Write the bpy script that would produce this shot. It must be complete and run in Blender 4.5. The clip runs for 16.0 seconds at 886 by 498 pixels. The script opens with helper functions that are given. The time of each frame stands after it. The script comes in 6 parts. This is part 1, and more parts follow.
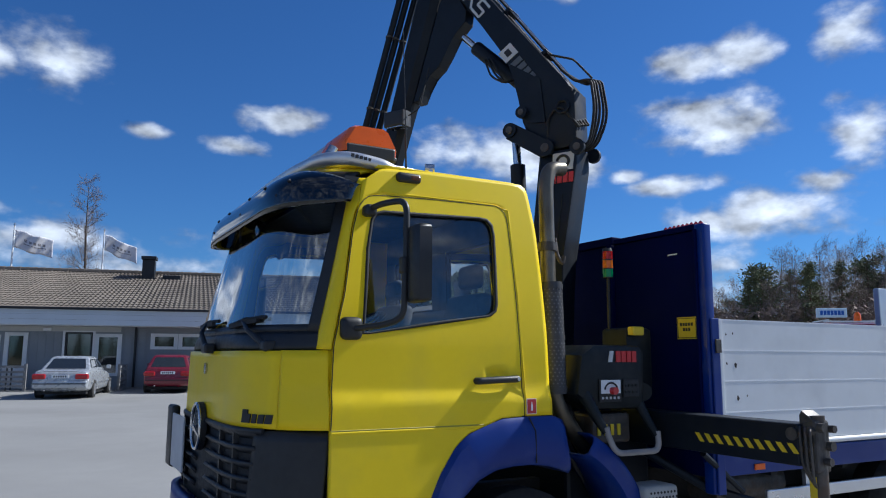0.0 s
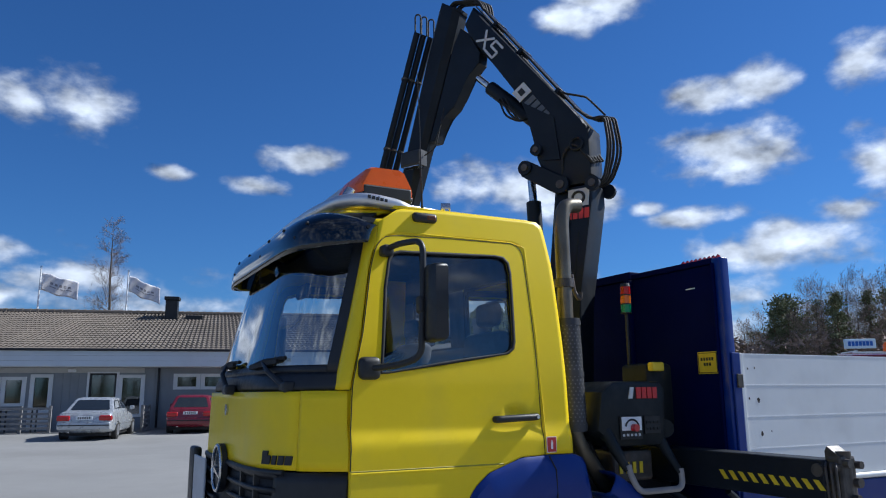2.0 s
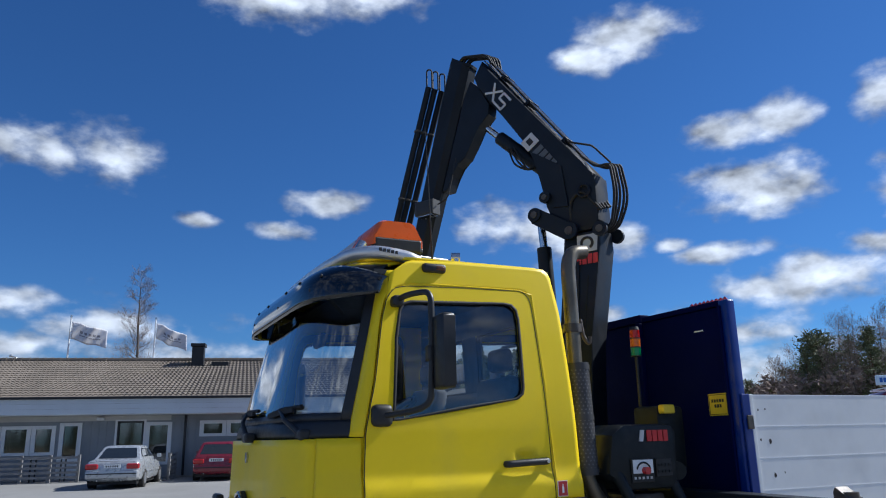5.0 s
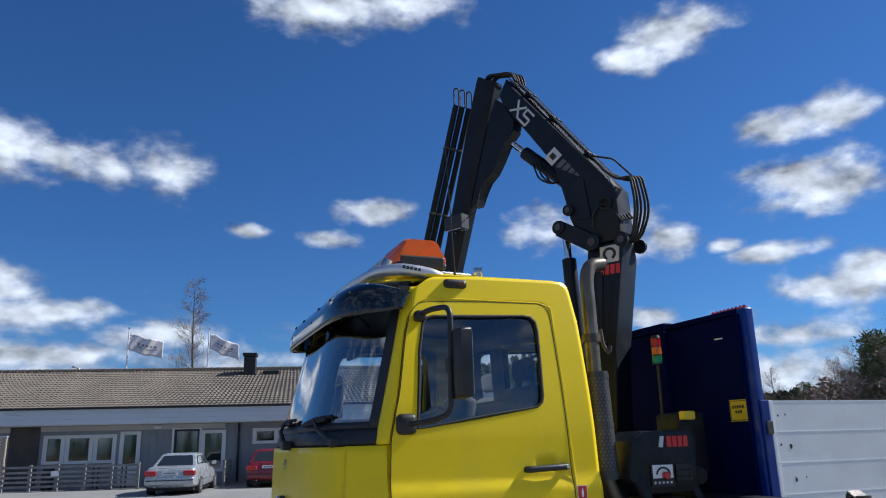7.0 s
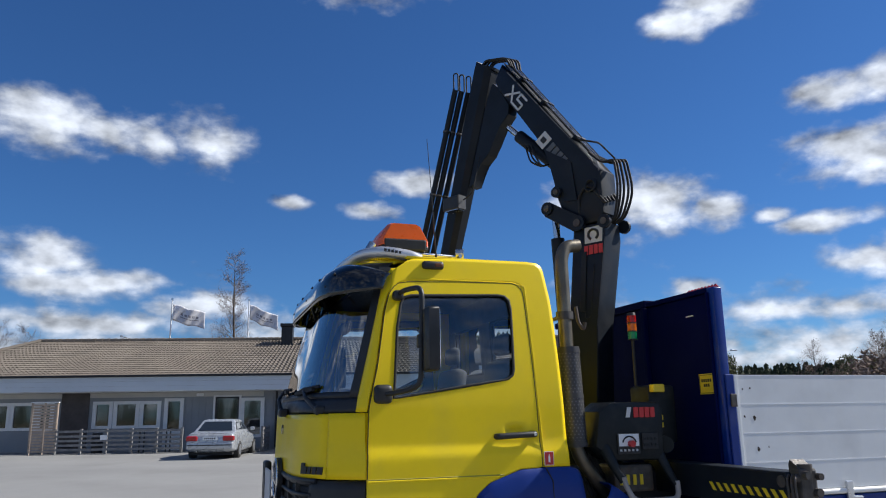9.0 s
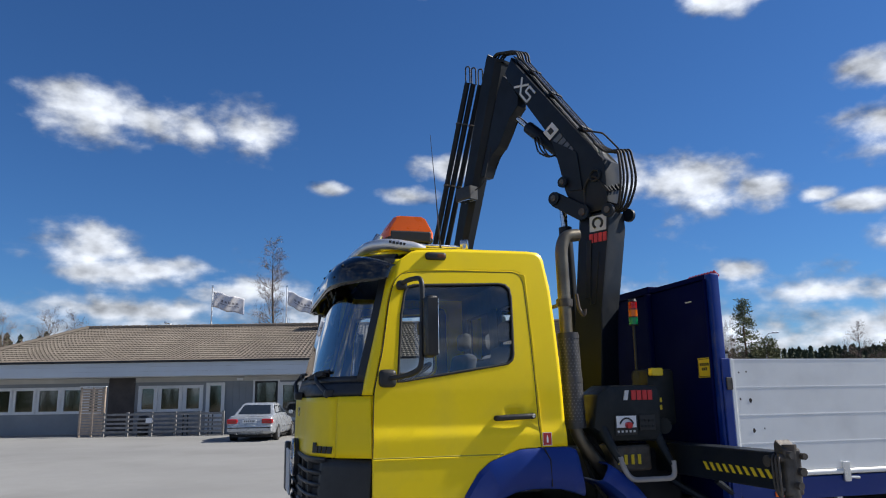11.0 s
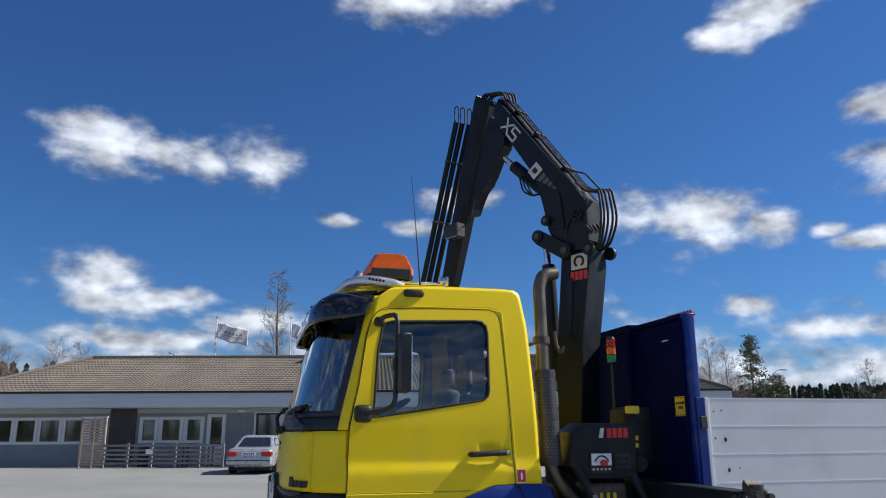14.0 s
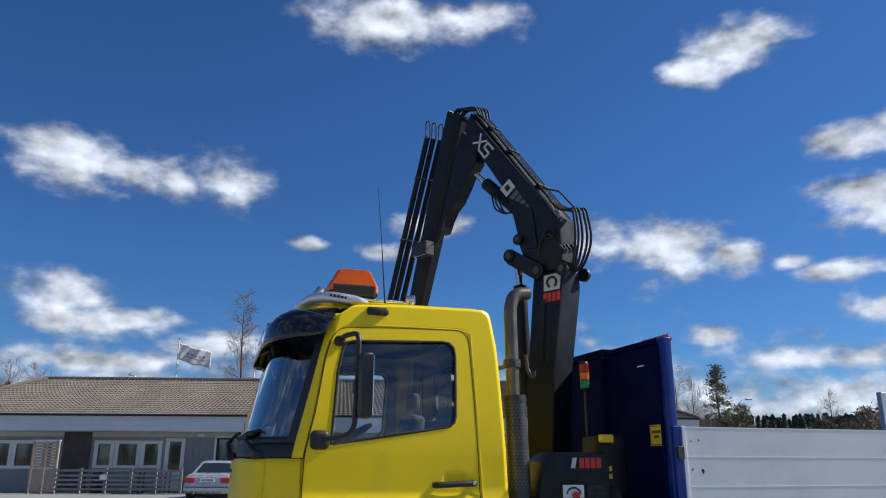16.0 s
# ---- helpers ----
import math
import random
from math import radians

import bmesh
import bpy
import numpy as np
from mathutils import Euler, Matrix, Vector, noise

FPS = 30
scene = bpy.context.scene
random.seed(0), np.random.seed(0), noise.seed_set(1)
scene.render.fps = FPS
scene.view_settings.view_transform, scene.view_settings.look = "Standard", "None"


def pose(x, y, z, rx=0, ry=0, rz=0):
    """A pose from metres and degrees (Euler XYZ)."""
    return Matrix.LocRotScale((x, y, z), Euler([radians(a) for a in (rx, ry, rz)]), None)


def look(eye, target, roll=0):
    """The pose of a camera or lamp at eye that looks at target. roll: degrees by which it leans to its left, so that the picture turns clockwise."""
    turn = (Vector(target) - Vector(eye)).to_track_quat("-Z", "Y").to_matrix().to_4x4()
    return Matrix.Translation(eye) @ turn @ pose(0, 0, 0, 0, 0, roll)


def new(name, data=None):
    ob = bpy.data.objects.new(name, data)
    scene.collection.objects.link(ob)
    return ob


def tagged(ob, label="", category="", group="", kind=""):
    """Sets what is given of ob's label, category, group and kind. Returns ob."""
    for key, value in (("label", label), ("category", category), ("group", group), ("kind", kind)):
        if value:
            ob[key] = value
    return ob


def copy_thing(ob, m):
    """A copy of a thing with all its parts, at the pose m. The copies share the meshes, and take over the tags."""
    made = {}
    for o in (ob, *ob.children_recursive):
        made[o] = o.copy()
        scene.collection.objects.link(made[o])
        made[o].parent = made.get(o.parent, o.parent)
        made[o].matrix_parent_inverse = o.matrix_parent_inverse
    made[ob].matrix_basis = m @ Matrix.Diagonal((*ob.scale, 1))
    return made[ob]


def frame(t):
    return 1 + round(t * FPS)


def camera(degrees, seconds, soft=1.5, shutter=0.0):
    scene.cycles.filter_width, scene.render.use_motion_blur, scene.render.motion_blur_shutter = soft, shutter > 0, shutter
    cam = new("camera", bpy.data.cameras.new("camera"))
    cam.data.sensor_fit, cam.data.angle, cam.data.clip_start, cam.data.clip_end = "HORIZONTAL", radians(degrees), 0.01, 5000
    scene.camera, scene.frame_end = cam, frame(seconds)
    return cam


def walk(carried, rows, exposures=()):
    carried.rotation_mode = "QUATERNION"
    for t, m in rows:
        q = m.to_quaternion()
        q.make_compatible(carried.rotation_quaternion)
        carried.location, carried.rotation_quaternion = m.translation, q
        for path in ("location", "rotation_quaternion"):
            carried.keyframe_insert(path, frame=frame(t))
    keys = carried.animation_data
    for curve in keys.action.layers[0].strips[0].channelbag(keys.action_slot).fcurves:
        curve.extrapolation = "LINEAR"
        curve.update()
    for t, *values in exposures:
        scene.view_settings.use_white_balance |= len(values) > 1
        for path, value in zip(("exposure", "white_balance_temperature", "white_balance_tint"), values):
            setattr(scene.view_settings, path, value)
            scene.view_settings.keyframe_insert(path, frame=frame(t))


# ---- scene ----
cam = camera(62.0, 16.0, soft=1.1)
PATH = [
    (0, (-1.356, -3.662, 1.826), (-0.405, -1.926, 2.115), 0.3),
    (0.5, (-1.358, -3.666, 1.832), (-0.418, -1.927, 2.135), 0.1),
    (1, (-1.353, -3.683, 1.832), (-0.428, -1.939, 2.157), -0.1),
    (1.5, (-1.351, -3.694, 1.832), (-0.443, -1.947, 2.185), -0.2),
    (2, (-1.356, -3.708, 1.838), (-0.461, -1.961, 2.222), -0.4),
    (2.5, (-1.36, -3.695, 1.841), (-0.469, -1.952, 2.25), -0.5),
    (3, (-1.377, -3.685, 1.843), (-0.481, -1.949, 2.27), -0.6),
    (5.5, (-1.349, -3.976, 1.854), (-0.551, -2.214, 2.361), -1.3),
    (6, (-1.462, -4.035, 1.857), (-0.693, -2.263, 2.374), -1.4),
    (6.5, (-1.464, -4.107, 1.86), (-0.722, -2.324, 2.38), -1.5),
    (7, (-1.3, -4.21, 1.854), (-0.592, -2.411, 2.365), -1.5),
    (7.5, (-1.137, -4.316, 1.854), (-0.461, -2.499, 2.347), -1.3),
    (8, (-1.124, -4.421, 1.849), (-0.473, -2.589, 2.319), -1.2),
    (8.5, (-1.114, -4.592, 1.838), (-0.486, -2.748, 2.287), -1.0),
    (9, (-1.03, -4.698, 1.841), (-0.42, -2.843, 2.278), -0.9),
    (11.5, (-0.779, -5.109, 1.832), (-0.29, -3.21, 2.226), -1.0),
    (12, (-0.696, -5.198, 1.839), (-0.228, -3.296, 2.243), -1.0),
    (12.5, (-0.725, -5.241, 1.846), (-0.27, -3.34, 2.27), -0.9),
    (13, (-0.757, -5.257, 1.852), (-0.302, -3.361, 2.297), -0.9),
    (13.5, (-0.747, -5.245, 1.85), (-0.282, -3.356, 2.316), -0.6),
    (14, (-0.679, -5.193, 1.841), (-0.191, -3.315, 2.324), -0.3),
    (14.5, (-0.691, -5.087, 1.832), (-0.176, -3.22, 2.331), -0.0),
    (15, (-0.719, -4.947, 1.844), (-0.173, -3.094, 2.362), 0.2),
    (15.5, (-0.61, -4.922, 1.849), (-0.054, -3.076, 2.382), 0.3),
    (16, (-0.579, -4.902, 1.853), (-0.018, -3.062, 2.402), 0.2),
]
walk(cam, [(t, look(eye, target, roll)) for t, eye, target, roll in PATH], [(0.0, 0.27, 5680, 9), (5.5, 0.24, 5750, 9), (8.5, 0.31, 6100, 10), (11.5, 0.37, 6330, 10), (16.0, 0.25, 6100, 10)])

# ---- world, sun, exposure ----
SUN_AZ, SUN_EL = 93.5, 42.0      # from +y towards +x, and above the horizon
world = bpy.data.worlds.new("sky")
scene.world = world
world.use_nodes = True
wn, wl = world.node_tree.nodes, world.node_tree.links
wn.clear()


def wmath(op, a, b=None, c=None):
    n = wn.new("ShaderNodeMath")
    n.operation = op
    for i, v in enumerate((a, b, c)):
        if v is None:
            continue
        if isinstance(v, (int, float)):
            n.inputs[i].default_value = v
        else:
            wl.new(v, n.inputs[i])
    return n.outputs[0]


def wnoise(vec, scale, detail, rough=0.55):
    n = wn.new("ShaderNodeTexNoise")
    n.inputs["Scale"].default_value = scale
    n.inputs["Detail"].default_value = detail
    n.inputs["Roughness"].default_value = rough
    wl.new(vec, n.inputs["Vector"])
    return n.outputs["Fac"]


sky = wn.new("ShaderNodeTexSky")
sky.sky_type = "NISHITA"
sky.sun_disc = False
sky.sun_elevation, sky.sun_rotation = radians(SUN_EL), radians(SUN_AZ)
sky.air_density, sky.dust_density, sky.ozone_density = 1.0, 0.12, 2.5
SKY_STRENGTH = 0.050
coord = wn.new("ShaderNodeTexCoord")
way = coord.outputs["Generated"]
split = wn.new("ShaderNodeSeparateXYZ")
wl.new(way, split.inputs[0])
az = wmath("MULTIPLY", wmath("ARCTAN2", split.outputs[0], split.outputs[1]), 180 / math.pi)
el = wmath("MULTIPLY", wmath("ARCSINE", split.outputs[2]), 180 / math.pi)
# cumulus clouds: azimuth, elevation, half width, half height, in degrees
CLOUDS = [
    (-11.5, 20.1, 3.3, 2.1), (-7.4, 20.0, 3.0, 1.4), (-3.8, 19.6, 1.9, 1.1), (-0.3, 19.9, 3.2, 1.7), (6.0, 16.1, 1.3, 0.5),
    (16.4, 17.6, 2.9, 0.9), (12.6, 15.5, 1.9, 0.7), (-11.0, 10.9, 3.6, 1.5), (-8.3, 9.3, 5.0, 1.1), (-8.0, 6.6, 6.4, 0.9), (-0.7, 8.0, 3.1, 1.0),
    (12.3, 33.0, 4.8, 1.8), (18.2, 33.1, 3.8, 1.5), (41.6, 29.2, 3.3, 1.6), (37.9, 27.9, 2.4, 1.1),
    (48.1, 21.2, 2.9, 1.2), (51.7, 21.6, 2.6, 1.1), (49.3, 17.3, 3.9, 1.8), (58.5, 21.8, 2.0, 1.5), (58.8, 14.8, 2.0, 2.2),
    (29.2, 15.9, 2.5, 1.5), (34.6, 15.2, 3.7, 2.2), (39.3, 14.3, 2.3, 1.3), (42.9, 13.5, 1.4, 0.5), (46.5, 12.7, 3.4, 0.7), (56.3, 12.3, 2.1, 0.8),
    (52.6, 10.2, 4.8, 1.5), (48.8, 9.8, 2.4, 1.2), (37.0, 8.8, 1.9, 0.7), (47.3, 6.6, 3.4, 0.8), (42.3, 6.8, 3.8, 0.8),
]
field = None
for a0, e0, w0, h0 in CLOUDS:
    dx = wmath("MULTIPLY", wmath("SUBTRACT", az, a0), math.cos(radians(e0)) / w0)
    dy = wmath("MULTIPLY", wmath("SUBTRACT", el, e0), 1 / h0)
    near = wmath("SUBTRACT", 1.38, wmath("SQRT", wmath("ADD", wmath("MULTIPLY", dx, dx), wmath("MULTIPLY", dy, dy))))
    field = near if field is None else wmath("MAXIMUM", field, near)
# low bank over the horizon, all round
bank = wmath("SUBTRACT", 0.78, wmath("MULTIPLY", wmath("ABSOLUTE", wmath("SUBTRACT", el, 3.6)), 0.16))
field = wmath("MAXIMUM", field, bank)
# unseen clouds added behind the viewer, for fill light and reflections
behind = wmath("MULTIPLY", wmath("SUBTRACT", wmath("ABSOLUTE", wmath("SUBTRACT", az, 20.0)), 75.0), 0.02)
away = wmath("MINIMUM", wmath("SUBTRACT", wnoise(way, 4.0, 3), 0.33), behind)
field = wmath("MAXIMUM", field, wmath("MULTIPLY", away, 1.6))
stretch = wn.new("ShaderNodeVectorMath")
stretch.operation = "MULTIPLY"
stretch.inputs[1].default_value = (1, 1, 1.7)
wl.new(way, stretch.inputs[0])
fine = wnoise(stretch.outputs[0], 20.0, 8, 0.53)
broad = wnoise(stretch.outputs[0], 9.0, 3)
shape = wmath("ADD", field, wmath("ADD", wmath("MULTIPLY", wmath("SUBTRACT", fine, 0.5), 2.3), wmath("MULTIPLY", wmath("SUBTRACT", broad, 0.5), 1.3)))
cover = wn.new("ShaderNodeMapRange")
cover.interpolation_type = "SMOOTHSTEP"
wl.new(shape, cover.inputs["Value"])
cover.inputs["From Min"].default_value, cover.inputs["From Max"].default_value = -0.05, 1.10
cover.inputs["To Max"].default_value = 0.97
# sunlit tops and greyer bellies
lift = wn.new("ShaderNodeVectorMath")
lift.operation = "ADD"
lift.inputs[1].default_value = (0.008, 0, 0.022)
wl.new(stretch.outputs[0], lift.inputs[0])
relief = wmath("SUBTRACT", wnoise(stretch.outputs[0], 19.0, 4, 0.48), wnoise(lift.outputs[0], 19.0, 4, 0.48))
tone = wmath("ADD", 0.36, wmath("ADD", wmath("MULTIPLY", relief, 1.3), wmath("MULTIPLY", cover.outputs[0], 0.27)))
cloudcol = wn.new("ShaderNodeCombineXYZ")
wl.new(wmath("MULTIPLY", tone, 0.93), cloudcol.inputs[0])
wl.new(wmath("MULTIPLY", tone, 0.97), cloudcol.inputs[1])
wl.new(wmath("MULTIPLY", tone, 1.04), cloudcol.inputs[2])
skyscale = wn.new("ShaderNodeVectorMath")
skyscale.operation = "MULTIPLY"
# the deep blue of a clear northern spring sky
skyscale.inputs[1].default_value = (0.51 * SKY_STRENGTH, 0.90 * SKY_STRENGTH, 1.40 * SKY_STRENGTH)
wl.new(sky.outputs[0], skyscale.inputs[0])
mixsky = wn.new("ShaderNodeMix")
mixsky.data_type = "RGBA"
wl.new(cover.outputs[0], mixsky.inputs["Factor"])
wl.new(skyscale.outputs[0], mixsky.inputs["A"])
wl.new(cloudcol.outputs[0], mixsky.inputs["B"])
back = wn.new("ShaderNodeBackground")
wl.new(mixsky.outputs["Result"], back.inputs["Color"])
wout = wn.new("ShaderNodeOutputWorld")
wl.new(back.outputs[0], wout.inputs[0])

sun_data = bpy.data.lights.new("sun", "SUN")
sun_data.energy, sun_data.angle, sun_data.color = 5.0, radians(0.53), (1.0, 0.94, 0.84)
sun = new("sun", sun_data)
sa, se = radians(SUN_AZ), radians(SUN_EL)
sun_way = Vector((math.sin(sa) * math.cos(se), math.cos(sa) * math.cos(se), math.sin(se)))
sun.matrix_basis = look(sun_way * 60, (0, 0, 0))


# ---- materials ----
def mat(name, color, rough=0.5, metal=0.0, var=0.12, scale=6.0, bump=0.0, bump_scale=60.0, coat=0.0, dirt=None, dirt_amount=0.0, dirt_scale=2.0, island=0.0, spec=0.5):
    """A principled surface with variation at two scales, optional fine relief and dirt patches."""
    m = bpy.data.materials.new(name)
    m.use_nodes = True
    nt = m.node_tree
    p = nt.nodes["Principled BSDF"]
    p.inputs["Roughness"].default_value, p.inputs["Metallic"].default_value = rough, metal
    p.inputs["Specular IOR Level"].default_value = spec
    p.inputs["Coat Weight"].default_value, p.inputs["Coat Roughness"].default_value = coat, 0.06
    tc = nt.nodes.new("ShaderNodeTexCoord")

    def noise_at(s, d=4.0):
        n = nt.nodes.new("ShaderNodeTexNoise")
        n.inputs["Scale"].default_value, n.inputs["Detail"].default_value = s, d
        nt.links.new(tc.outputs["Object"], n.inputs["Vector"])
        return n.outputs["Fac"]

    def mixed(fac, a, b):
        n = nt.nodes.new("ShaderNodeMix")
        n.data_type = "RGBA"
        nt.links.new(fac, n.inputs["Factor"])
        for k, v in (("A", a), ("B", b)):
            if isinstance(v, tuple):
                n.inputs[k].default_value = (*v, 1)
            else:
                nt.links.new(v, n.inputs[k])
        return n.outputs["Result"]

    def ranged(v, lo, hi, a=0.0, b=1.0):
        n = nt.nodes.new("ShaderNodeMapRange")
        nt.links.new(v, n.inputs["Value"])
        for k, val in zip(("From Min", "From Max", "To Min", "To Max"), (lo, hi, a, b)):
            n.inputs[k].default_value = val
        return n.outputs[0]

    lo, hi = tuple(max(c * (1 - var), 0) for c in color), tuple(min(c * (1 + var), 1) for c in color)
    col = mixed(ranged(noise_at(scale), 0.3, 0.7), lo, hi)
    grain = noise_at(scale * 14, 3.0)
    col = mixed(ranged(grain, 0.35, 0.75, 0.0, 0.35), col, tuple(c * (1 - var) for c in color))
    if island:
        g = nt.nodes.new("ShaderNodeNewGeometry")
        col = mixed(ranged(g.outputs["Random Per Island"], 0, 1, 0, island), col, tuple(c * 0.55 for c in color))
    if dirt:
        col = mixed(ranged(noise_at(dirt_scale, 8.0), 0.52, 0.72, 0, dirt_amount), col, dirt)
    nt.links.new(col, p.inputs["Base Color"])
    if metal < 0.9 or rough > 0.15:
        nt.links.new(ranged(noise_at(scale * 3), 0.3, 0.7, max(rough - 0.07, 0.02), min(rough + 0.09, 1)), p.inputs["Roughness"])
    if bump:
        b = nt.nodes.new("ShaderNodeBump")
        b.inputs["Strength"].default_value, b.inputs["Distance"].default_value = bump, 0.01
        nt.links.new(noise_at(bump_scale, 5.0), b.inputs["Height"])
        nt.links.new(b.outputs[0], p.inputs["Normal"])
    return m


def glass_mat(name, tint, rough=0.0, opaque=0.0):
    """A pane: clear where one looks through it, mirror-like by Fresnel."""
    m = bpy.data.materials.new(name)
    m.use_nodes = True
    nt = m.node_tree
    nt.nodes.clear()
    out = nt.nodes.new("ShaderNodeOutputMaterial")
    fres = nt.nodes.new("ShaderNodeFresnel")
    fres.inputs["IOR"].default_value = 1.52
    tr, gl, mx = nt.nodes.new("ShaderNodeBsdfTransparent"), nt.nodes.new("ShaderNodeBsdfGlossy"), nt.nodes.new("ShaderNodeMixShader")
    tr.inputs["Color"].default_value = (*tint, 1)
    gl.inputs["Roughness"].default_value = rough
    add = nt.nodes.new("ShaderNodeMath")
    add.operation = "MULTIPLY_ADD"
    add.inputs[1].default_value, add.inputs[2].default_value = 1.5, opaque
    nt.links.new(fres.outputs[0], add.inputs[0])
    nt.links.new(add.outputs[0], mx.inputs[0])
    nt.links.new(tr.outputs[0], mx.inputs[1])
    nt.links.new(gl.outputs[0], mx.inputs[2])
    nt.links.new(mx.outputs[0], out.inputs[0])
    return m


def lit_mat(name, color, strength):
    m = mat(name, color, 0.25, var=0.05)
    p = m.node_tree.nodes["Principled BSDF"]
    p.inputs["Emission Color"].default_value = (*color, 1)
    p.inputs["Emission Strength"].default_value = strength
    return m


YELLOW = mat("yellow_paint", (0.92, 0.67, 0.002), 0.42, spec=0.25, var=0.03, scale=1.5, coat=0.15, bump=0.02, bump_scale=5, dirt=(0.45, 0.40, 0.10), dirt_amount=0.16, dirt_scale=3)
BLUE = mat("blue_paint", (0.002, 0.026, 0.20), 0.40, spec=0.3, var=0.08, scale=2, coat=0.12, dirt=(0.10, 0.12, 0.2), dirt_amount=0.25, dirt_scale=4)
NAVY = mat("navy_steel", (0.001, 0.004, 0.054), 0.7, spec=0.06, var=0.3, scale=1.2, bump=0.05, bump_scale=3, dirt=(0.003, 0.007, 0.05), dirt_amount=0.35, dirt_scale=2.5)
BLACK = mat("black_plastic", (0.016, 0.017, 0.019), 0.48, var=0.2, scale=9, bump=0.08, bump_scale=220)
RUBBER = mat("black_rubber", (0.012, 0.012, 0.013), 0.7, var=0.2, scale=14, bump=0.1, bump_scale=90)
TYRE = mat("tyre_rubber", (0.022, 0.021, 0.020), 0.85, var=0.2, scale=10, bump=0.3, bump_scale=70, dirt=(0.10, 0.09, 0.08), dirt_amount=0.5, dirt_scale=6)
CRANE = mat("crane_paint", (0.007, 0.011, 0.018), 0.48, spec=0.28, var=0.22, scale=2.2, bump=0.06, bump_scale=14, dirt=(0.017, 0.021, 0.027), dirt_amount=0.4, dirt_scale=5)
CRANE_GREY = mat("console_plastic", (0.008, 0.0115, 0.0135), 0.5, spec=0.3, var=0.15, scale=5, bump=0.06, bump_scale=120, dirt=(0.04, 0.04, 0.038), dirt_amount=0.4, dirt_scale=6)
GREASE = mat("greasy_steel", (0.085, 0.077, 0.07), 0.5, 0.4, var=0.4, scale=14, bump=0.3, bump_scale=60, dirt=(0.12, 0.075, 0.045), dirt_amount=0.7, dirt_scale=9)
STEEL = mat("polished_steel", (0.62, 0.62, 0.62), 0.22, 1.0, var=0.08, scale=6, dirt=(0.35, 0.33, 0.30), dirt_amount=0.4, dirt_scale=5)
ALU = mat("brushed_aluminium", (0.66, 0.67, 0.69), 0.33, 0.85, var=0.06, scale=5, bump=0.03, bump_scale=80)
BOARD = mat("white_anodised_board", (0.79, 0.80, 0.79), 0.42, 0.0, var=0.05, scale=1.2, bump=0.03, bump_scale=30, dirt=(0.46, 0.46, 0.46), dirt_amount=0.35, dirt_scale=1.6)
WHITE = mat("white_paint", (0.78, 0.79, 0.80), 0.5, var=0.05, scale=3)
ORANGE = mat("orange_lens", (0.90, 0.14, 0.004), 0.3, spec=0.35, var=0.06, scale=4, coat=0.15, bump=0.05, bump_scale=60)
RED = mat("red_paint", (0.50, 0.016, 0.02), 0.35, var=0.1, scale=4, coat=0.4)
AMBER = lit_mat("amber_lens", (0.55, 0.12, 0.006), 0.05)
REDLAMP = lit_mat("red_lens", (0.36, 0.006, 0.006), 0.04)
GREENLAMP = lit_mat("green_lens", (0.006, 0.14, 0.05), 0.14)
SIGN_YELLOW = mat("yellow_film", (0.75, 0.55, 0.02), 0.45, var=0.08, scale=7)
INK = mat("black_ink", (0.02, 0.02, 0.02), 0.6, var=0.1)
GREY_INK = mat("grey_lettering_film", (0.55, 0.56, 0.57), 0.5, var=0.08)
RED_INK = mat("red_lettering_film", (0.52, 0.03, 0.03), 0.5, var=0.15)
BLUE_INK = mat("blue_lettering_film", (0.02, 0.12, 0.48), 0.5, var=0.1)
INTERIOR = mat("cab_trim", (0.045, 0.05, 0.056), 0.75, var=0.15, scale=8)
SEAT = mat("seat_cloth", (0.06, 0.065, 0.075), 0.9, var=0.3, scale=30, bump=0.1, bump_scale=200)
CABGLASS = glass_mat("cab_glass", (0.90, 0.95, 0.96), opaque=0.07)
SCREENGLASS = glass_mat("windscreen_glass", (0.86, 0.93, 0.93), opaque=0.20)
VISOR = glass_mat("smoked_acrylic", (0.15, 0.18, 0.22), 0.05, opaque=0.02)
PANE = glass_mat("window_glass", (0.42, 0.46, 0.47), 0.04, opaque=0.08)
ASPHALT = mat("worn_asphalt", (0.25, 0.246, 0.236), 0.9, var=0.13, scale=0.22, bump=0.35, bump_scale=45, dirt=(0.17, 0.165, 0.155), dirt_amount=0.55, dirt_scale=0.35)
GRAVEL = mat("grassy_gravel", (0.14, 0.125, 0.08), 0.95, var=0.3, scale=0.5, bump=0.5, bump_scale=12)


# ---- mesh helpers ----
def thing(name, at, label, category, group="", kind=""):
    e = new(name)
    e.location = at
    e.empty_display_size = 0.2
    return tagged(e, label, category, group, kind)


def origin_of(ob):
    v = Vector((0, 0, 0))
    while ob is not None:
        v += ob.location
        ob = ob.parent
    return v


def part(name, bm, material, parent=None, label="", smooth=None, solid=0.0, offset=-1.0):
    """Links a bmesh, in the coordinates of the place, as one mesh under a thing or a part."""
    me = bpy.data.meshes.new(name)
    if parent is not None:
        bmesh.ops.translate(bm, verts=bm.verts, vec=-origin_of(parent))
    if not solid:
        bmesh.ops.recalc_face_normals(bm, faces=bm.faces)
    bm.to_mesh(me)
    bm.free()
    me.materials.append(material)
    ob = new(name, me)
    if parent is not None:
        ob.parent = parent
    if smooth is not None:
        for pl in me.polygons:
            pl.use_smooth = True
        me.set_sharp_from_angle(angle=radians(smooth))
    if solid:
        md = ob.modifiers.new("thickness", "SOLIDIFY")
        md.thickness, md.offset = solid, offset
    return tagged(ob, label) if label else ob


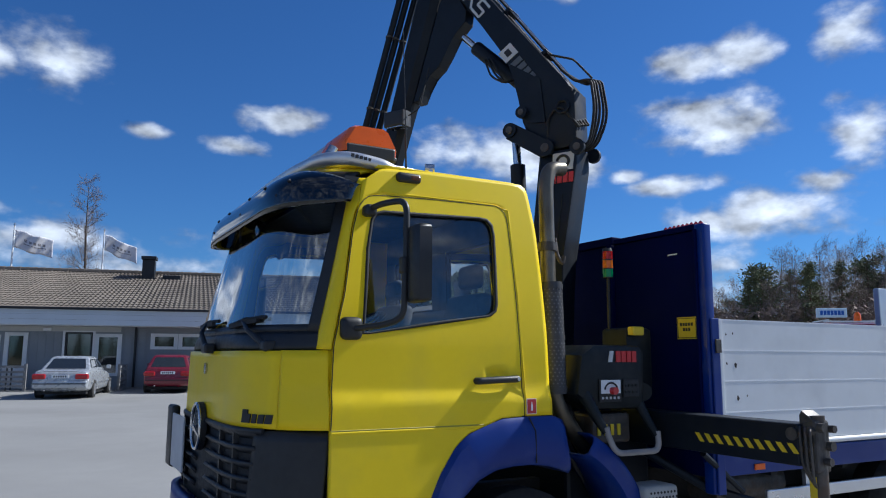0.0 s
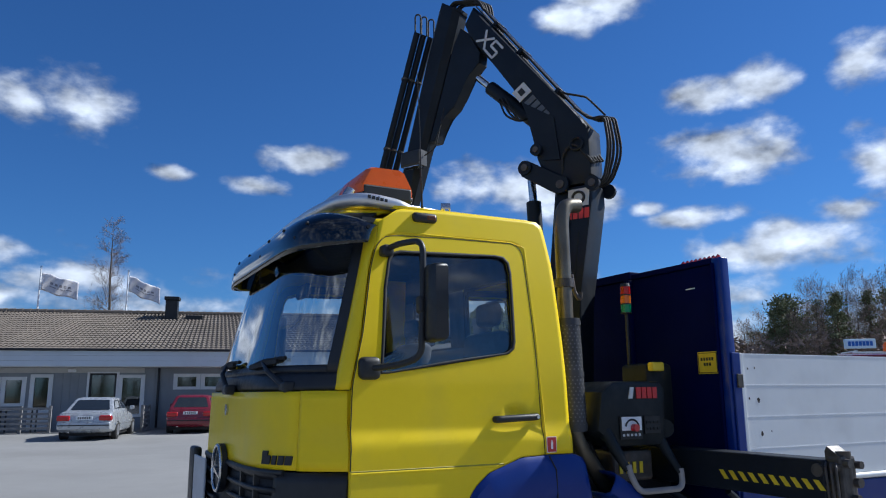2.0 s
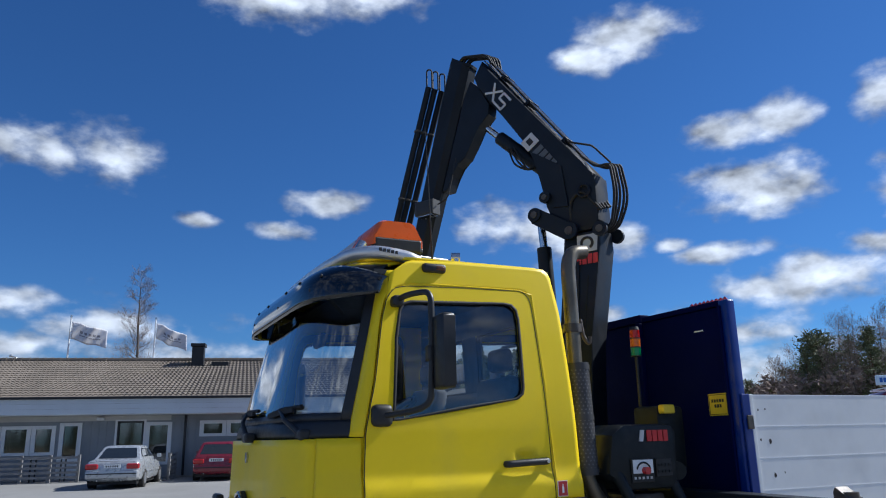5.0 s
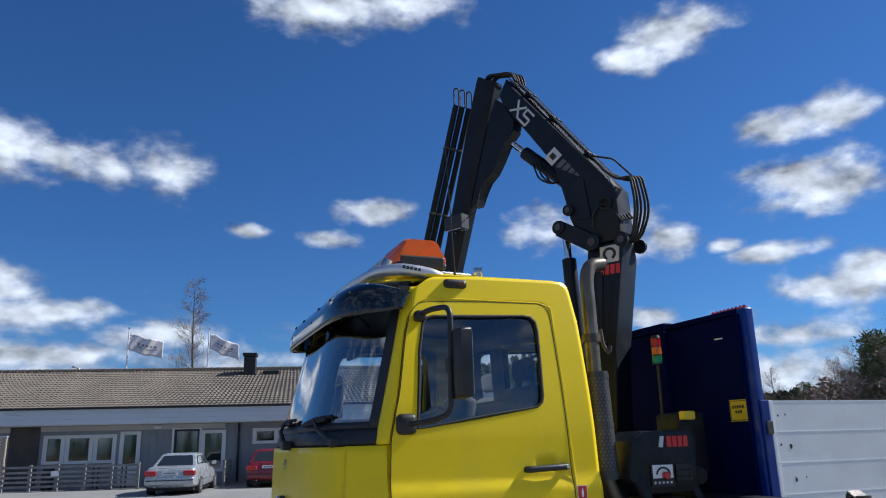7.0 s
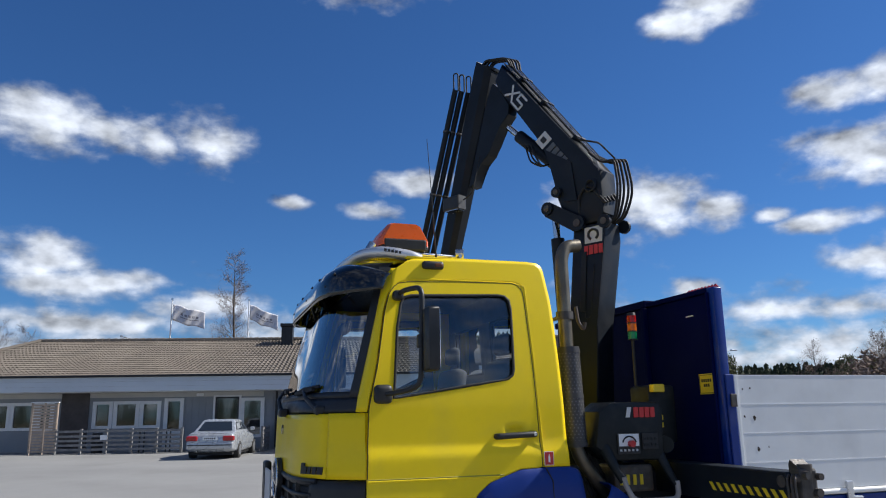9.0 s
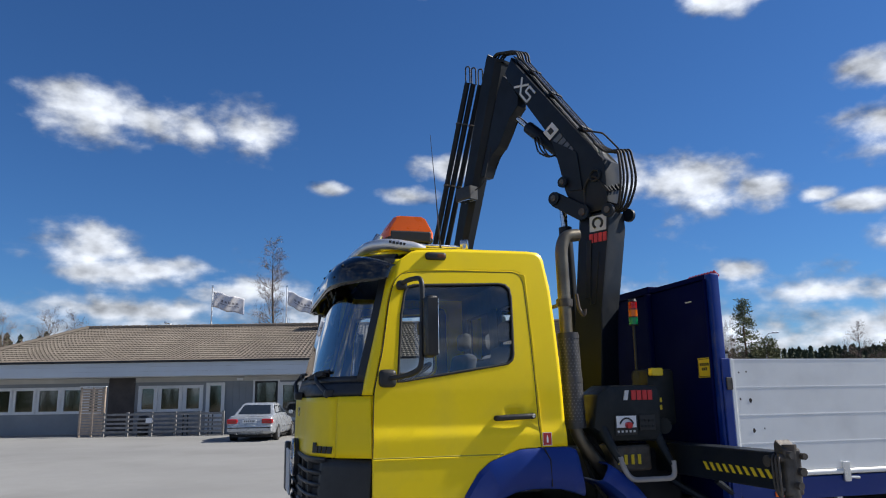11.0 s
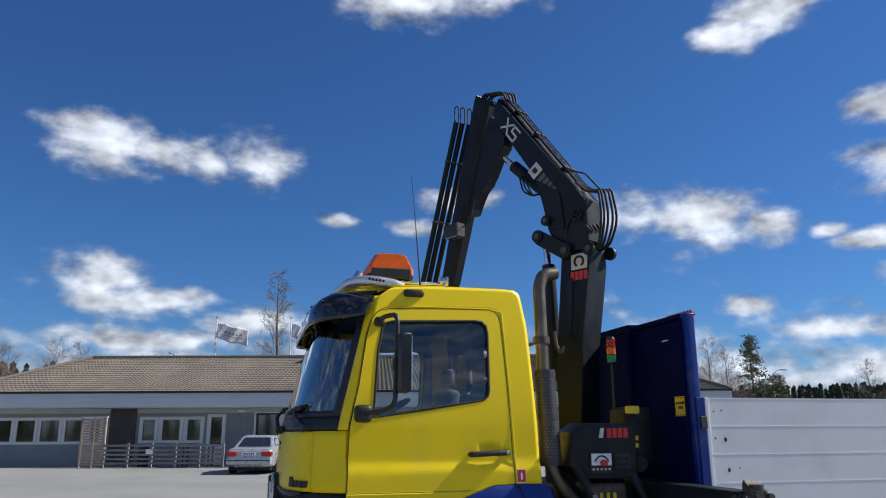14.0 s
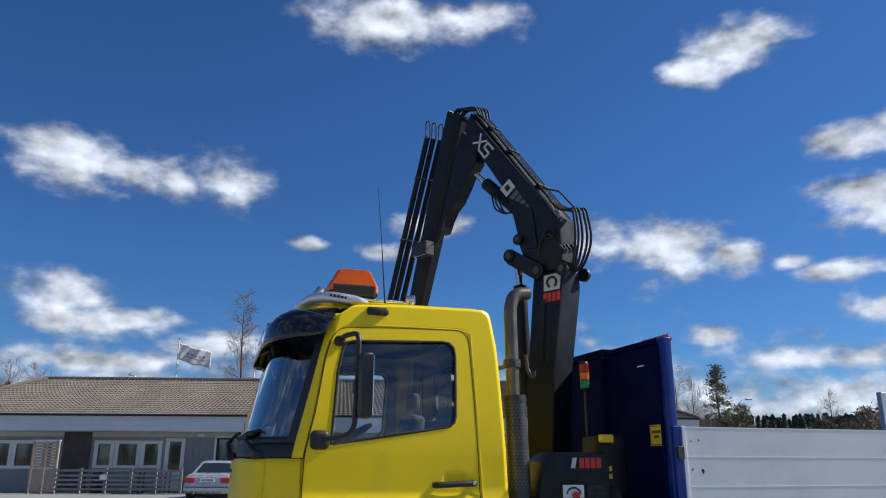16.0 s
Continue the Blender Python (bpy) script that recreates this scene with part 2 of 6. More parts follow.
def add_box(bm, x0, x1, y0, y1, z0, z1, bevel=0.0, seg=2, m=None):
    vs = [bm.verts.new((x, y, z)) for x in (x0, x1) for y in (y0, y1) for z in (z0, z1)]
    fs = [bm.faces.new([vs[i] for i in f]) for f in ((0, 1, 3, 2), (4, 6, 7, 5), (0, 4, 5, 1), (2, 3, 7, 6), (0, 2, 6, 4), (1, 5, 7, 3))]
    if bevel:
        es = list({e for f in fs for e in f.edges})
        r = bmesh.ops.bevel(bm, geom=es, offset=bevel, segments=seg, affect="EDGES", profile=0.5)
        vs = list({v for f in r["faces"] for v in f.verts} | {v for v in vs if v.is_valid})
    if m is not None:
        bmesh.ops.transform(bm, matrix=m, verts=vs)
    return vs


def box(x0, x1, y0, y1, z0, z1, bevel=0.0, seg=2, m=None):
    bm = bmesh.new()
    add_box(bm, x0, x1, y0, y1, z0, z1, bevel, seg, m)
    return bm


def rounded(pts, radius, seg=4):
    """A polyline with its inner corners rounded."""
    pts = [Vector(p) for p in pts]
    out = [pts[0]]
    for a, b, c in zip(pts, pts[1:], pts[2:]):
        u, v = a - b, c - b
        r = min(radius, u.length * 0.48, v.length * 0.48)
        p, q = b + u.normalized() * r, b + v.normalized() * r
        for i in range(seg + 1):
            t = i / seg
            out.append(p.lerp(b, t).lerp(b.lerp(q, t), t))
    out.append(pts[-1])
    return out


def add_tube(bm, pts, r, n=10, closed=False, caps=True):
    pts = [Vector(p) for p in pts]
    rs = r if isinstance(r, (list, tuple)) else [r] * len(pts)
    rings = []
    ref = None
    for i, p in enumerate(pts):
        a = pts[i - 1] if i or closed else pts[0]
        b = pts[(i + 1) % len(pts)] if i < len(pts) - 1 or closed else pts[-1]
        d = (b - a).normalized()
        if ref is None:
            ref = d.orthogonal().normalized()
        ref = (ref - d * ref.dot(d))
        ref = ref.normalized() if ref.length > 1e-6 else d.orthogonal().normalized()
        side = d.cross(ref)
        rings.append([bm.verts.new(p + (ref * math.cos(k * 2 * math.pi / n) + side * math.sin(k * 2 * math.pi / n)) * rs[i]) for k in range(n)])
    pairs = list(zip(rings, rings[1:])) + ([(rings[-1], rings[0])] if closed else [])
    for A, B in pairs:
        for k in range(n):
            bm.faces.new((A[k], A[(k + 1) % n], B[(k + 1) % n], B[k]))
    if caps and not closed:
        bm.faces.new(rings[0][::-1])
        bm.faces.new(rings[-1])


def tube(pts, r, n=10, closed=False, radius=0.0, caps=True):
    bm = bmesh.new()
    add_tube(bm, rounded(pts, radius) if radius else pts, r, n, closed, caps)
    return bm


def add_prism(bm, pts, fn, a, b, bevel=0.0):
    """An outline of (u, v) drawn out from depth a to depth b; fn(u, v, depth) gives the place."""
    A, B = [bm.verts.new(fn(u, v, a)) for u, v in pts], [bm.verts.new(fn(u, v, b)) for u, v in pts]
    n = len(pts)
    fs = [bm.faces.new(A[::-1]), bm.faces.new(B)] + [bm.faces.new((A[i], A[(i + 1) % n], B[(i + 1) % n], B[i])) for i in range(n)]
    if bevel:
        es = list({e for f in fs[:2] for e in f.edges})
        bmesh.ops.bevel(bm, geom=es, offset=bevel, segments=2, affect="EDGES", profile=0.5)


def prism(pts, fn, a, b, bevel=0.0):
    bm = bmesh.new()
    add_prism(bm, pts, fn, a, b, bevel)
    return bm


def grid(fn, nu, nv):
    """A sheet over u, v in 0..1."""
    bm = bmesh.new()
    vs = [[bm.verts.new(fn(i / nu, j / nv)) for j in range(nv + 1)] for i in range(nu + 1)]
    for i in range(nu):
        for j in range(nv):
            bm.faces.new((vs[i][j], vs[i + 1][j], vs[i + 1][j + 1], vs[i][j + 1]))
    return bm


def along(pts, n):
    """n + 1 points spread evenly along a polyline of (u, v)."""
    P = [Vector((*p, 0)) for p in pts]
    d = [0.0]
    for a, b in zip(P, P[1:]):
        d.append(d[-1] + (b - a).length)
    out = []
    for k in range(n + 1):
        s = d[-1] * k / n
        i = max(j for j in range(len(P) - 1) if d[j] <= s + 1e-9)
        t = (s - d[i]) / max(d[i + 1] - d[i], 1e-9)
        q = P[i].lerp(P[i + 1], t)
        out.append((q.x, q.y))
    return out


def reach(outline, c, ang):
    """The distance from c to the closed outline in the direction ang."""
    dx, dy = math.cos(ang), math.sin(ang)
    best = 0.0
    for (x1, y1), (x2, y2) in zip(outline, outline[1:] + outline[:1]):
        ex, ey = x2 - x1, y2 - y1
        den = dx * ey - dy * ex
        if abs(den) < 1e-9:
            continue
        t = ((x1 - c[0]) * ey - (y1 - c[1]) * ex) / den
        s = ((x1 - c[0]) * dy - (y1 - c[1]) * dx) / den
        if t > 0 and -1e-6 <= s <= 1 + 1e-6:
            best = max(best, t)
    return best


def ring_sheet(outer, inner, c, fn, rows, n=132, grow_in=0.0, grow_out=0.0):
    """A sheet between two outlines that lie round c; with inner None it reaches c."""
    angs = sorted([2 * math.pi * k / n for k in range(n)] + [math.atan2(y - c[1], x - c[0]) % (2 * math.pi) for x, y in outer + (inner or [])])
    angs = [a for a, b in zip(angs, angs[1:] + [angs[0] + 2 * math.pi]) if b - a > 0.008]
    bm = bmesh.new()
    rings = []
    for j in range(rows + 1):
        t = j / rows
        ring = []
        for a in angs:
            ro = reach(outer, c, a) + grow_out
            ri = (reach(inner, c, a) + grow_in) if inner else 0.02
            r = ri + (ro - ri) * t
            ring.append(bm.verts.new(fn(c[0] + r * math.cos(a), c[1] + r * math.sin(a))))
        rings.append(ring)
    m = len(angs)
    for A, B in zip(rings, rings[1:]):
        for k in range(m):
            bm.faces.new((A[k], A[(k + 1) % m], B[(k + 1) % m], B[k]))
    if not inner:
        bm.faces.new(rings[0])
    return bm


def disc(bm, centre, normal, r, depth, n=20):
    c, d = Vector(centre), Vector(normal).normalized()
    add_tube(bm, [c - d * depth / 2, c + d * depth / 2], r, n)

# ---- ground ----
def ground_z(x, y):
    return 0.10 + 0.0105 * min(max(y, 0.0), 34.0)


def ground_sheet():
    xs = sorted({-1500, -700, -350, -180, -110, *range(-80, 81, 4), 110, 180, 350, 700, 1500})
    ys = sorted({-1500, -700, -350, -180, -100, *range(-60, 81, 4), 34, 110, 180, 350, 700, 1500})
    bm = bmesh.new()
    vs = [[bm.verts.new((x, y, ground_z(x, y))) for y in ys] for x in xs]
    for i in range(len(xs) - 1):
        for j in range(len(ys) - 1):
            bm.faces.new((vs[i][j], vs[i + 1][j], vs[i + 1][j + 1], vs[i][j + 1]))
    return bm


tagged(part("ground", ground_sheet(), GRAVEL), "flat gravel and dry grass ground reaching the woods", "ground", kind="structure")
yard = bmesh.new()
yv = [[yard.verts.new((x, y, ground_z(x, y) + 0.012)) for y in (-30, -10, 0, 10, 20, 34, 38)] for x in (-45, -20, 0, 20, 45)]
for i in range(4):
    for j in range(6):
        yard.faces.new((yv[i][j], yv[i + 1][j], yv[i + 1][j + 1], yv[i][j + 1]))
tagged(part("pavement", yard, ASPHALT), "pale worn asphalt yard with stains and patches", "asphalt yard", kind="structure")

# ---- office building ----
WALLGREY = mat("grey_panelling", (0.24, 0.255, 0.27), 0.75, var=0.08, scale=1.2, bump=0.1, bump_scale=40)
LIGHTBAND = mat("pale_boarding", (0.50, 0.49, 0.46), 0.7, var=0.08, scale=2)
FASCIA = mat("pale_blue_fascia", (0.52, 0.57, 0.62), 0.6, var=0.05, scale=1.0)
DARKWOOD = mat("dark_brown_panelling", (0.07, 0.06, 0.055), 0.7, var=0.2, scale=3)
TILE = mat("brown_concrete_tile", (0.165, 0.138, 0.112), 0.85, var=0.2, scale=0.8, bump=0.2, bump_scale=40, island=0.35)
FRAME = mat("white_window_frame", (0.70, 0.70, 0.69), 0.5, var=0.05)
DECKWOOD = mat("weathered_timber", (0.22, 0.215, 0.21), 0.85, var=0.25, scale=5, bump=0.2, bump_scale=30)
PINEWOOD = mat("new_larch_slats", (0.40, 0.32, 0.25), 0.8, var=0.2, scale=6, bump=0.2, bump_scale=40)
METALDARK = mat("dark_sheet_metal", (0.022, 0.023, 0.026), 0.5, 0.3, var=0.2, scale=4)
ROOM = mat("dim_room_wall", (0.20, 0.19, 0.175), 0.9, var=0.2, scale=1.0)
CURTAIN = mat("pale_curtain", (0.45, 0.44, 0.41), 0.9, var=0.15, scale=8)

BA = radians(14)
BO = Vector((-0.256, 30.93, 0))
BU, BN = Vector((math.cos(BA), -math.sin(BA), 0)), Vector((-math.sin(BA), -math.cos(BA), 0))
BM = Matrix(((BU.x, -BN.x, 0, BO.x), (BU.y, -BN.y, 0, BO.y), (0, 0, 1, 0), (0, 0, 0, 1)))   # local x along the facade, y inwards


def bbox(u0, u1, o0, o1, z0, z1, bevel=0.0):
    """A box by its stretch along the facade, its distance in front of it, and its height."""
    bm = box(u0, u1, -o1, -o0, z0, z1, bevel)
    bmesh.ops.transform(bm, matrix=BM, verts=bm.verts)
    return bm


def blocal(u, o, z):
    return BM @ Vector((u, -o, z))


U0, U1, ZB, ZT, DEEP = -12.85, 20.9, 0.30, 3.02, 9.9
house = thing("office_building", blocal(0, -4.5, 0.45), "low grey panelled office building with brown tiled hip roof", "building")
windows = [  # along the facade: left, right, sill, head, kind
    (-12.15, -11.2, 1.45, 2.55, "w"), (-11.08, -10.12, 1.45, 2.55, "w"), (-10.0, -9.0, 1.45, 2.55, "w"), (-8.86, -7.85, 1.45, 2.55, "w"),
    (-7.7, -7.15, 1.45, 2.52, "w"), (-5.3, -4.6, 1.48, 2.56, "w"), (-4.4, -3.45, 1.48, 2.56, "w"), (-3.25, -2.5, 1.48, 2.56, "w"),
    (-2.18, -1.5, 0.52, 2.66, "white"), (-0.02, 1.04, 0.52, 2.76, "dark"), (1.2, 2.08, 1.0, 2.64, "w"),
    (3.4, 4.32, 2.12, 2.68, "w"), (4.52, 5.45, 2.12, 2.68, "w"), (7.0, 8.0, 1.45, 2.6, "w"), (9.0, 10.0, 1.45, 2.6, "w"),
    (12.0, 13.0, 1.45, 2.6, "w"), (14.5, 15.5, 1.45, 2.6, "w"), (17.0, 18.0, 1.45, 2.6, "w"),
]
# front wall in pieces round the openings
front = bmesh.new()
edge = U0
for u0, u1, s, h, k in windows:
    add_box(front, edge, u0, 0, 0.22, ZB, 2.78)
    if s > 0.6:
        add_box(front, u0, u1, 0, 0.22, ZB, s)
    else:
        add_box(front, u0, u1, 0, 0.22, ZB, 0.5)
    add_box(front, u0, u1, 0, 0.22, h, 2.78)
    edge = u1
add_box(front, edge, U1, 0, 0.22, ZB, 2.78)
bmesh.ops.transform(front, matrix=BM, verts=front.verts)
part("wall", front, WALLGREY, house, "grey vertical panelling")
part("wall", bbox(U0, 2.12, -0.22, 0.012, 2.78, ZT), LIGHTBAND, house, "pale boarding under the eaves")
part("wall", bbox(2.12, U1, -0.22, 0.0, 2.78, ZT), WALLGREY, house)
part("wall", bbox(U0, U0 + 0.22, -DEEP, -0.22, ZB, ZT), WALLGREY, house)
part("wall", bbox(U1 - 0.22, U1, -DEEP, -0.22, ZB, ZT), WALLGREY, house)
part("wall", bbox(U0, U1, -DEEP - 0.22, -DEEP, ZB, ZT), WALLGREY, house)
part("partition", bbox(U0 + 0.3, U1 - 0.3, -3.3, -3.2, ZB, ZT), ROOM, house)
part("plinth", bbox(U0 - 0.02, U1 + 0.02, -0.1, 0.03, 0.2, 0.5), mat("concrete_plinth", (0.28, 0.27, 0.26), 0.9), house)
part("panel", bbox(-6.75, -5.55, 0.004, 0.05, 0.5, 3.0), DARKWOOD, house, "dark brown panelling")
# batten seams of the panelling
u = U0 + 0.1
while u < U1:
    if not any(a - 0.12 < u < b + 0.12 for a, b, *_ in windows) and not -6.8 < u < -5.5:
        part("batten", bbox(u - 0.012, u + 0.012, 0.002, 0.018, 0.5, 2.77), WALLGREY, house)
    u += 0.30
for u0, u1, s, h, k in windows:
    wood = {"w": FRAME, "white": FRAME, "dark": METALDARK}[k]
    f = 0.075
    fr = bmesh.new()
    for a, b, z0, z1 in ((u0, u0 + f, s, h), (u1 - f, u1, s, h), (u0 + f, u1 - f, h - f, h), (u0 + f, u1 - f, s, s + f)):
        add_box(fr, a, b, -0.03, 0.08, z0, z1)
    if k == "white":
        add_box(fr, u0 + f, u1 - f, -0.02, 0.06, s + f, 1.35)
    bmesh.ops.transform(fr, matrix=BM, verts=fr.verts)
    w = part("window" if k == "w" else "door", fr, wood, house, {"w": "white framed window", "white": "white glazed door", "dark": "dark framed glass door"}[k])
    g = part("pane", bbox(u0 + f, u1 - f, -0.045, -0.035, (1.35 if k == "white" else s + f), h - f), PANE, w)
    if k == "w" and -5 < u0 < -4:
        part("curtain", bbox(u0 + f, u0 + f + 0.16, -0.2, -0.16, s + f, h - f), CURTAIN, w)
    trim = bmesh.new()
    for a, b, z0, z1 in ((u0 - 0.09, u0, s - 0.05, h + 0.06), (u1, u1 + 0.09, s - 0.05, h + 0.06), (u0, u1, h, h + 0.06), (u0, u1, s - 0.05, s)):
        add_box(trim, a, b, -0.035, 0.0, z0, z1)
    bmesh.ops.transform(trim, matrix=BM, verts=trim.verts)
    part("frame", trim, FRAME, w)
# eaves, fascia, soffit
EV = 0.92
part("soffit", bbox(U0 - EV, U1 + EV, -DEEP - EV, EV, 2.99, 3.03), LIGHTBAND, house)
for z0, z1 in ((3.034, 3.24), (3.244, 3.45), (3.454, 3.66)):
    part("fascia_board", bbox(U0 - EV, U1 + EV, EV, EV + 0.03, z0, z1), FASCIA, house)
    part("fascia_board", bbox(U0 - EV - 0.03, U0 - EV, -DEEP - EV, EV + 0.03, z0, z1), FASCIA, house)
    part("fascia_board", bbox(U1 + EV, U1 + EV + 0.03, -DEEP - EV, EV + 0.03, z0, z1), FASCIA, house)
part("gutter", bbox(U0 - EV - 0.06, U1 + EV + 0.06, EV + 0.034, EV + 0.14, 3.64, 3.74, 0.02), METALDARK, house)
pipe = tube([blocal(2.72, 0.06, 0.5), blocal(2.72, 0.06, 3.0)], 0.05, 8)
part("downpipe", pipe, METALDARK, house)

# tiled roof: four slopes, each course a wavy strip
ZE, ZR = 3.68, 5.74
RL, RR = -10.0, U1 - 3.1
HALF = DEEP / 2 + EV


def slope_tiles(eave_a, eave_b, ridge_a, ridge_b, length, courses, waves):
    """Pantile courses on a slope between its eave and its ridge, lapped and corrugated."""
    bm = bmesh.new()
    ea, eb, ra, rb = (Vector(v) for v in (eave_a, eave_b, ridge_a, ridge_b))
    n_up = (eb - ea).cross(ra.lerp(rb, 0.5) - ea.lerp(eb, 0.5)).normalized()
    if n_up.z < 0:
        n_up = -n_up
    cuts = waves * 4
    for c in range(courses):
        t0, t1 = c / courses, (c + 1.12) / courses
        t1 = min(t1, 1.0)
        lo_a, lo_b, hi_a, hi_b = ea.lerp(ra, t0), eb.lerp(rb, t0), ea.lerp(ra, t1), eb.lerp(rb, t1)
        rows = []
        for a, b, up in ((lo_a, lo_b, 0.012), (lo_a, lo_b, 0.052), (hi_a, hi_b, 0.018)):
            row = []
            for i in range(cuts + 1):
                s = i / cuts
                wave = 0.024 * math.sin(s * waves * 2 * math.pi)
                q = a.lerp(b, s)
                row.append(bm.verts.new(q + n_up * (up + wave)))
            rows.append(row)
        for A, B in zip(rows, rows[1:]):
            for i in range(cuts):
                bm.faces.new((A[i], A[i + 1], B[i + 1], B[i]))
    return bm


FA, FB = blocal(U0 - EV, EV + 0.08, ZE), blocal(U1 + EV, EV + 0.08, ZE)
BA_, BB_ = blocal(U0 - EV, -DEEP - EV, ZE), blocal(U1 + EV, -DEEP - EV, ZE)
GA, GB = blocal(RL, -4.5, ZR), blocal(RR, -4.5, ZR)
tagged(part("roof_tiles", slope_tiles(FA, FB, GA, GB, 35, 18, 172), TILE, house, "brown wavy concrete roof tiles", smooth=50), kind="stuff")
tagged(part("roof_tiles", slope_tiles(BA_, FA, GA, GA + Vector((0.01, 0.01, 0)), 12, 18, 56), TILE, house, smooth=50), kind="stuff")
tagged(part("roof_tiles", slope_tiles(FB, BB_, GB, GB + Vector((0.01, 0.01, 0)), 12, 17, 38), TILE, house, smooth=50), kind="stuff")
tagged(part("roof_tiles", slope_tiles(BA_, BB_, GA, GB, 35, 12, 60), TILE, house, smooth=50), kind="stuff")
for a, b in ((GA, GB), (FA, GA), (FB, GB)):
    n = int((b - a).length / 0.34)
    for i in range(n):
        p, q = a.lerp(b, i / n), a.lerp(b, (i + 1.06) / n)
        part("ridge_tile", tube([p + Vector((0, 0, 0.045)), q + Vector((0, 0, 0.02))], [0.11, 0.16], 8), TILE, house)
chim = bmesh.new()
add_box(chim, 2.30, 2.86, 3.62, 4.18, 4.9, 6.34, 0.01)
bmesh.ops.transform(chim, matrix=BM, verts=chim.verts)
ch = part("chimney", chim, METALDARK, house, "dark sheet metal chimney")
part("cap", bbox(2.24, 2.92, -4.24, -3.56, 6.36, 6.52, 0.015), METALDARK, ch)
part("base_flashing", bbox(2.2, 2.96, -4.28, -3.5, 5.2, 5.46), METALDARK, ch)
part("roof_hatch", bbox(3.25, 4.05, -4.1, -3.55, 5.28, 5.62, 0.02), METALDARK, house, "dark metal roof hatch")
part("wall_lamp", bbox(-0.85, -0.55, 0.02, 0.14, 2.80, 2.92, 0.02), WHITE, house)

# deck with rails, slatted screen and tables
deck = thing("timber_deck", blocal(-2.2, 1.0, 0.33), "weathered timber deck along the office front", "deck")
for i in range(14):
    o = 0.08 + i * 0.14
    part("plank", bbox(-7.0, 2.55, o, o + 0.13, 0.40, 0.44), DECKWOOD, deck)
part("skirt", bbox(-7.0, 2.55, 2.04, 2.07, 0.2, 0.43), DECKWOOD, deck)


def rail(u0, o0, u1, o1, n):
    r = thing("deck_railing", blocal((u0 + u1) / 2, (o0 + o1) / 2, 0.44), "grey weathered railing of horizontal boards on posts", "railing", group="deck railings")
    for i in range(n + 1):
        t = i / n
        u, o = u0 + (u1 - u0) * t, o0 + (o1 - o0) * t
        part("post", bbox(u - 0.05, u + 0.05, o - 0.05, o + 0.05, 0.28, 1.46), DECKWOOD, r)
    for z in (0.62, 0.80, 0.98, 1.16, 1.36):
        bm = bmesh.new()
        a, b = blocal(u0, o0 + 0.07, z), blocal(u1, o1 + 0.07, z)
        d = (b - a)
        m = Matrix.Translation(a) @ d.to_track_quat("X", "Z").to_matrix().to_4x4()
        add_box(bm, 0, d.length, -0.012, 0.012, -0.045, 0.045, m=m)
        part("board", bm, DECKWOOD, r)
    return r


rail(-6.05, 2.0, -0.9, 2.0, 5)
rail(2.45, 0.3, 2.45, 2.0, 2)
screen = thing("slatted_screen", blocal(-6.6, 2.0, 0.44), "tall pinkish timber slat screen at the deck", "screen")
for u in (-7.08, -6.56, -6.06):
    part("post", bbox(u - 0.035, u + 0.035, 1.96, 2.04, 0.3, 2.55), PINEWOOD, screen)
for i in range(17):
    z = 0.52 + i * 0.118
    part("slat", bbox(-7.1, -6.04, 2.045, 2.07, z, z + 0.085), PINEWOOD, screen)
part("cap", bbox(-7.14, -6.0, 1.95, 2.08, 2.552, 2.59), WHITE, screen)


def table(u, o):
    t = thing("garden_table", blocal(u, o, 0.44), "white topped garden table on the deck", "table", group="deck tables")
    part("tabletop", bbox(u - 0.65, u + 0.65, o - 0.4, o + 0.4, 1.30, 1.36, 0.02), WHITE, t)
    for du in (-0.55, 0.55):
        for do in (-0.3, 0.3):
            part("leg", bbox(u + du - 0.025, u + du + 0.025, o + do - 0.025, o + do + 0.025, 0.44, 1.30), METALDARK, t)


table(-2.15, 1.45)
barrel = thing("waste_bin", blocal(-4.6, 1.3, 0.44), "dark round waste bin with a white notice", "bin")
part("bin", tube([blocal(-4.6, 1.3, 0.44), blocal(-4.6, 1.3, 1.0), blocal(-4.6, 1.3, 1.28)], [0.22, 0.25, 0.2], 16), METALDARK, barrel, smooth=40)
part("notice", bbox(-4.2, -3.92, 2.09, 2.10, 1.0, 1.2), WHITE, barrel)


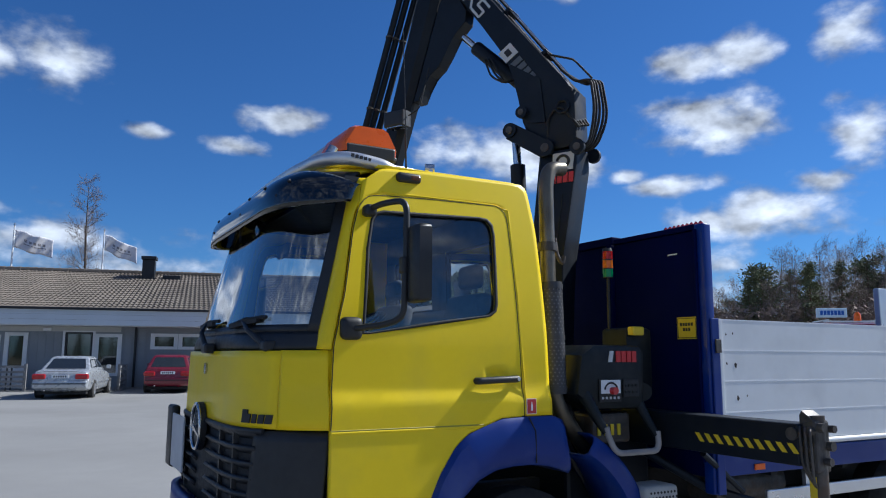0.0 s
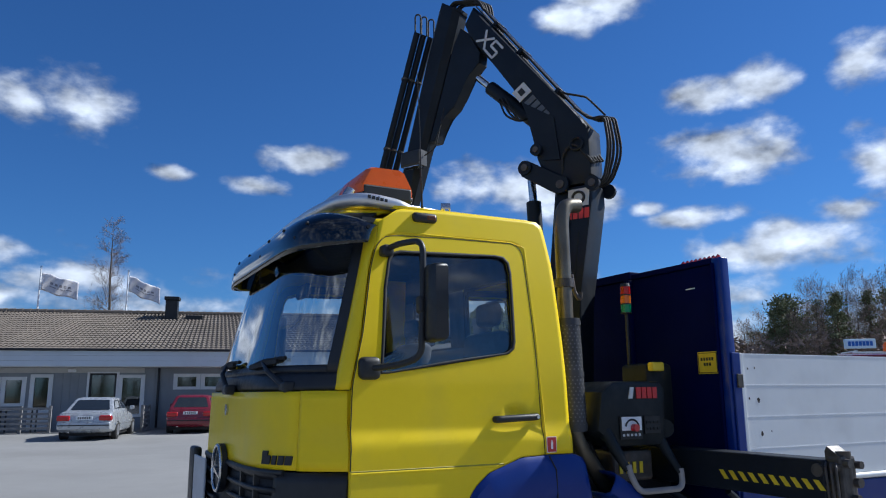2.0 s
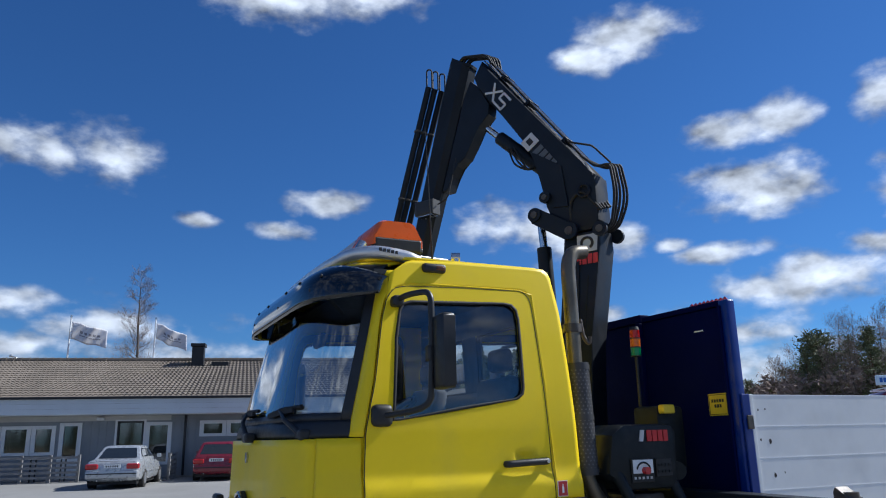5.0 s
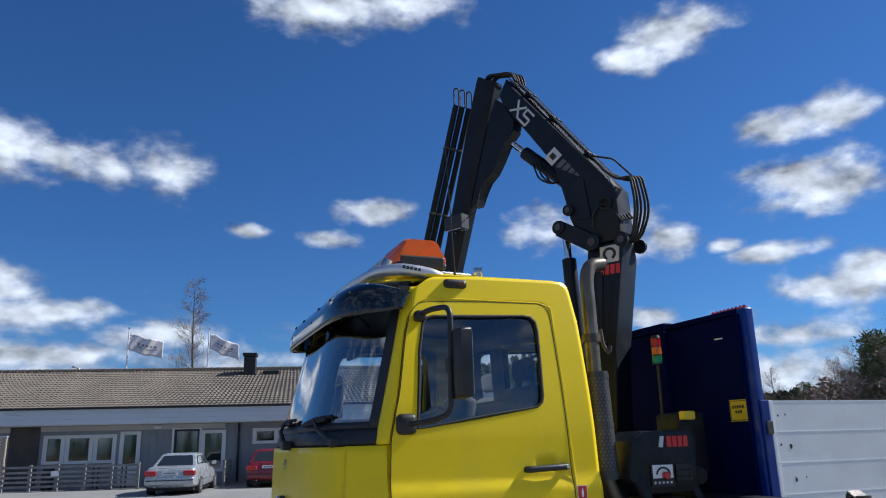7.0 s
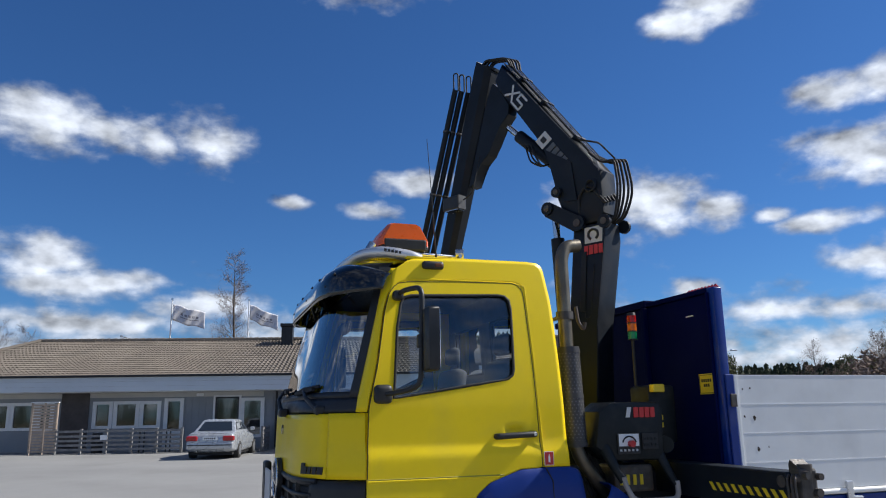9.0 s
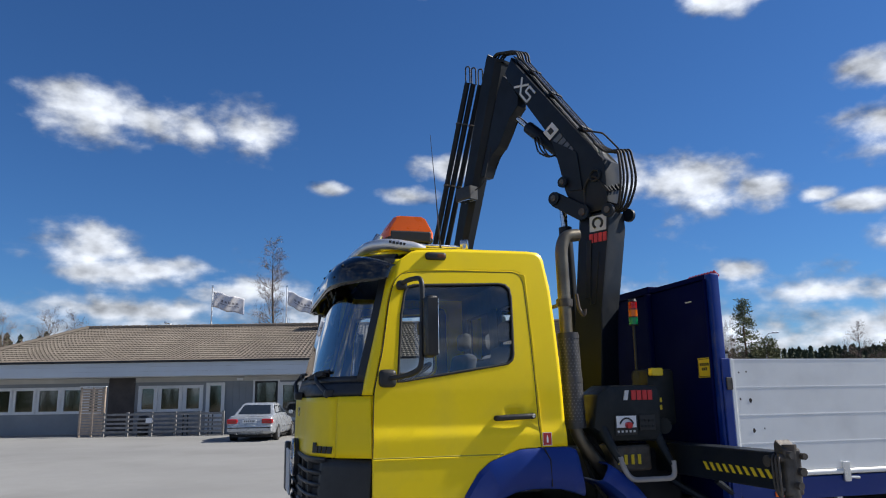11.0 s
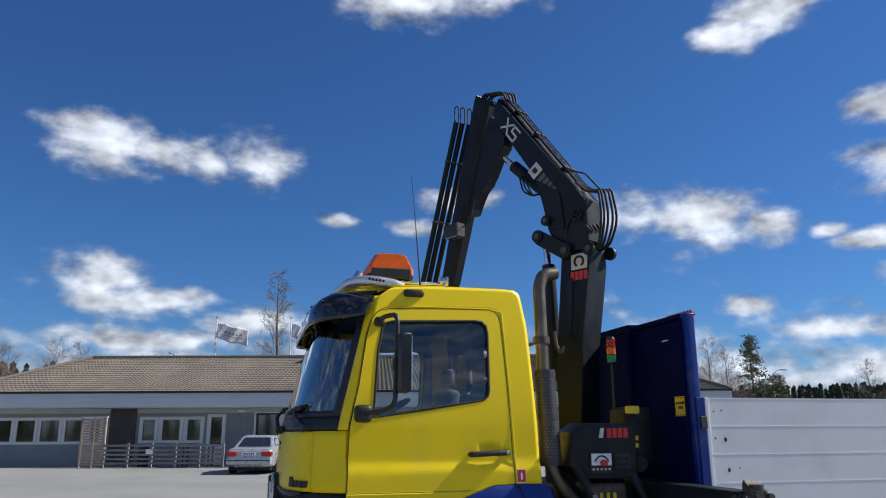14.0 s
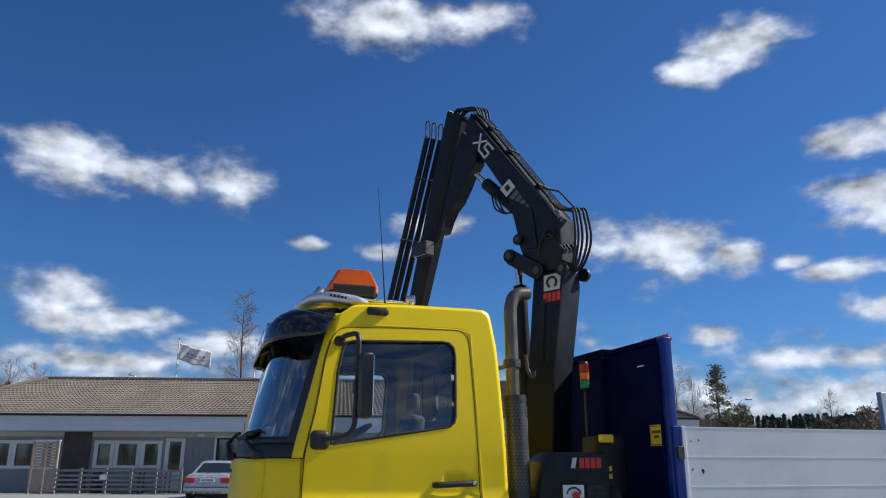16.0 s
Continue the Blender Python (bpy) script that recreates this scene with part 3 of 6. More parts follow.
# ---- parked cars ----
def car(name, label, at, turn, paint, width, length, height, hatch):
    """A car whose rear looks to -y. Sections from tail to nose are lofted into one shell."""
    c = thing(name, (0, 0, 0), label, "car", group="parked cars")
    w = width / 2
    # y, half width, sill z, belt z
    tail = [(0.0, 0.80, 0.40, 0.62), (0.04, 0.93, 0.30, 0.86), (0.16, 0.98, 0.24, 0.97 if not hatch else 1.02), (0.9, 1.0, 0.20, 0.99 if not hatch else 1.04), (1.6, 1.0, 0.20, 0.98),
            (length * 0.62, 1.0, 0.20, 0.95), (length * 0.80, 0.99, 0.22, 0.88), (length * 0.93, 0.93, 0.26, 0.76), (length, 0.78, 0.36, 0.60)]
    bm = bmesh.new()
    rings = []
    for y, k, lo, hi in tail:
        hw = w * k
        ring = [(-hw * 0.9, lo), (-hw, lo + 0.10), (-hw, lo + (hi - lo) * 0.6), (-hw * 0.955, hi - 0.03), (-hw * 0.86, hi), (0, hi + 0.02),
                (hw * 0.86, hi), (hw * 0.955, hi - 0.03), (hw, lo + (hi - lo) * 0.6), (hw, lo + 0.10), (hw * 0.9, lo)]
        rings.append([bm.verts.new((x, y, z)) for x, z in ring])
    for A, B in zip(rings, rings[1:]):
        for i in range(len(A)):
            bm.faces.new((A[i], A[(i + 1) % len(A)], B[(i + 1) % len(A)], B[i]))
    bm.faces.new(rings[0][::-1])
    bm.faces.new(rings[-1])
    body = part("body", bm, paint, c, smooth=60)
    sd = body.modifiers.new("round", "SUBSURF")
    sd.levels = sd.render_levels = 2
    # glasshouse: base outline to roof outline
    y0, y1 = (0.62, length * 0.70) if not hatch else (0.10, length * 0.70)
    r0, r1 = (1.35, length * 0.54) if not hatch else (0.55, length * 0.52)
    zb, zr = 0.97, height

    base = [(-w * 0.9, y0), (w * 0.9, y0), (w * 0.93, (y0 + y1) / 2), (w * 0.88, y1), (-w * 0.88, y1), (-w * 0.93, (y0 + y1) / 2)]
    top = [(-w * 0.66, r0), (w * 0.66, r0), (w * 0.72, (r0 + r1) / 2), (w * 0.66, r1), (-w * 0.66, r1), (-w * 0.72, (r0 + r1) / 2)]
    bm = bmesh.new()
    A, B = [bm.verts.new((x, y, zb - 0.05)) for x, y in base], [bm.verts.new((x, y, zr - 0.035)) for x, y in top]
    C = [bm.verts.new((x * 0.72, (r0 + r1) / 2 + (y - (r0 + r1) / 2) * 0.8, zr)) for x, y in top]
    for lo, hi in ((A, B), (B, C)):
        for i in range(6):
            bm.faces.new((lo[i], lo[(i + 1) % 6], hi[(i + 1) % 6], hi[i]))
    bm.faces.new(A[::-1])
    bm.faces.new(C)
    shell = part("cabin", bm, paint, c, "painted cabin shell with curved roof", smooth=60)
    bv = shell.modifiers.new("round", "BEVEL")
    bv.width, bv.segments, bv.limit_method = 0.045, 3, "ANGLE"
    bv.angle_limit = radians(12)
    # panes set into the cabin's sides, rear and front
    for i in range(6):
        p0, p1 = Vector((*base[i], zb - 0.05)), Vector((*base[(i + 1) % 6], zb - 0.05))
        q0, q1 = Vector((*top[i], zr - 0.035)), Vector((*top[(i + 1) % 6], zr - 0.035))
        out = (p1 - p0).cross(q0 - p0).normalized()
        side = i in (1, 2, 4, 5)
        m0, m1, n0, n1 = (0.07, 0.95, 0.24, 0.84) if side else (0.09, 0.91, 0.17, 0.88)

        def on(u, v, p0=p0, p1=p1, q0=q0, q1=q1, out=out):
            return p0.lerp(p1, u).lerp(q0.lerp(q1, u), v) + out * 0.006
        pane = bmesh.new()
        outline = rounded([on(m0, n0), on(m1, n0), on(m1, n1), on(m0, n1), on(m0, n0)], 0.06, 4)
        pane.faces.new([pane.verts.new(v) for v in outline[:-1]])
        part("pane", pane, CARGLASS, c, "dark tinted glass")
    part("boot_line", tube([(-w * 0.80, -0.005, 0.90), (-w * 0.4, -0.028, 0.925), (w * 0.4, -0.028, 0.925), (w * 0.80, -0.005, 0.90)], 0.006, 5), RUBBER, c)
    part("bumper_strip", box(-w * 0.90, w * 0.90, -0.068, -0.058, 0.50, 0.535, 0.004), RUBBER, c)
    for s in (-1, 1):
        part("tail_light", box(w * 0.50 if s > 0 else -w * 0.965, w * 0.965 if s > 0 else -w * 0.50, -0.025, 0.16, 0.66, 0.84, 0.05, 3), TAILRED, c)
        part("mirror", box(s * (w + 0.1) - 0.08, s * (w + 0.1) + 0.08, length * 0.60, length * 0.60 + 0.08, 0.98, 1.12, 0.03), paint, c)
        part("side_trim", box(s * w - 0.012, s * w + 0.012, 0.5, length - 0.6, 0.52, 0.58, 0.005), paint, c)
        for y in (0.95, length - 0.9):
            bm = bmesh.new()
            add_tube(bm, [(s * (w - 0.20), y, 0.315), (s * (w - 0.17), y, 0.315), (s * (w + 0.0), y, 0.315), (s * (w + 0.02), y, 0.315)], [0.29, 0.315, 0.315, 0.29], 24)
            wh = part("wheel", bm, TYRE, c, smooth=40)
            bm = bmesh.new()
            disc(bm, (s * (w + 0.018), y, 0.315), (1, 0, 0), 0.19, 0.02, 18)
            part("rim", bm, ALU, wh)
    part("rear_bumper", box(-w * 0.93, w * 0.93, -0.06, 0.2, 0.36, 0.62, 0.05, 3), paint, c, smooth=40)
    part("number_plate", box(-0.26, 0.26, -0.016, 0.004, 0.70 if not hatch else 0.74, 0.81 if not hatch else 0.85, 0.003), WHITE, c)
    for i in range(6):
        part("plate_mark", box(-0.2 + i * 0.07, -0.16 + i * 0.07, -0.021, -0.017, 0.725 if not hatch else 0.765, 0.785 if not hatch else 0.825), INK, c)
    part("exhaust_tip", tube([(-w * 0.5, -0.03, 0.3), (-w * 0.5, 0.15, 0.3)], 0.025, 8), STEEL, c)
    part("underbody", box(-w * 0.85, w * 0.85, 0.3, length - 0.3, 0.16, 0.30), RUBBER, c)
    c.matrix_basis = pose(*at, 0, 0, turn)
    return c


SILVER = mat("silver_paint", (0.44, 0.46, 0.48), 0.28, 0.35, var=0.05, scale=2, coat=0.5)
CARRED = mat("dark_red_paint", (0.17, 0.010, 0.022), 0.3, var=0.08, scale=2, coat=0.6)
CARGLASS = mat("car_glass", (0.02, 0.025, 0.03), 0.06, var=0.1, scale=2, spec=0.8)
TAILRED = mat("tail_lens", (0.42, 0.01, 0.012), 0.2, var=0.1, scale=8, coat=0.5)
car("sedan_car", "silver four-door sedan parked facing the office", (-0.55, 24.15, ground_z(0, 24) + 0.0), -14, SILVER, 1.78, 4.75, 1.43, False)
car("hatchback_car", "dark red estate car parked facing the office", (3.15, 26.3, ground_z(0, 26)), -14, CARRED, 1.80, 4.5, 1.47, True)

# ---- flags and lamps behind the roof ----
FLAGINK = mat("faded_banner_print", (0.22, 0.22, 0.25), 0.85, var=0.2, scale=5)
FLAGCLOTH = mat("white_flag_cloth", (0.62, 0.62, 0.66), 0.85, var=0.08, scale=3)


def flagpole(x, y, top, mirror):
    f = thing("flagpole", (x, y, ground_z(x, y)), "white flagpole with a waving white banner", "flagpole", group="flagpoles")
    pl = part("pole", tube([(x, y, ground_z(x, y)), (x, y, top - 0.1)], [0.07, 0.035], 8), WHITE, f)
    part("finial", tube([(x, y, top - 0.12), (x, y, top)], 0.06, 8), STEEL, f)

    def cloth(u, v):
        wob = 0.20 * math.sin(u * 8 + v * 2.5 + mirror) * u + 0.085 * math.sin(u * 17 + v * 6 + mirror)
        return Vector((x + 0.06 + u * 1.75, y + wob, top - 0.35 - v * 0.95 - u * (0.42 + 0.25 * mirror) + 0.05 * math.sin(u * 9 + v)))

    fl = part("flag", grid(cloth, 24, 10), FLAGCLOTH, f, "white cloth banner", smooth=60, solid=0.006, offset=0)
    for i in range(5):
        def mark(u, v, i=i):
            p = cloth(0.24 + i * 0.12 + u * 0.075, 0.40 + v * 0.13)
            return p + Vector((0, -0.012, 0))
        part("lettering", grid(mark, 2, 2), FLAGINK, fl)

    def bar(u, v):
        return cloth(0.22 + u * 0.6, 0.62 + v * 0.05) + Vector((0, -0.012, 0))
    part("lettering", grid(bar, 8, 1), FLAGINK, fl)


flagpole(-2.72, 39.5, 8.5, 0)
flagpole(1.70, 42.9, 9.1, 1)


def street_lamp(x, y, h, dx):
    s = thing("street_lamp", (x, y, ground_z(x, y)), "grey steel street lamp with a single arm", "street lamp", group="street lamps")
    part("pole", tube([(x, y, ground_z(x, y)), (x, y, h - 0.5), (x + dx * 0.5, y, h - 0.1), (x + dx, y, h)], [0.09, 0.06, 0.045, 0.04], 8), ALU, s)
    part("lamp_head", box(x + dx - 0.1, x + dx + 0.65 if dx > 0 else x + dx + 0.1, y - 0.14, y + 0.14, h - 0.06, h + 0.09, 0.04), ALU, s)


street_lamp(-6.0, 55.0, 7.85, -0.7)
street_lamp(52.5, 62.0, 8.1, 1.1)

# ---- truck ----
CW = 2.30            # cab width; the near side is y = 0, the far side y = CW
truck = thing("truck", (1.3, 1.08, 0.1), "yellow and blue flatbed truck with white side boards", "truck")


def ledge(z):
    """The lower door stands out below a soft ledge."""
    t = min(max((1.65 - z) / 0.085, 0.0), 1.0)
    return t * t * (3 - 2 * t)


def tuck(z):
    """How far the cab's side leans in at a height."""
    a = max(0.0, z - 1.88)
    return 0.105 * (a / 0.95) ** 1.5 - 0.02 * ledge(z)


def dish(x, z):
    """The hollow behind the door handle."""
    q = ((x - 0.995) / 0.062) ** 4 + ((z - 1.722) / 0.036) ** 4
    return 0.018 * math.exp(-q)


def side_near(x, z):
    return Vector((x, tuck(z) + dish(x, z), z))


def side_far(x, z):
    return Vector((x, CW - tuck(z) - dish(x, z), z))


DOOR = [(-0.012, 1.0), (-0.012, 1.45), (0.0, 1.88), (0.028, 2.02), (0.059, 2.15), (0.116, 2.52), (0.150, 2.64), (0.20, 2.705), (0.27, 2.722), (0.65, 2.735), (1.055, 2.74),
        (1.105, 2.722), (1.128, 2.66), (1.152, 2.12), (1.176, 1.6), (1.18, 1.485), (1.02, 1.478), (0.938, 1.449), (0.80, 1.402), (0.716, 1.334), (0.62, 1.19), (0.567, 1.075), (0.54, 1.0)]
GLASS = [(0.158, 1.943), (0.168, 2.1), (0.19, 2.407), (0.222, 2.575), (0.245, 2.615), (0.30, 2.632), (0.93, 2.655), (0.985, 2.648), (1.018, 2.615), (1.027, 2.55), (1.014, 2.13), (1.002, 2.09), (0.965, 2.062), (0.94, 2.056), (0.20, 1.944)]
MID = (0.58, 2.28)


def front_x(y, z):
    """The plan of the cab's face below the windscreen."""
    yy = max(min(y, CW - y), 0.0)
    d = max(0.0, (CW / 2 - yy) / (CW / 2))
    return -0.40 * (1 - d ** 6) ** 0.95 + 0.025 * (z - 1.45)


def spread(u):
    """Across the face, denser at the corners."""
    s = 2 * u - 1
    return CW / 2 * (1 + math.copysign(1 - (1 - abs(s)) ** 2, s))


def seam_x(z):
    """The front seam of the door."""
    pts = [(1.0, -0.012), (1.45, -0.012), (1.88, 0.0), (2.15, 0.059), (2.52, 0.116), (2.64, 0.150), (2.72, 0.205), (2.80, 0.26), (2.9, 0.32)]
    for (a, xa), (b, xb) in zip(pts, pts[1:]):
        if z <= b:
            return xa + (xb - xa) * (z - a) / (b - a)
    return pts[-1][1]


def screen_edge(z):
    """The windscreen's near edge."""
    t = (z - 1.88) / 0.85
    return Vector((-0.065 + 0.205 * t, 0.066 + tuck(z) + 0.02 * t, z))


def screen(u, v, z0=1.95, z1=2.80, push=0.0):
    z = z0 + (z1 - z0) * v
    e = screen_edge(z)
    y = e.y + (CW - 2 * e.y) * u
    d = abs(2 * u - 1)
    t = (z - 1.88) / 0.85
    return Vector((e.x - (0.325 - 0.02 * t) * (1 - d ** 4) - push, y, z))


LINING = mat("grey_cab_lining", (0.10, 0.105, 0.115), 0.85, var=0.15, scale=12, bump=0.1, bump_scale=150)
# doors, both sides
for fn, near in ((side_near, True), (side_far, False)):
    door = part("door", ring_sheet(DOOR, GLASS, MID, fn, 52, n=300), YELLOW, truck, "yellow cab door", smooth=40, solid=0.035, offset=0)
    s = -1 if near else 1

    def proud(x, z, fn=fn, s=s):
        return fn(x, z) + Vector((0, s * 0.0185, 0))

    part("window_rubber", ring_sheet(GLASS, GLASS, MID, proud, 2, grow_in=-0.016, grow_out=0.003), RUBBER, door, smooth=40, solid=0.006, offset=0)
    gl = part("window_pane", ring_sheet(GLASS, None, MID, fn, 4, grow_out=-0.004), CABGLASS, door, smooth=40)
    gl.visible_shadow = False
    part("lining", ring_sheet(DOOR, GLASS, MID, lambda x, z, fn=fn, s=s: fn(x, z) - Vector((0, s * 0.045, 0)), 6, grow_in=0.012, grow_out=-0.02), LINING, door, "grey door lining", smooth=40, solid=0.01, offset=0)
    # shut lines
    line = [fn(x, z) + Vector((0, s * 0.0165, 0)) for x, z in along(DOOR[1:16], 90)]
    part("door_seal", tube(line, 0.0030, 6), RUBBER, door)
    part("waist_seam", tube([fn(x, 1.447) + Vector((0, s * 0.0155, 0)) for x in (-0.01, 0.3, 0.6, 0.9)], 0.005, 6), mat("seam_shadow_paint", (0.36, 0.30, 0.03), 0.5), door)
    # handle in its recess
    hy = lambda d: d if near else CW - d  # noqa: E731
    hd = bmesh.new()
    add_tube(hd, rounded([(0.86, hy(-0.015), 1.690), (0.865, hy(-0.042), 1.690), (1.0, hy(-0.05), 1.696), (1.13, hy(-0.046), 1.700), (1.135, hy(-0.015), 1.70)], 0.03), 0.020, 10)
    h = part("handle", hd, BLACK, door, "black pull handle", smooth=50)
    bm = bmesh.new()
    disc(bm, (1.12, hy(-0.068), 1.70), (0, 1, 0), 0.011, 0.006, 12)
    part("lock", bm, STEEL, h)
    part("waist_flange", tube([fn(x, 1.436) + Vector((0, s * 0.013, 0)) for x in (-0.008, 0.3, 0.6, 0.86)], 0.0095, 8), YELLOW, door, smooth=60)
    # strip round the door: cant rail and rear quarter
    inner = along(DOOR[6:16], 60)
    outer = along([(0.185, 2.80), (0.30, 2.885), (0.60, 2.90), (1.18, 2.905), (1.275, 2.90), (1.303, 2.865), (1.336, 2.62), (1.378, 1.62), (1.382, 1.485)], 60)
    bm = bmesh.new()
    rows = [[bm.verts.new(fn(a[0] + (b[0] - a[0]) * j / 8, a[1] + (b[1] - a[1]) * j / 8)) for a, b in zip(inner, outer)] for j in range(9)]
    for A, B in zip(rows, rows[1:]):
        for i in range(60):
            bm.faces.new((A[i], A[i + 1], B[i + 1], B[i]))
    part("rear_quarter", bm, YELLOW, truck, "yellow cab side behind the door", smooth=40, solid=0.03, offset=0)
    part("quarter_bead", tube([fn(x, 2.745) + Vector((0, s * 0.0165, 0)) for x in (0.30, 0.7, 1.05)] + [fn(1.145, 2.72) + Vector((0, s * 0.0165, 0)), fn(1.165, 2.2) + Vector((0, s * 0.0165, 0)), fn(1.196, 1.5) + Vector((0, s * 0.0165, 0))], 0.004, 6), YELLOW, truck)

    # screen pillar between the windscreen and the door
    def pillar(u, v, fn=fn, near=near):
        z = 1.86 + 0.96 * v
        e = screen_edge(z)
        d = Vector((seam_x(z) - 0.006, tuck(z), z))
        p = e.lerp(d, u) + Vector((-0.014, -0.012, 0)) * math.sin(u * math.pi)
        return p if near else Vector((p.x, CW - p.y, p.z))
    part("screen_pillar", grid(pillar, 8, 24), YELLOW, truck, smooth=50, solid=0.02, offset=0)

    # corner panel beside the bonnet
    def corner(u, v, near=near):
        z = 1.45 + 0.405 * v
        y = 0.004 + 0.146 * u ** 1.4
        p = Vector((front_x(y, z) if u > 0 else -0.012, y + tuck(z) * (1 - u), z))
        return p if near else Vector((p.x, CW - p.y, p.z))
    part("corner_panel", grid(corner, 14, 8), YELLOW, truck, smooth=50, solid=0.02, offset=0)

    def corner_low(u, v, near=near):
        z = 0.95 + 0.492 * v
        y = 0.002 + 0.26 * u ** 1.4
        p = Vector((front_x(y, z) + 0.004 - 0.03 * (1 - v), y, z))
        return p if near else Vector((p.x, CW - p.y, p.z))
    part("corner_cover", grid(corner_low, 14, 8), BLACK, truck, "black plastic corner below the bonnet", smooth=50, solid=0.02, offset=0)

part("inner_panel", box(0.005, 0.03, 0.03, CW - 0.03, 0.95, 1.46), RUBBER, truck)
# face: bonnet, cowl, windscreen, header, roof
bon = part("bonnet", grid(lambda u, v: (lambda y, z: Vector((front_x(y, z), y, z)))(0.1515 + (CW - 0.303) * u, 1.452 + 0.40 * v), 40, 10), YELLOW, truck, "yellow bonnet panel", smooth=50, solid=0.02, offset=0)
bm = bmesh.new()
disc(bm, (front_x(1.15, 1.746) - 0.016, 1.15, 1.746), (1, 0, 0), 0.035, 0.012, 24)
part("emblem", bm, STEEL, bon)


def cowl(u, v):
    y = spread(0.03 + 0.94 * u)
    low = Vector((front_x(y, 1.86) + 0.02, y, 1.858))
    hi = screen((y - screen_edge(1.955).y) / (CW - 2 * screen_edge(1.955).y), 0.0) if 0.07 < y < CW - 0.07 else screen(0.0 if y < 1 else 1.0, 0.0)
    return low.lerp(hi, v) + Vector((-0.012 * math.sin(v * math.pi), 0, 0))


cw = part("cowl", grid(cowl, 40, 4), BLACK, truck, "black plastic cowl below the windscreen", smooth=50, solid=0.015, offset=0)
ws = part("windscreen", grid(lambda u, v: screen(0.021 + 0.958 * u, v), 36, 12), SCREENGLASS, truck, "curved clear windscreen", smooth=60)
ws.visible_shadow = False
for a, b in ((0.0, 0.021), (0.979, 1.0)):
    part("screen_border", grid(lambda u, v, a=a, b=b: screen(a + (b - a) * u, v, push=0.004), 6, 14), BLACK, ws, smooth=60, solid=0.008, offset=0)
part("screen_border", grid(lambda u, v: screen(0.021 + 0.958 * u, 0.0 + 0.05 * v, push=0.004), 30, 2), BLACK, ws, smooth=60, solid=0.008, offset=0)

part("sun_strip", grid(lambda u, v: screen(0.021 + 0.958 * u, 0.86 + 0.13 * v, push=0.003), 30, 4), VISOR, ws, "dark tinted strip along the screen top", smooth=60)


def header(u, v):
    a = screen(u, 1.0, push=0.004)
    s = 2 * u - 1
    b = Vector((a.x + 0.16 + 0.02 * abs(s), a.y + 0.03 * -s, 2.90 + 0.05 * (1 - s ** 4)))
    return a.lerp(b, v) + Vector((-0.03, 0, 0.02)) * math.sin(v * math.pi)


part("header_trim", grid(lambda u, v: header(u, 0.5 * v), 36, 5), BLACK, truck, smooth=60, solid=0.02, offset=0)
part("roof_header", grid(lambda u, v: header(u, 0.5 + 0.5 * v), 36, 5), YELLOW, truck, smooth=60, solid=0.02, offset=0)


def roof(u, v):
    s = 2 * v - 1
    h = header(v, 1.0)
    x = h.x + (1.285 - h.x) * u
    edge = 0.105 + 0.03
    y = CW / 2 + s * (CW / 2 - edge + 0.03)
    round_end = max(0.0, (u - 0.9) / 0.1)
    return Vector((x, y, 2.900 + 0.05 * (1 - abs(s) ** 5) * (0.8 + 0.2 * math.sin(u * math.pi)) - 0.03 * round_end ** 2))


rf = part("roof", grid(roof, 20, 40), YELLOW, truck, "yellow cab roof", smooth=60, solid=0.02, offset=0)


REAR = ((0.46, 1.12), (1.34, CW - 0.30))     # two rear windows, from side to side
RZ0, RZ1 = 2.17, 2.595


def rear_wall(x0, lo, hi):
    """The cab's rear wall in pieces round its two windows."""
    bm = bmesh.new()
    cells = [(lo, CW - lo, 1.2, RZ0), (lo, CW - lo, RZ1, hi), (lo, REAR[0][0], RZ0, RZ1), (REAR[0][1], REAR[1][0], RZ0, RZ1), (REAR[1][1], CW - lo, RZ0, RZ1)]
    for a, b, z0, z1 in cells:
        vs = []
        for y, z in ((a, z0), (b, z0), (b, z1), (a, z1)):
            y = min(max(y, lo + tuck(z)), CW - lo - tuck(z))
            vs.append(bm.verts.new((x0 - 0.075 * max(0.0, z - 1.6) / 1.28, y, z)))
        bm.faces.new(vs)
    return bm


bw = part("cab_back", rear_wall(1.375, 0.02, 2.86), YELLOW, truck, smooth=40, solid=0.03, offset=0)
part("back_lining", rear_wall(1.335, 0.08, 2.82), LINING, bw, "grey rear wall lining", smooth=40, solid=0.01, offset=0)
for a, b in REAR:
    rp = part("rear_pane", grid(lambda u, v, a=a, b=b: Vector((1.318 - 0.016 * v, a + (b - a) * u, RZ0 + (RZ1 - RZ0) * v)), 2, 2), CABGLASS, bw)
    rp.visible_shadow = False
    part("pane_rubber", tube(rounded([(1.312, a, RZ0), (1.312, b, RZ0), (1.296, b, RZ1), (1.296, a, RZ1), (1.312, a, RZ0)], 0.05, 5), 0.016, 8), RUBBER, bw, smooth=60)

# smoked sun visor
def visor(u, v):
    """A band wrapped round the corners, hanging before the screen's top edge."""
    k = math.copysign(1 - (1 - abs(2 * u - 1)) ** 1.7, 2 * u - 1)
    edge = max(0.0, 1 - abs(k) ** 8) ** 0.6
    y = CW / 2 + k * (CW / 2 - 0.065)
    top = Vector((0.175 - 0.305 * edge, y - 0.03 * k, 2.775 + 0.10 * edge))
    low = Vector((0.107 - 0.385 * edge, y, 2.668 - 0.048 * edge))
    return top.lerp(low, v) + Vector((-0.05 * edge, 0, 0.03)) * math.sin(v * math.pi)


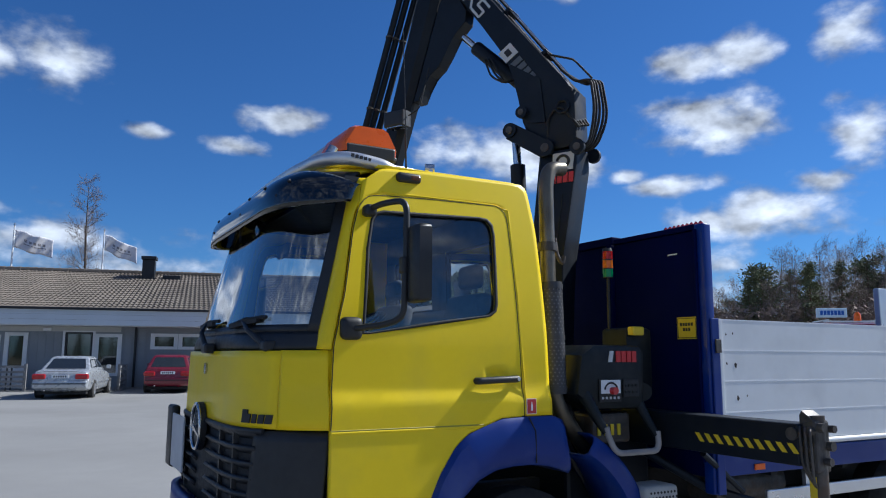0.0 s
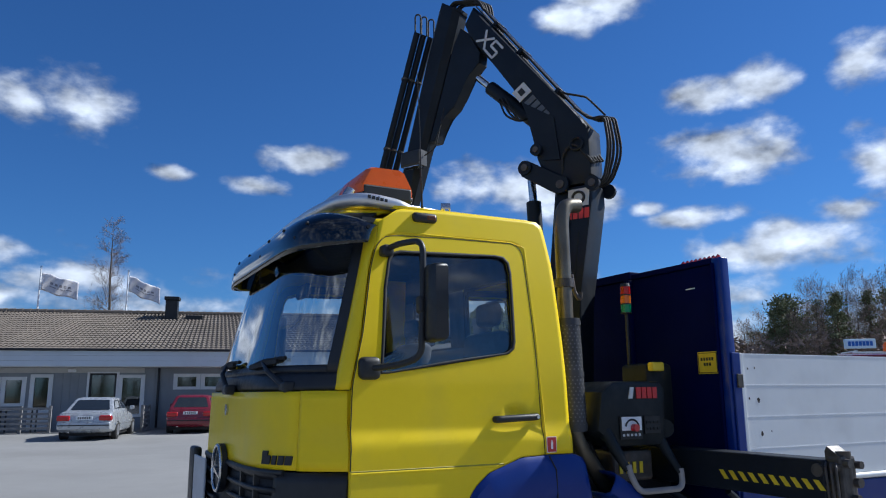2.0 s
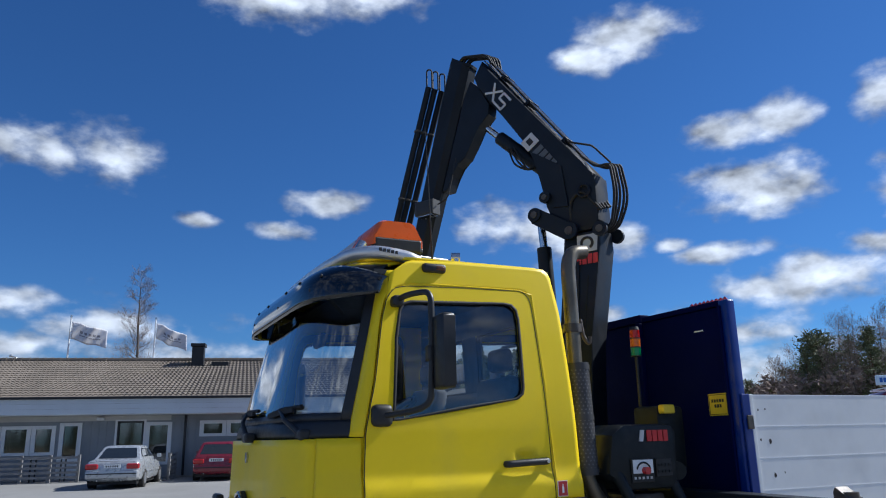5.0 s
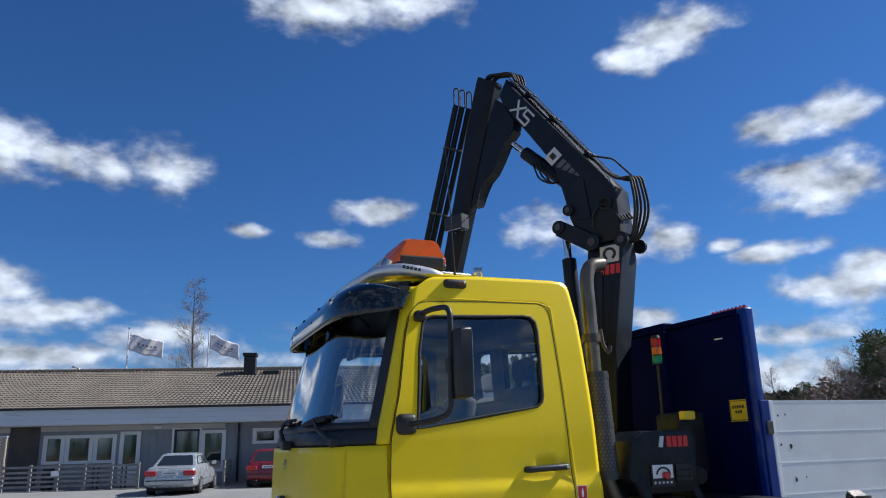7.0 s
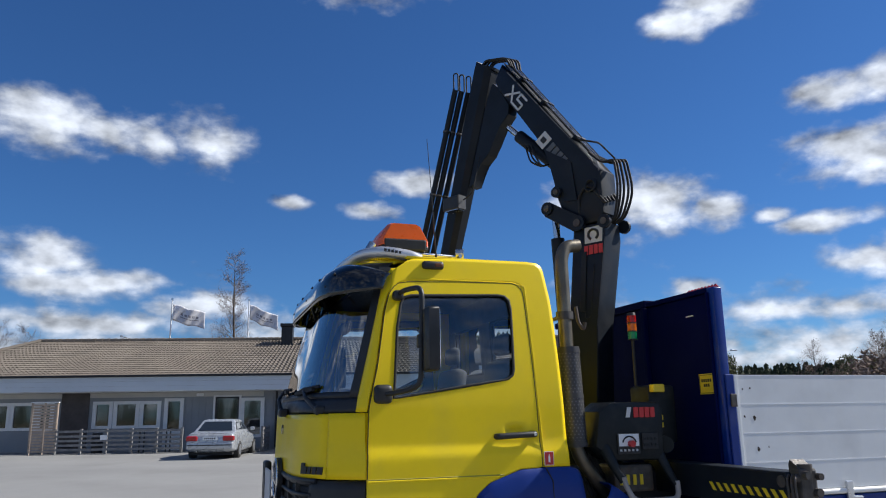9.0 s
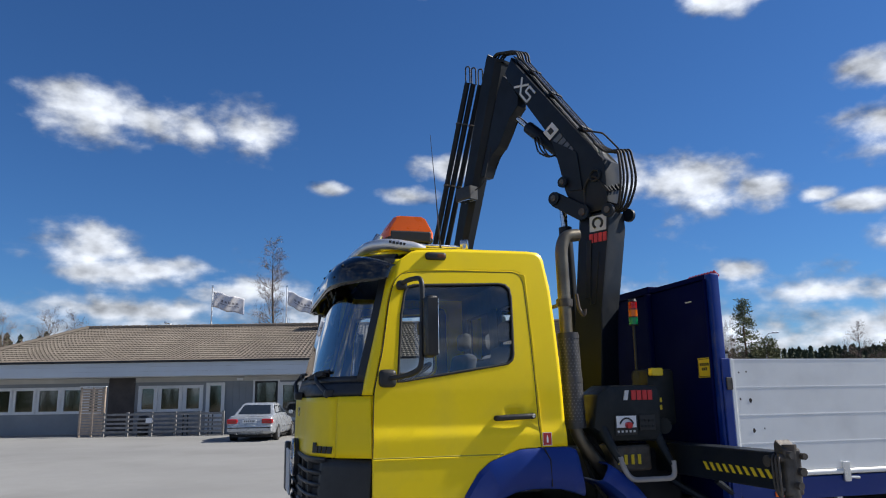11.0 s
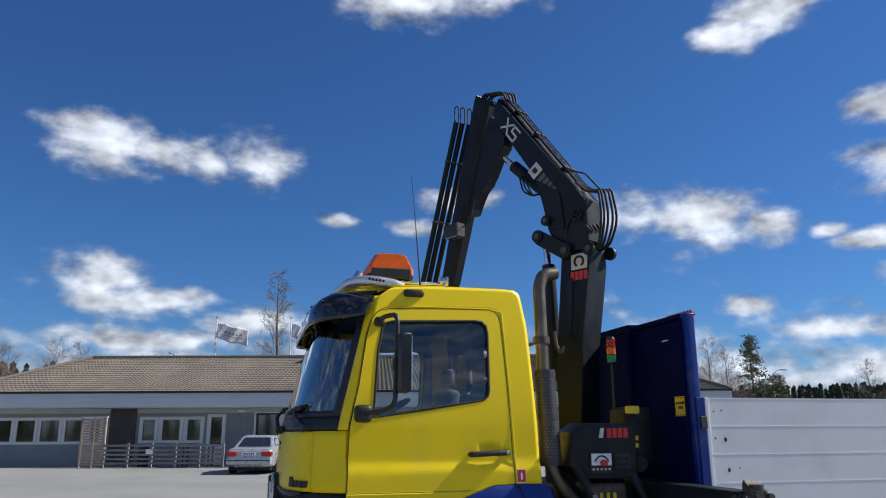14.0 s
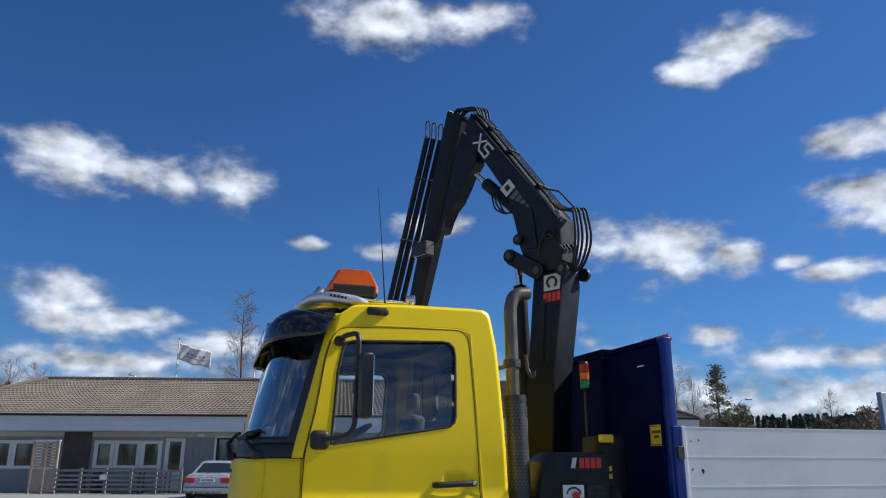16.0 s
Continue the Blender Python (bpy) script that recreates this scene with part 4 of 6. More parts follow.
vis = part("sun_visor", grid(visor, 72, 10), VISOR, truck, "smoked acrylic sun visor", smooth=70, solid=0.006, offset=0)
for u in (0.012, 0.17, 0.30, 0.42, 0.58, 0.70, 0.83, 0.988):
    bm = bmesh.new()
    p = visor(u, 0.45)
    disc(bm, p, (-0.7, 0, 0.5) if 0.05 < u < 0.95 else (0, 1, 0), 0.011, 0.02, 10)
    part("bolt", bm, RUBBER, vis)
for u in (0.2, 0.45, 0.7):
    part("bracket", tube([visor(u, 0.75), screen(u, 0.94)], 0.012, 6), BLACK, vis)

# wipers, parked low: pivot, and the blade's two ends, across the screen and up it
for p0, b0, b1 in (((0.09, -0.08), (0.29, 0.055), (0.12, 0.10)), ((0.45, -0.09), (0.66, 0.085), (0.43, 0.10))):
    b = screen(*p0, push=0.045)
    a1, a2 = screen(*b0, push=0.022), screen(*b1, push=0.022)
    e = a1.lerp(a2, 0.45) + Vector((-0.02, 0, 0.004))
    w = part("wiper", tube([b, b.lerp(e, 0.5) + Vector((-0.03, 0, 0.012)), e], [0.019, 0.014, 0.009], 8), BLACK, truck, "black windscreen wiper")
    part("wiper_blade", tube([a1, a1.lerp(a2, 0.5) + Vector((-0.018, 0, 0.008)), a2], 0.012, 6), RUBBER, w)
    part("wiper_spoiler", tube([a1.lerp(a2, 0.12) + Vector((-0.02, 0, -0.012)), a1.lerp(a2, 0.88) + Vector((-0.02, 0, -0.012))], 0.016, 4), RUBBER, w)
    part("wiper_pivot", box(b.x - 0.02, b.x + 0.05, b.y - 0.06, b.y + 0.06, b.z - 0.035, b.z + 0.025, 0.015), BLACK, w)

# badge on the bonnet, as bars
for i, (w, hgt) in enumerate(((0.040, 0.068), (0.024, 0.046), (0.026, 0.046), (0.030, 0.046), (0.032, 0.046))):
    ya = 0.345 - i * 0.037
    part("badge", grid(lambda u, v, ya=ya, w=w, hgt=hgt: (lambda y, z: Vector((front_x(y, z) - 0.016, y - 0.006, z)))(ya - w * u - 0.006 * v, 1.478 + hgt * v), 3, 2), INK, bon, solid=0.008, offset=0)

# grille with slats and round ornament
gr = part("grille", grid(lambda u, v: (lambda y, z: Vector((front_x(y, z) + 0.02, y, z)))(0.2 + (CW - 0.4) * u, 0.95 + 0.49 * v), 30, 4), RUBBER, truck, "black plastic radiator grille", smooth=50, solid=0.02, offset=0)
for k in range(6):
    z = 1.0 + k * 0.078
    for a, b in ((0.24, 0.97), (1.33, CW - 0.24)):
        def slat(u, v, z=z, a=a, b=b):
            y = a + (b - a) * u
            return Vector((front_x(y, z) - 0.018 + 0.05 * v, y, z + 0.045 * (1 - v)))
        part("slat", grid(slat, 14, 2), BLACK, gr, smooth=50, solid=0.02, offset=0)
for y in (0.42, 0.64, CW - 0.64, CW - 0.42):
    part("rib", box(front_x(y, 1.2) - 0.012, front_x(y, 1.2) + 0.03, y - 0.012, y + 0.012, 0.97, 1.43), BLACK, gr)
part("grille_frame", tube([(front_x(y, 1.44) - 0.012, y, 1.438) for y in [0.2 + 0.1 * i for i in range(20)]], 0.016, 8), BLACK, gr, smooth=60)
ring = bmesh.new()
cx = front_x(1.15, 1.4) - 0.04
add_tube(ring, [(cx - 0.01, 1.15 + 0.135 * math.cos(a), 1.395 + 0.135 * math.sin(a)) for a in [2 * math.pi * i / 40 for i in range(40)]], 0.011, 8, closed=True)
orn = part("round_ornament", ring, STEEL, gr, "chrome ring ornament", smooth=60)
for a in (90, 210, 330):
    c, s = math.cos(radians(a)), math.sin(radians(a))
    part("spoke", tube([(cx - 0.014, 1.15, 1.395), (cx - 0.006, 1.15 + 0.13 * c, 1.395 + 0.13 * s)], [0.022, 0.004], 4), STEEL, orn)
bm = bmesh.new()
disc(bm, (cx + 0.012, 1.15, 1.395), (1, 0, 0), 0.146, 0.03, 32)
part("backing", bm, BLACK, orn)
plate = part("front_plate", box(-0.455, -0.44, 1.56, 2.0, 1.06, 1.42, 0.006, m=None), GREY_INK, truck, "grey plate on the grille")
part("corner_guard", box(-0.46, -0.40, 2.0, 2.2, 1.04, 1.47, 0.02, 3), BLACK, truck, "black rubber corner guard", smooth=50)
bump = part("bumper", grid(lambda u, v: (lambda y, z: Vector((front_x(min(max(y, 0.03), CW - 0.03), z) - 0.07, y, z)))(0.0 + CW * u, 0.5 + 0.46 * v), 40, 6), BLUE, truck, "blue front bumper", smooth=50, solid=0.05, offset=1)
part("step", box(0.0, 0.52, 0.03, 0.5, 0.42, 0.98, 0.04), BLUE, truck, "blue entry step panel")
part("step", box(0.0, 0.52, CW - 0.5, CW - 0.03, 0.42, 0.98, 0.04), BLUE, truck)

# front wheel arches and mud flaps
WX, WZ, WR = 1.25, 0.575, 0.475
ARCH = [(0.54, 0.98), (0.567, 1.075), (0.62, 1.19), (0.716, 1.334), (0.80, 1.402), (0.938, 1.449), (1.02, 1.476), (1.20, 1.484), (1.37, 1.484), (1.44, 1.462)]
INNER = [(0.66, 0.78), (0.69, 0.95), (0.76, 1.06), (0.86, 1.15), (0.98, 1.20), (1.10, 1.215), (1.22, 1.215), (1.33, 1.205), (1.43, 1.18), (1.50, 1.15)]
for near in (True, False):
    f = (lambda x, y, z: Vector((x, y, z))) if near else (lambda x, y, z: Vector((x, CW - y, z)))
    o, i_ = along(ARCH, 40), along(INNER, 40)
    bm = bmesh.new()
    prof = [(0.0, 0.34), (0.0, 0.015), (0.04, -0.035), (0.15, -0.055), (0.75, -0.06), (0.92, -0.05), (1.0, -0.03), (1.0, 0.30)]
    rows = [[bm.verts.new(f(a[0] + (b[0] - a[0]) * t, yy, a[1] + (b[1] - a[1]) * t)) for a, b in zip(o, i_)] for t, yy in prof]
    for A, B in zip(rows, rows[1:]):
        for k in range(40):
            bm.faces.new((A[k], A[k + 1], B[k + 1], B[k]))
    fd = part("wheel_arch", bm, BLUE, truck, "blue front wheel arch", smooth=35, solid=0.01)
    part("arch_seam", tube([f(1.19, -0.064, 1.48), f(1.235, -0.066, 1.40), f(1.24, -0.066, 1.22)], 0.005, 6), RUBBER, fd)
    bm = bmesh.new()
    angs = [radians(62 - k * 3.1) for k in range(20)]
    prof = [(0.88, 0.36), (0.88, 0.0), (0.87, -0.045), (0.84, -0.06), (0.77, -0.055), (0.755, -0.02), (0.755, 0.3)]
    rows = [[bm.verts.new(f(WX + 0.02 + r * math.cos(a), yy, WZ + r * math.sin(a))) for a in angs] for r, yy in prof]
    for A, B in zip(rows, rows[1:]):
        for k in range(len(angs) - 1):
            bm.faces.new((A[k], A[k + 1], B[k + 1], B[k]))
    part("mudguard", bm, BLUE, truck, "blue rear mudguard of the front wheel", smooth=35, solid=0.012)


def truck_wheel(x, y, s):
    prof = [(0.0, 0.24), (0.0, 0.40), (0.03, 0.455), (0.05, WR), (0.20, WR), (0.23, 0.455), (0.26, 0.40), (0.26, 0.30)]
    bm = bmesh.new()
    n = 40
    rows = [[bm.verts.new((x + r * math.cos(a), y + s * d, WZ + r * math.sin(a))) for a in [2 * math.pi * k / n for k in range(n)]] for d, r in prof]
    for A, B in zip(rows, rows[1:]):
        for k in range(n):
            bm.faces.new((A[k], A[(k + 1) % n], B[(k + 1) % n], B[k]))
    w = part("wheel", bm, TYRE, truck, "black truck tyre", smooth=40)
    bm = bmesh.new()
    disc(bm, (x, y + s * 0.10, WZ), (0, 1, 0), 0.30, 0.14, 28)
    part("rim", bm, ALU, w)


for x in (1.25, 5.1):
    truck_wheel(x, 0.06, 1)
    truck_wheel(x, CW - 0.06, -1)
for y in (0.65, 1.45):
    part("chassis_rail", box(-0.1, 8.2, y, y + 0.08, 0.75, 1.0, 0.008), RUBBER, truck)
part("chassis_pan", box(0.2, 8.0, 0.4, 1.8, 0.62, 0.74), RUBBER, truck)

# small roof side lamps, extinguisher sticker
for yn, s in ((tuck(2.85), -1), (CW - tuck(2.85), 1)):
    lm = part("roof_lamp", box(0.39, 0.545, min(yn + 0.02 * -s, yn + s * 0.045), max(yn - 0.02 * s, yn + s * 0.045), 2.818, 2.876, 0.02, 3), BLACK, truck, "black roof side lamp", smooth=50)
    part("lens", box(0.47, 0.535, min(yn, yn + s * 0.049), max(yn, yn + s * 0.049), 2.83, 2.862, 0.012), mat("dark_amber_lens", (0.12, 0.04, 0.01), 0.2), lm)
st = part("sticker", box(1.193, 1.262, tuck(1.54) - 0.020, tuck(1.54) - 0.0165, 1.495, 1.585), WHITE, truck, "red and white extinguisher sticker")
part("sticker_field", box(1.197, 1.258, tuck(1.54) - 0.022, tuck(1.54) - 0.0202, 1.499, 1.581), RED, st)
part("sticker_mark", box(1.221, 1.234, tuck(1.54) - 0.024, tuck(1.54) - 0.0222, 1.515, 1.553, 0.0), WHITE, st)
part("sticker_mark", box(1.2245, 1.2305, tuck(1.54) - 0.024, tuck(1.54) - 0.0222, 1.5535, 1.566), WHITE, st)

# door mirror on its tube arm
arm = part("mirror_arm", tube(rounded([(0.20, 0.055, 2.625), (0.215, -0.12, 2.635), (0.272, -0.30, 2.625), (0.268, -0.31, 2.40), (0.258, -0.31, 2.02), (0.20, -0.20, 1.985), (0.09, -0.03, 1.968)], 0.07, 6), 0.017, 10), BLACK, truck, "black tubular mirror arm", smooth=60)
part("arm_foot", box(0.03, 0.15, -0.06, 0.02, 1.91, 2.03, 0.03, 3), BLACK, arm, smooth=50)
part("arm_foot", box(0.165, 0.235, -0.02, 0.06, 2.585, 2.65, 0.02, 3), BLACK, arm, smooth=50)
mm = Matrix.Translation((0.312, -0.36, 2.29)) @ Matrix.Rotation(radians(-6), 4, "Z")
mi = part("mirror_housing", prism([(0.035, -0.098), (0.035, 0.105), (0.0, 0.11), (-0.045, 0.06), (-0.05, -0.05), (-0.03, -0.098)], lambda u, v, d: mm @ Vector((u, v, d)), -0.195, 0.195, 0.02), BLACK, arm, "black mirror housing", smooth=50)
part("mirror_glass", box(0.036, 0.040, -0.085, 0.092, -0.175, 0.175, 0.0, m=mm), mat("mirror_silver", (0.9, 0.9, 0.9), 0.02, 1.0, var=0.01), mi)
part("mirror_clamp", box(0.24, 0.30, -0.33, -0.27, 2.24, 2.33, 0.015), BLACK, arm)
far_arm = part("mirror_arm", tube(rounded([(0.20, CW - 0.055, 2.625), (0.272, CW + 0.30, 2.625), (0.258, CW + 0.31, 2.02), (0.09, CW + 0.03, 1.968)], 0.07, 6), 0.017, 10), BLACK, truck, smooth=60)
part("mirror_housing", box(0.26, 0.34, CW + 0.25, CW + 0.46, 2.1, 2.5, 0.03, 4), BLACK, far_arm, smooth=50)

# cab interior
part("cab_floor", box(0.02, 1.3, 0.06, CW - 0.06, 1.3, 1.36), INTERIOR, truck)
db = box(-0.27, 0.18, 0.34, CW - 0.34, 1.5, 1.93, 0.05, 3)
add_box(db, -0.03, 0.17, 0.11, CW - 0.11, 1.5, 1.92, 0.04, 3)
part("dashboard", db, INTERIOR, truck, "dark grey dashboard", smooth=50)
bm = bmesh.new()
m = Matrix.Translation((0.34, 0.62, 1.98)) @ Matrix.Rotation(radians(-30), 4, "Y")
add_tube(bm, [m @ Vector((0.23 * math.cos(a), 0.23 * math.sin(a), 0)) for a in [2 * math.pi * i / 32 for i in range(32)]], 0.016, 8, closed=True)
swh = part("steering_wheel", bm, RUBBER, truck, smooth=60)
part("hub", tube([m @ Vector((0, 0, -0.25)), m @ Vector((0, 0, 0.02))], 0.06, 10), INTERIOR, swh)
part("spoke", tube([m @ Vector((-0.22, 0, 0)), m @ Vector((0.22, 0, 0))], 0.018, 6), RUBBER, swh)
for y in (0.55, CW - 0.55):
    sq = part("seat", box(0.55, 1.05, y - 0.26, y + 0.26, 1.55, 1.72, 0.06, 3), SEAT, truck, "grey cloth cab seat", smooth=50)
    part("backrest", box(-0.06, 0.08, -0.24, 0.24, 0.0, 0.58, 0.05, 3, m=Matrix.Translation((1.06, y, 1.66)) @ Matrix.Rotation(radians(10), 4, "Y")), SEAT, sq, smooth=50)
    part("headrest", box(1.12, 1.21, y - 0.12, y + 0.12, 2.27, 2.43, 0.04, 3), SEAT, sq, smooth=50)
part("inner_mirror", box(0.03, 0.07, 0.98, 1.24, 2.47, 2.56, 0.03, 3), BLACK, truck, smooth=50)
part("headlining", box(0.1, 1.28, 0.14, CW - 0.14, 2.80, 2.83), INTERIOR, truck)

# roof bar and beacon bar
rb = part("roof_bar", tube(rounded([(0.40, 0.17, 2.90), (0.33, 0.17, 2.925), (0.14, 0.20, 2.955), (0.02, 0.34, 2.955), (-0.02, 0.7, 2.955), (-0.03, CW / 2, 2.955), (-0.02, CW - 0.7, 2.955), (0.02, CW - 0.34, 2.955), (0.14, CW - 0.20, 2.955), (0.33, CW - 0.17, 2.925), (0.40, CW - 0.17, 2.90)], 0.12, 6), 0.040, 14), mat("satin_steel", (0.72, 0.72, 0.72), 0.34, 0.75, var=0.06, scale=6), truck, "satin steel roof bar", smooth=60)
for i in range(7):
    x = 0.30 - i * 0.026
    part("lettering", box(x - 0.009, x + 0.009, 0.142, 0.150, 2.925 + 0.0035 * i, 2.943 + 0.0035 * i), INK, rb)
for y in (0.34, 0.62, CW - 0.62, CW - 0.34):
    part("clamp", tube([(0.06, y, 2.97), (0.10, y, 3.04)], 0.03, 10), STEEL, rb, smooth=60)
for y in (0.42, CW - 0.42):
    part("support", box(0.08, 0.56, y - 0.02, y + 0.02, 2.955, 2.985, 0.006), STEEL, rb)


def beacon_section(y, k, lift=0.0):
    cx, cz = 0.345, 3.045
    return [(cx + 0.185 * k, y, cz), (cx + 0.185 * k, y, cz + 0.045), (cx + 0.125 * k, y, cz + 0.155 * (0.4 + 0.6 * k)), (cx + 0.09 * k, y, cz + 0.172 * (0.4 + 0.6 * k)), (cx - 0.09 * k, y, cz + 0.172 * (0.4 + 0.6 * k)), (cx - 0.125 * k, y, cz + 0.155 * (0.4 + 0.6 * k)), (cx - 0.185 * k, y, cz + 0.045), (cx - 0.185 * k, y, cz)]


def loft(sections):
    bm = bmesh.new()
    rows = [[bm.verts.new(p) for p in s] for s in sections]
    n = len(rows[0])
    for A, B in zip(rows, rows[1:]):
        for i in range(n):
            bm.faces.new((A[i], A[(i + 1) % n], B[(i + 1) % n], B[i]))
    bm.faces.new(rows[0][::-1])
    bm.faces.new(rows[-1])
    es = [e for e in bm.edges if e.calc_face_angle(0) > 0.5]
    bmesh.ops.bevel(bm, geom=es, offset=0.012, segments=2, affect="EDGES", profile=0.5)
    return bm


bb = part("beacon_bar", box(0.17, 0.52, 0.40, CW - 0.40, 2.995, 3.043, 0.012), BLACK, truck, "long roof beacon bar with orange ends")
part("lens", loft([beacon_section(0.355, 0.88), beacon_section(0.40, 1.0), beacon_section(0.80, 1.0)]), ORANGE, bb, "orange beacon lens", smooth=40)
part("lens", loft([beacon_section(CW - 0.80, 1.0), beacon_section(CW - 0.40, 1.0), beacon_section(CW - 0.355, 0.88)]), ORANGE, bb, smooth=40)
part("centre_box", loft([beacon_section(0.804, 0.97), beacon_section(CW - 0.804, 0.97)]), GREY_INK, bb, smooth=40)
part("under_tray", box(0.185, 0.505, 0.349, 0.46, 3.005, 3.092, 0.012), BLACK, bb)
part("lens_base", box(0.17, 0.525, 0.37, 0.81, 3.012, 3.046, 0.01), BLACK, bb)
rl = part("roof_rail", tube([(0.42, 0.36, 2.985), (0.80, 0.47, 3.0)], 0.014, 8), STEEL, truck, "thin steel roof rail", smooth=60)
part("roof_rail", tube([(0.42, 0.50, 2.985), (0.80, 0.62, 3.0)], 0.014, 8), STEEL, truck, smooth=60)
part("cross_rail", tube([(0.79, 0.42, 3.0), (0.79, CW - 0.42, 3.0)], 0.016, 8), STEEL, rl)
for y in (0.45, 1.08, CW - 0.45):
    part("foot", tube([(0.79, y, 2.93), (0.79, y, 3.0)], 0.014, 8), STEEL, rl)
bm = bmesh.new()
disc(bm, (0.80, 0.46, 3.025), (0.9, -0.4, 0), 0.036, 0.06, 18)
part("rail_end_lamp", bm, STEEL, rl, "small chrome lamp")
ant = part("antenna", tube([(0.575, 0.34, 2.94), (0.565, 0.325, 3.0), (0.515, 0.25, 3.42), (0.463, 0.179, 3.81)], [0.012, 0.006, 0.0032, 0.002], 6), BLACK, truck, "thin black whip antenna")

# exhaust stack with perforated guard
# brown tint: grime, plus the yellow cab's reflection put into the colour
STACK = mat("brown_tinted_steel", (0.18, 0.16, 0.125), 0.45, 0.85, var=0.3, scale=5, bump=0.05, bump_scale=30, dirt=(0.13, 0.11, 0.085), dirt_amount=0.8, dirt_scale=4)
EX, EY = 1.49, 0.13
exh = part("exhaust_pipe", tube(rounded([(1.95, 0.20, 1.08), (1.80, 0.18, 1.24), (EX + 0.06, EY, 1.52), (EX + 0.02, EY, 1.66), (EX, EY, 2.2), (EX - 0.01, EY, 2.95), (EX + 0.03, EY + 0.01, 3.05), (EX + 0.15, EY + 0.03, 3.07)], 0.09, 6), 0.049, 16, caps=False), STACK, truck, "bare steel exhaust stack", smooth=60)
part("clamp", tube([(EX - 0.005, EY, 2.50), (EX - 0.005, EY, 2.555)], 0.063, 16), GREASE, exh, smooth=60)
part("clamp_bracket", box(EX, EX + 0.02, EY, EY + 0.3, 2.515, 2.54), GREASE, exh)
PERF = mat("guard_steel", (0.07, 0.07, 0.075), 0.5, 0.5, var=0.2, scale=8)
HOLE = mat("guard_light_edge", (0.16, 0.16, 0.165), 0.5, 0.5, var=0.2, scale=8)
gd = part("exhaust_guard", tube([(EX + 0.035, EY, 1.60), (EX + 0.01, EY, 2.30)], 0.079, 20, caps=False), PERF, exh, "dark perforated exhaust guard", smooth=60)
bm = bmesh.new()
for r in range(30):
    z = 1.62 + r * 0.0225
    for k in range(10):
        a = radians(150 + k * 20 + (10 if r % 2 else 0))
        c = Vector((EX + 0.035 - 0.025 * (z - 1.6) / 0.7 + 0.0795 * math.cos(a), EY + 0.0795 * math.sin(a), z))
        t = Vector((-math.sin(a), math.cos(a), 0)) * 0.0065
        up = Vector((0, 0, 0.0065))
        vs = [bm.verts.new(c + t), bm.verts.new(c + up), bm.verts.new(c - t), bm.verts.new(c - up)]
        bm.faces.new(vs)
tagged(part("perforation", bm, HOLE, gd), kind="stuff")
for z in (1.63, 1.95, 2.27):
    part("band", tube([(EX + 0.035 - 0.025 * (z - 1.6) / 0.7, EY, z - 0.015), (EX + 0.035 - 0.025 * (z - 1.6) / 0.7, EY, z + 0.015)], 0.083, 20), PERF, gd, smooth=60)

# ---- flatbed: headboard, side boards, sill ----
HX = 2.585
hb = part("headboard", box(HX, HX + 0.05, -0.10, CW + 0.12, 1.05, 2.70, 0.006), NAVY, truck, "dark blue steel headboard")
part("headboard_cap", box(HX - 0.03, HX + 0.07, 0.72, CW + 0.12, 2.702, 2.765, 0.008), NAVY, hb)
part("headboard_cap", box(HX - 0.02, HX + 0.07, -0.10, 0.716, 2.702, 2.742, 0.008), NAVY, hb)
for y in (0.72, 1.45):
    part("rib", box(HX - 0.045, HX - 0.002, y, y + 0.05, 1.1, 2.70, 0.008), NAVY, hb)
post = part("corner_post", box(HX - 0.03, HX + 0.045, -0.19, -0.104, 0.95, 2.735, 0.012, 3), BLUE, hb, "blue corner post", smooth=40)
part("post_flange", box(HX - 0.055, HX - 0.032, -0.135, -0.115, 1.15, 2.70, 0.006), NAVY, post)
part("post_lower", box(HX - 0.012, HX + 0.058, -0.208, -0.193, 0.95, 2.09, 0.006), BLUE, post)
part("latch", box(HX + 0.01, HX + 0.06, -0.222, -0.209, 1.86, 1.95, 0.004), GREASE, post)
part("light_slot", box(HX - 0.088, HX - 0.0855, 0.0, 0.085, 2.535, 2.543), WHITE, hb)
sg = part("warning_sign", box(HX - 0.012, HX - 0.004, -0.085, 0.095, 1.955, 2.105, 0.002), SIGN_YELLOW, hb, "yellow warning sign")
for z, w in ((2.055, 0.06), (2.02, 0.035)):
    for i in range(5 if w > 0.05 else 3):
        y = 0.005 + w - i * (2 * w / (5 if w > 0.05 else 3))
        part("lettering", box(HX - 0.0145, HX - 0.0125, y - 0.016, y - 0.0, z - 0.011, z + 0.011), INK, sg)
for y0, y1, z0, z1 in ((-0.078, 0.088, 1.962, 1.966), (-0.078, 0.088, 2.094, 2.098), (-0.078, -0.074, 1.966, 2.094), (0.084, 0.088, 1.966, 2.094)):
    part("border", box(HX - 0.0145, HX - 0.0125, y0, y1, z0, z1), INK, sg)
rt = part("red_strap_roll", box(HX + 0.08, HX + 0.14, -0.06, 0.30, 2.66, 2.755, 0.02), RED, truck, "red ribbed strap roll on the headboard")
for i in range(9):
    y = -0.045 + i * 0.041
    part("fold", tube([(HX + 0.075, y, 2.74), (HX + 0.11, y, 2.775), (HX + 0.145, y, 2.74)], 0.012, 6), RED, rt)

# whiter than the boards: the bright reflection on their lips, as colour
LIP_GLINT = mat("lip_highlight_white", (0.92, 0.92, 0.92), 0.5, var=0.03)
# side boards, each a profile of its own with a painted lip highlight
BY = -0.195


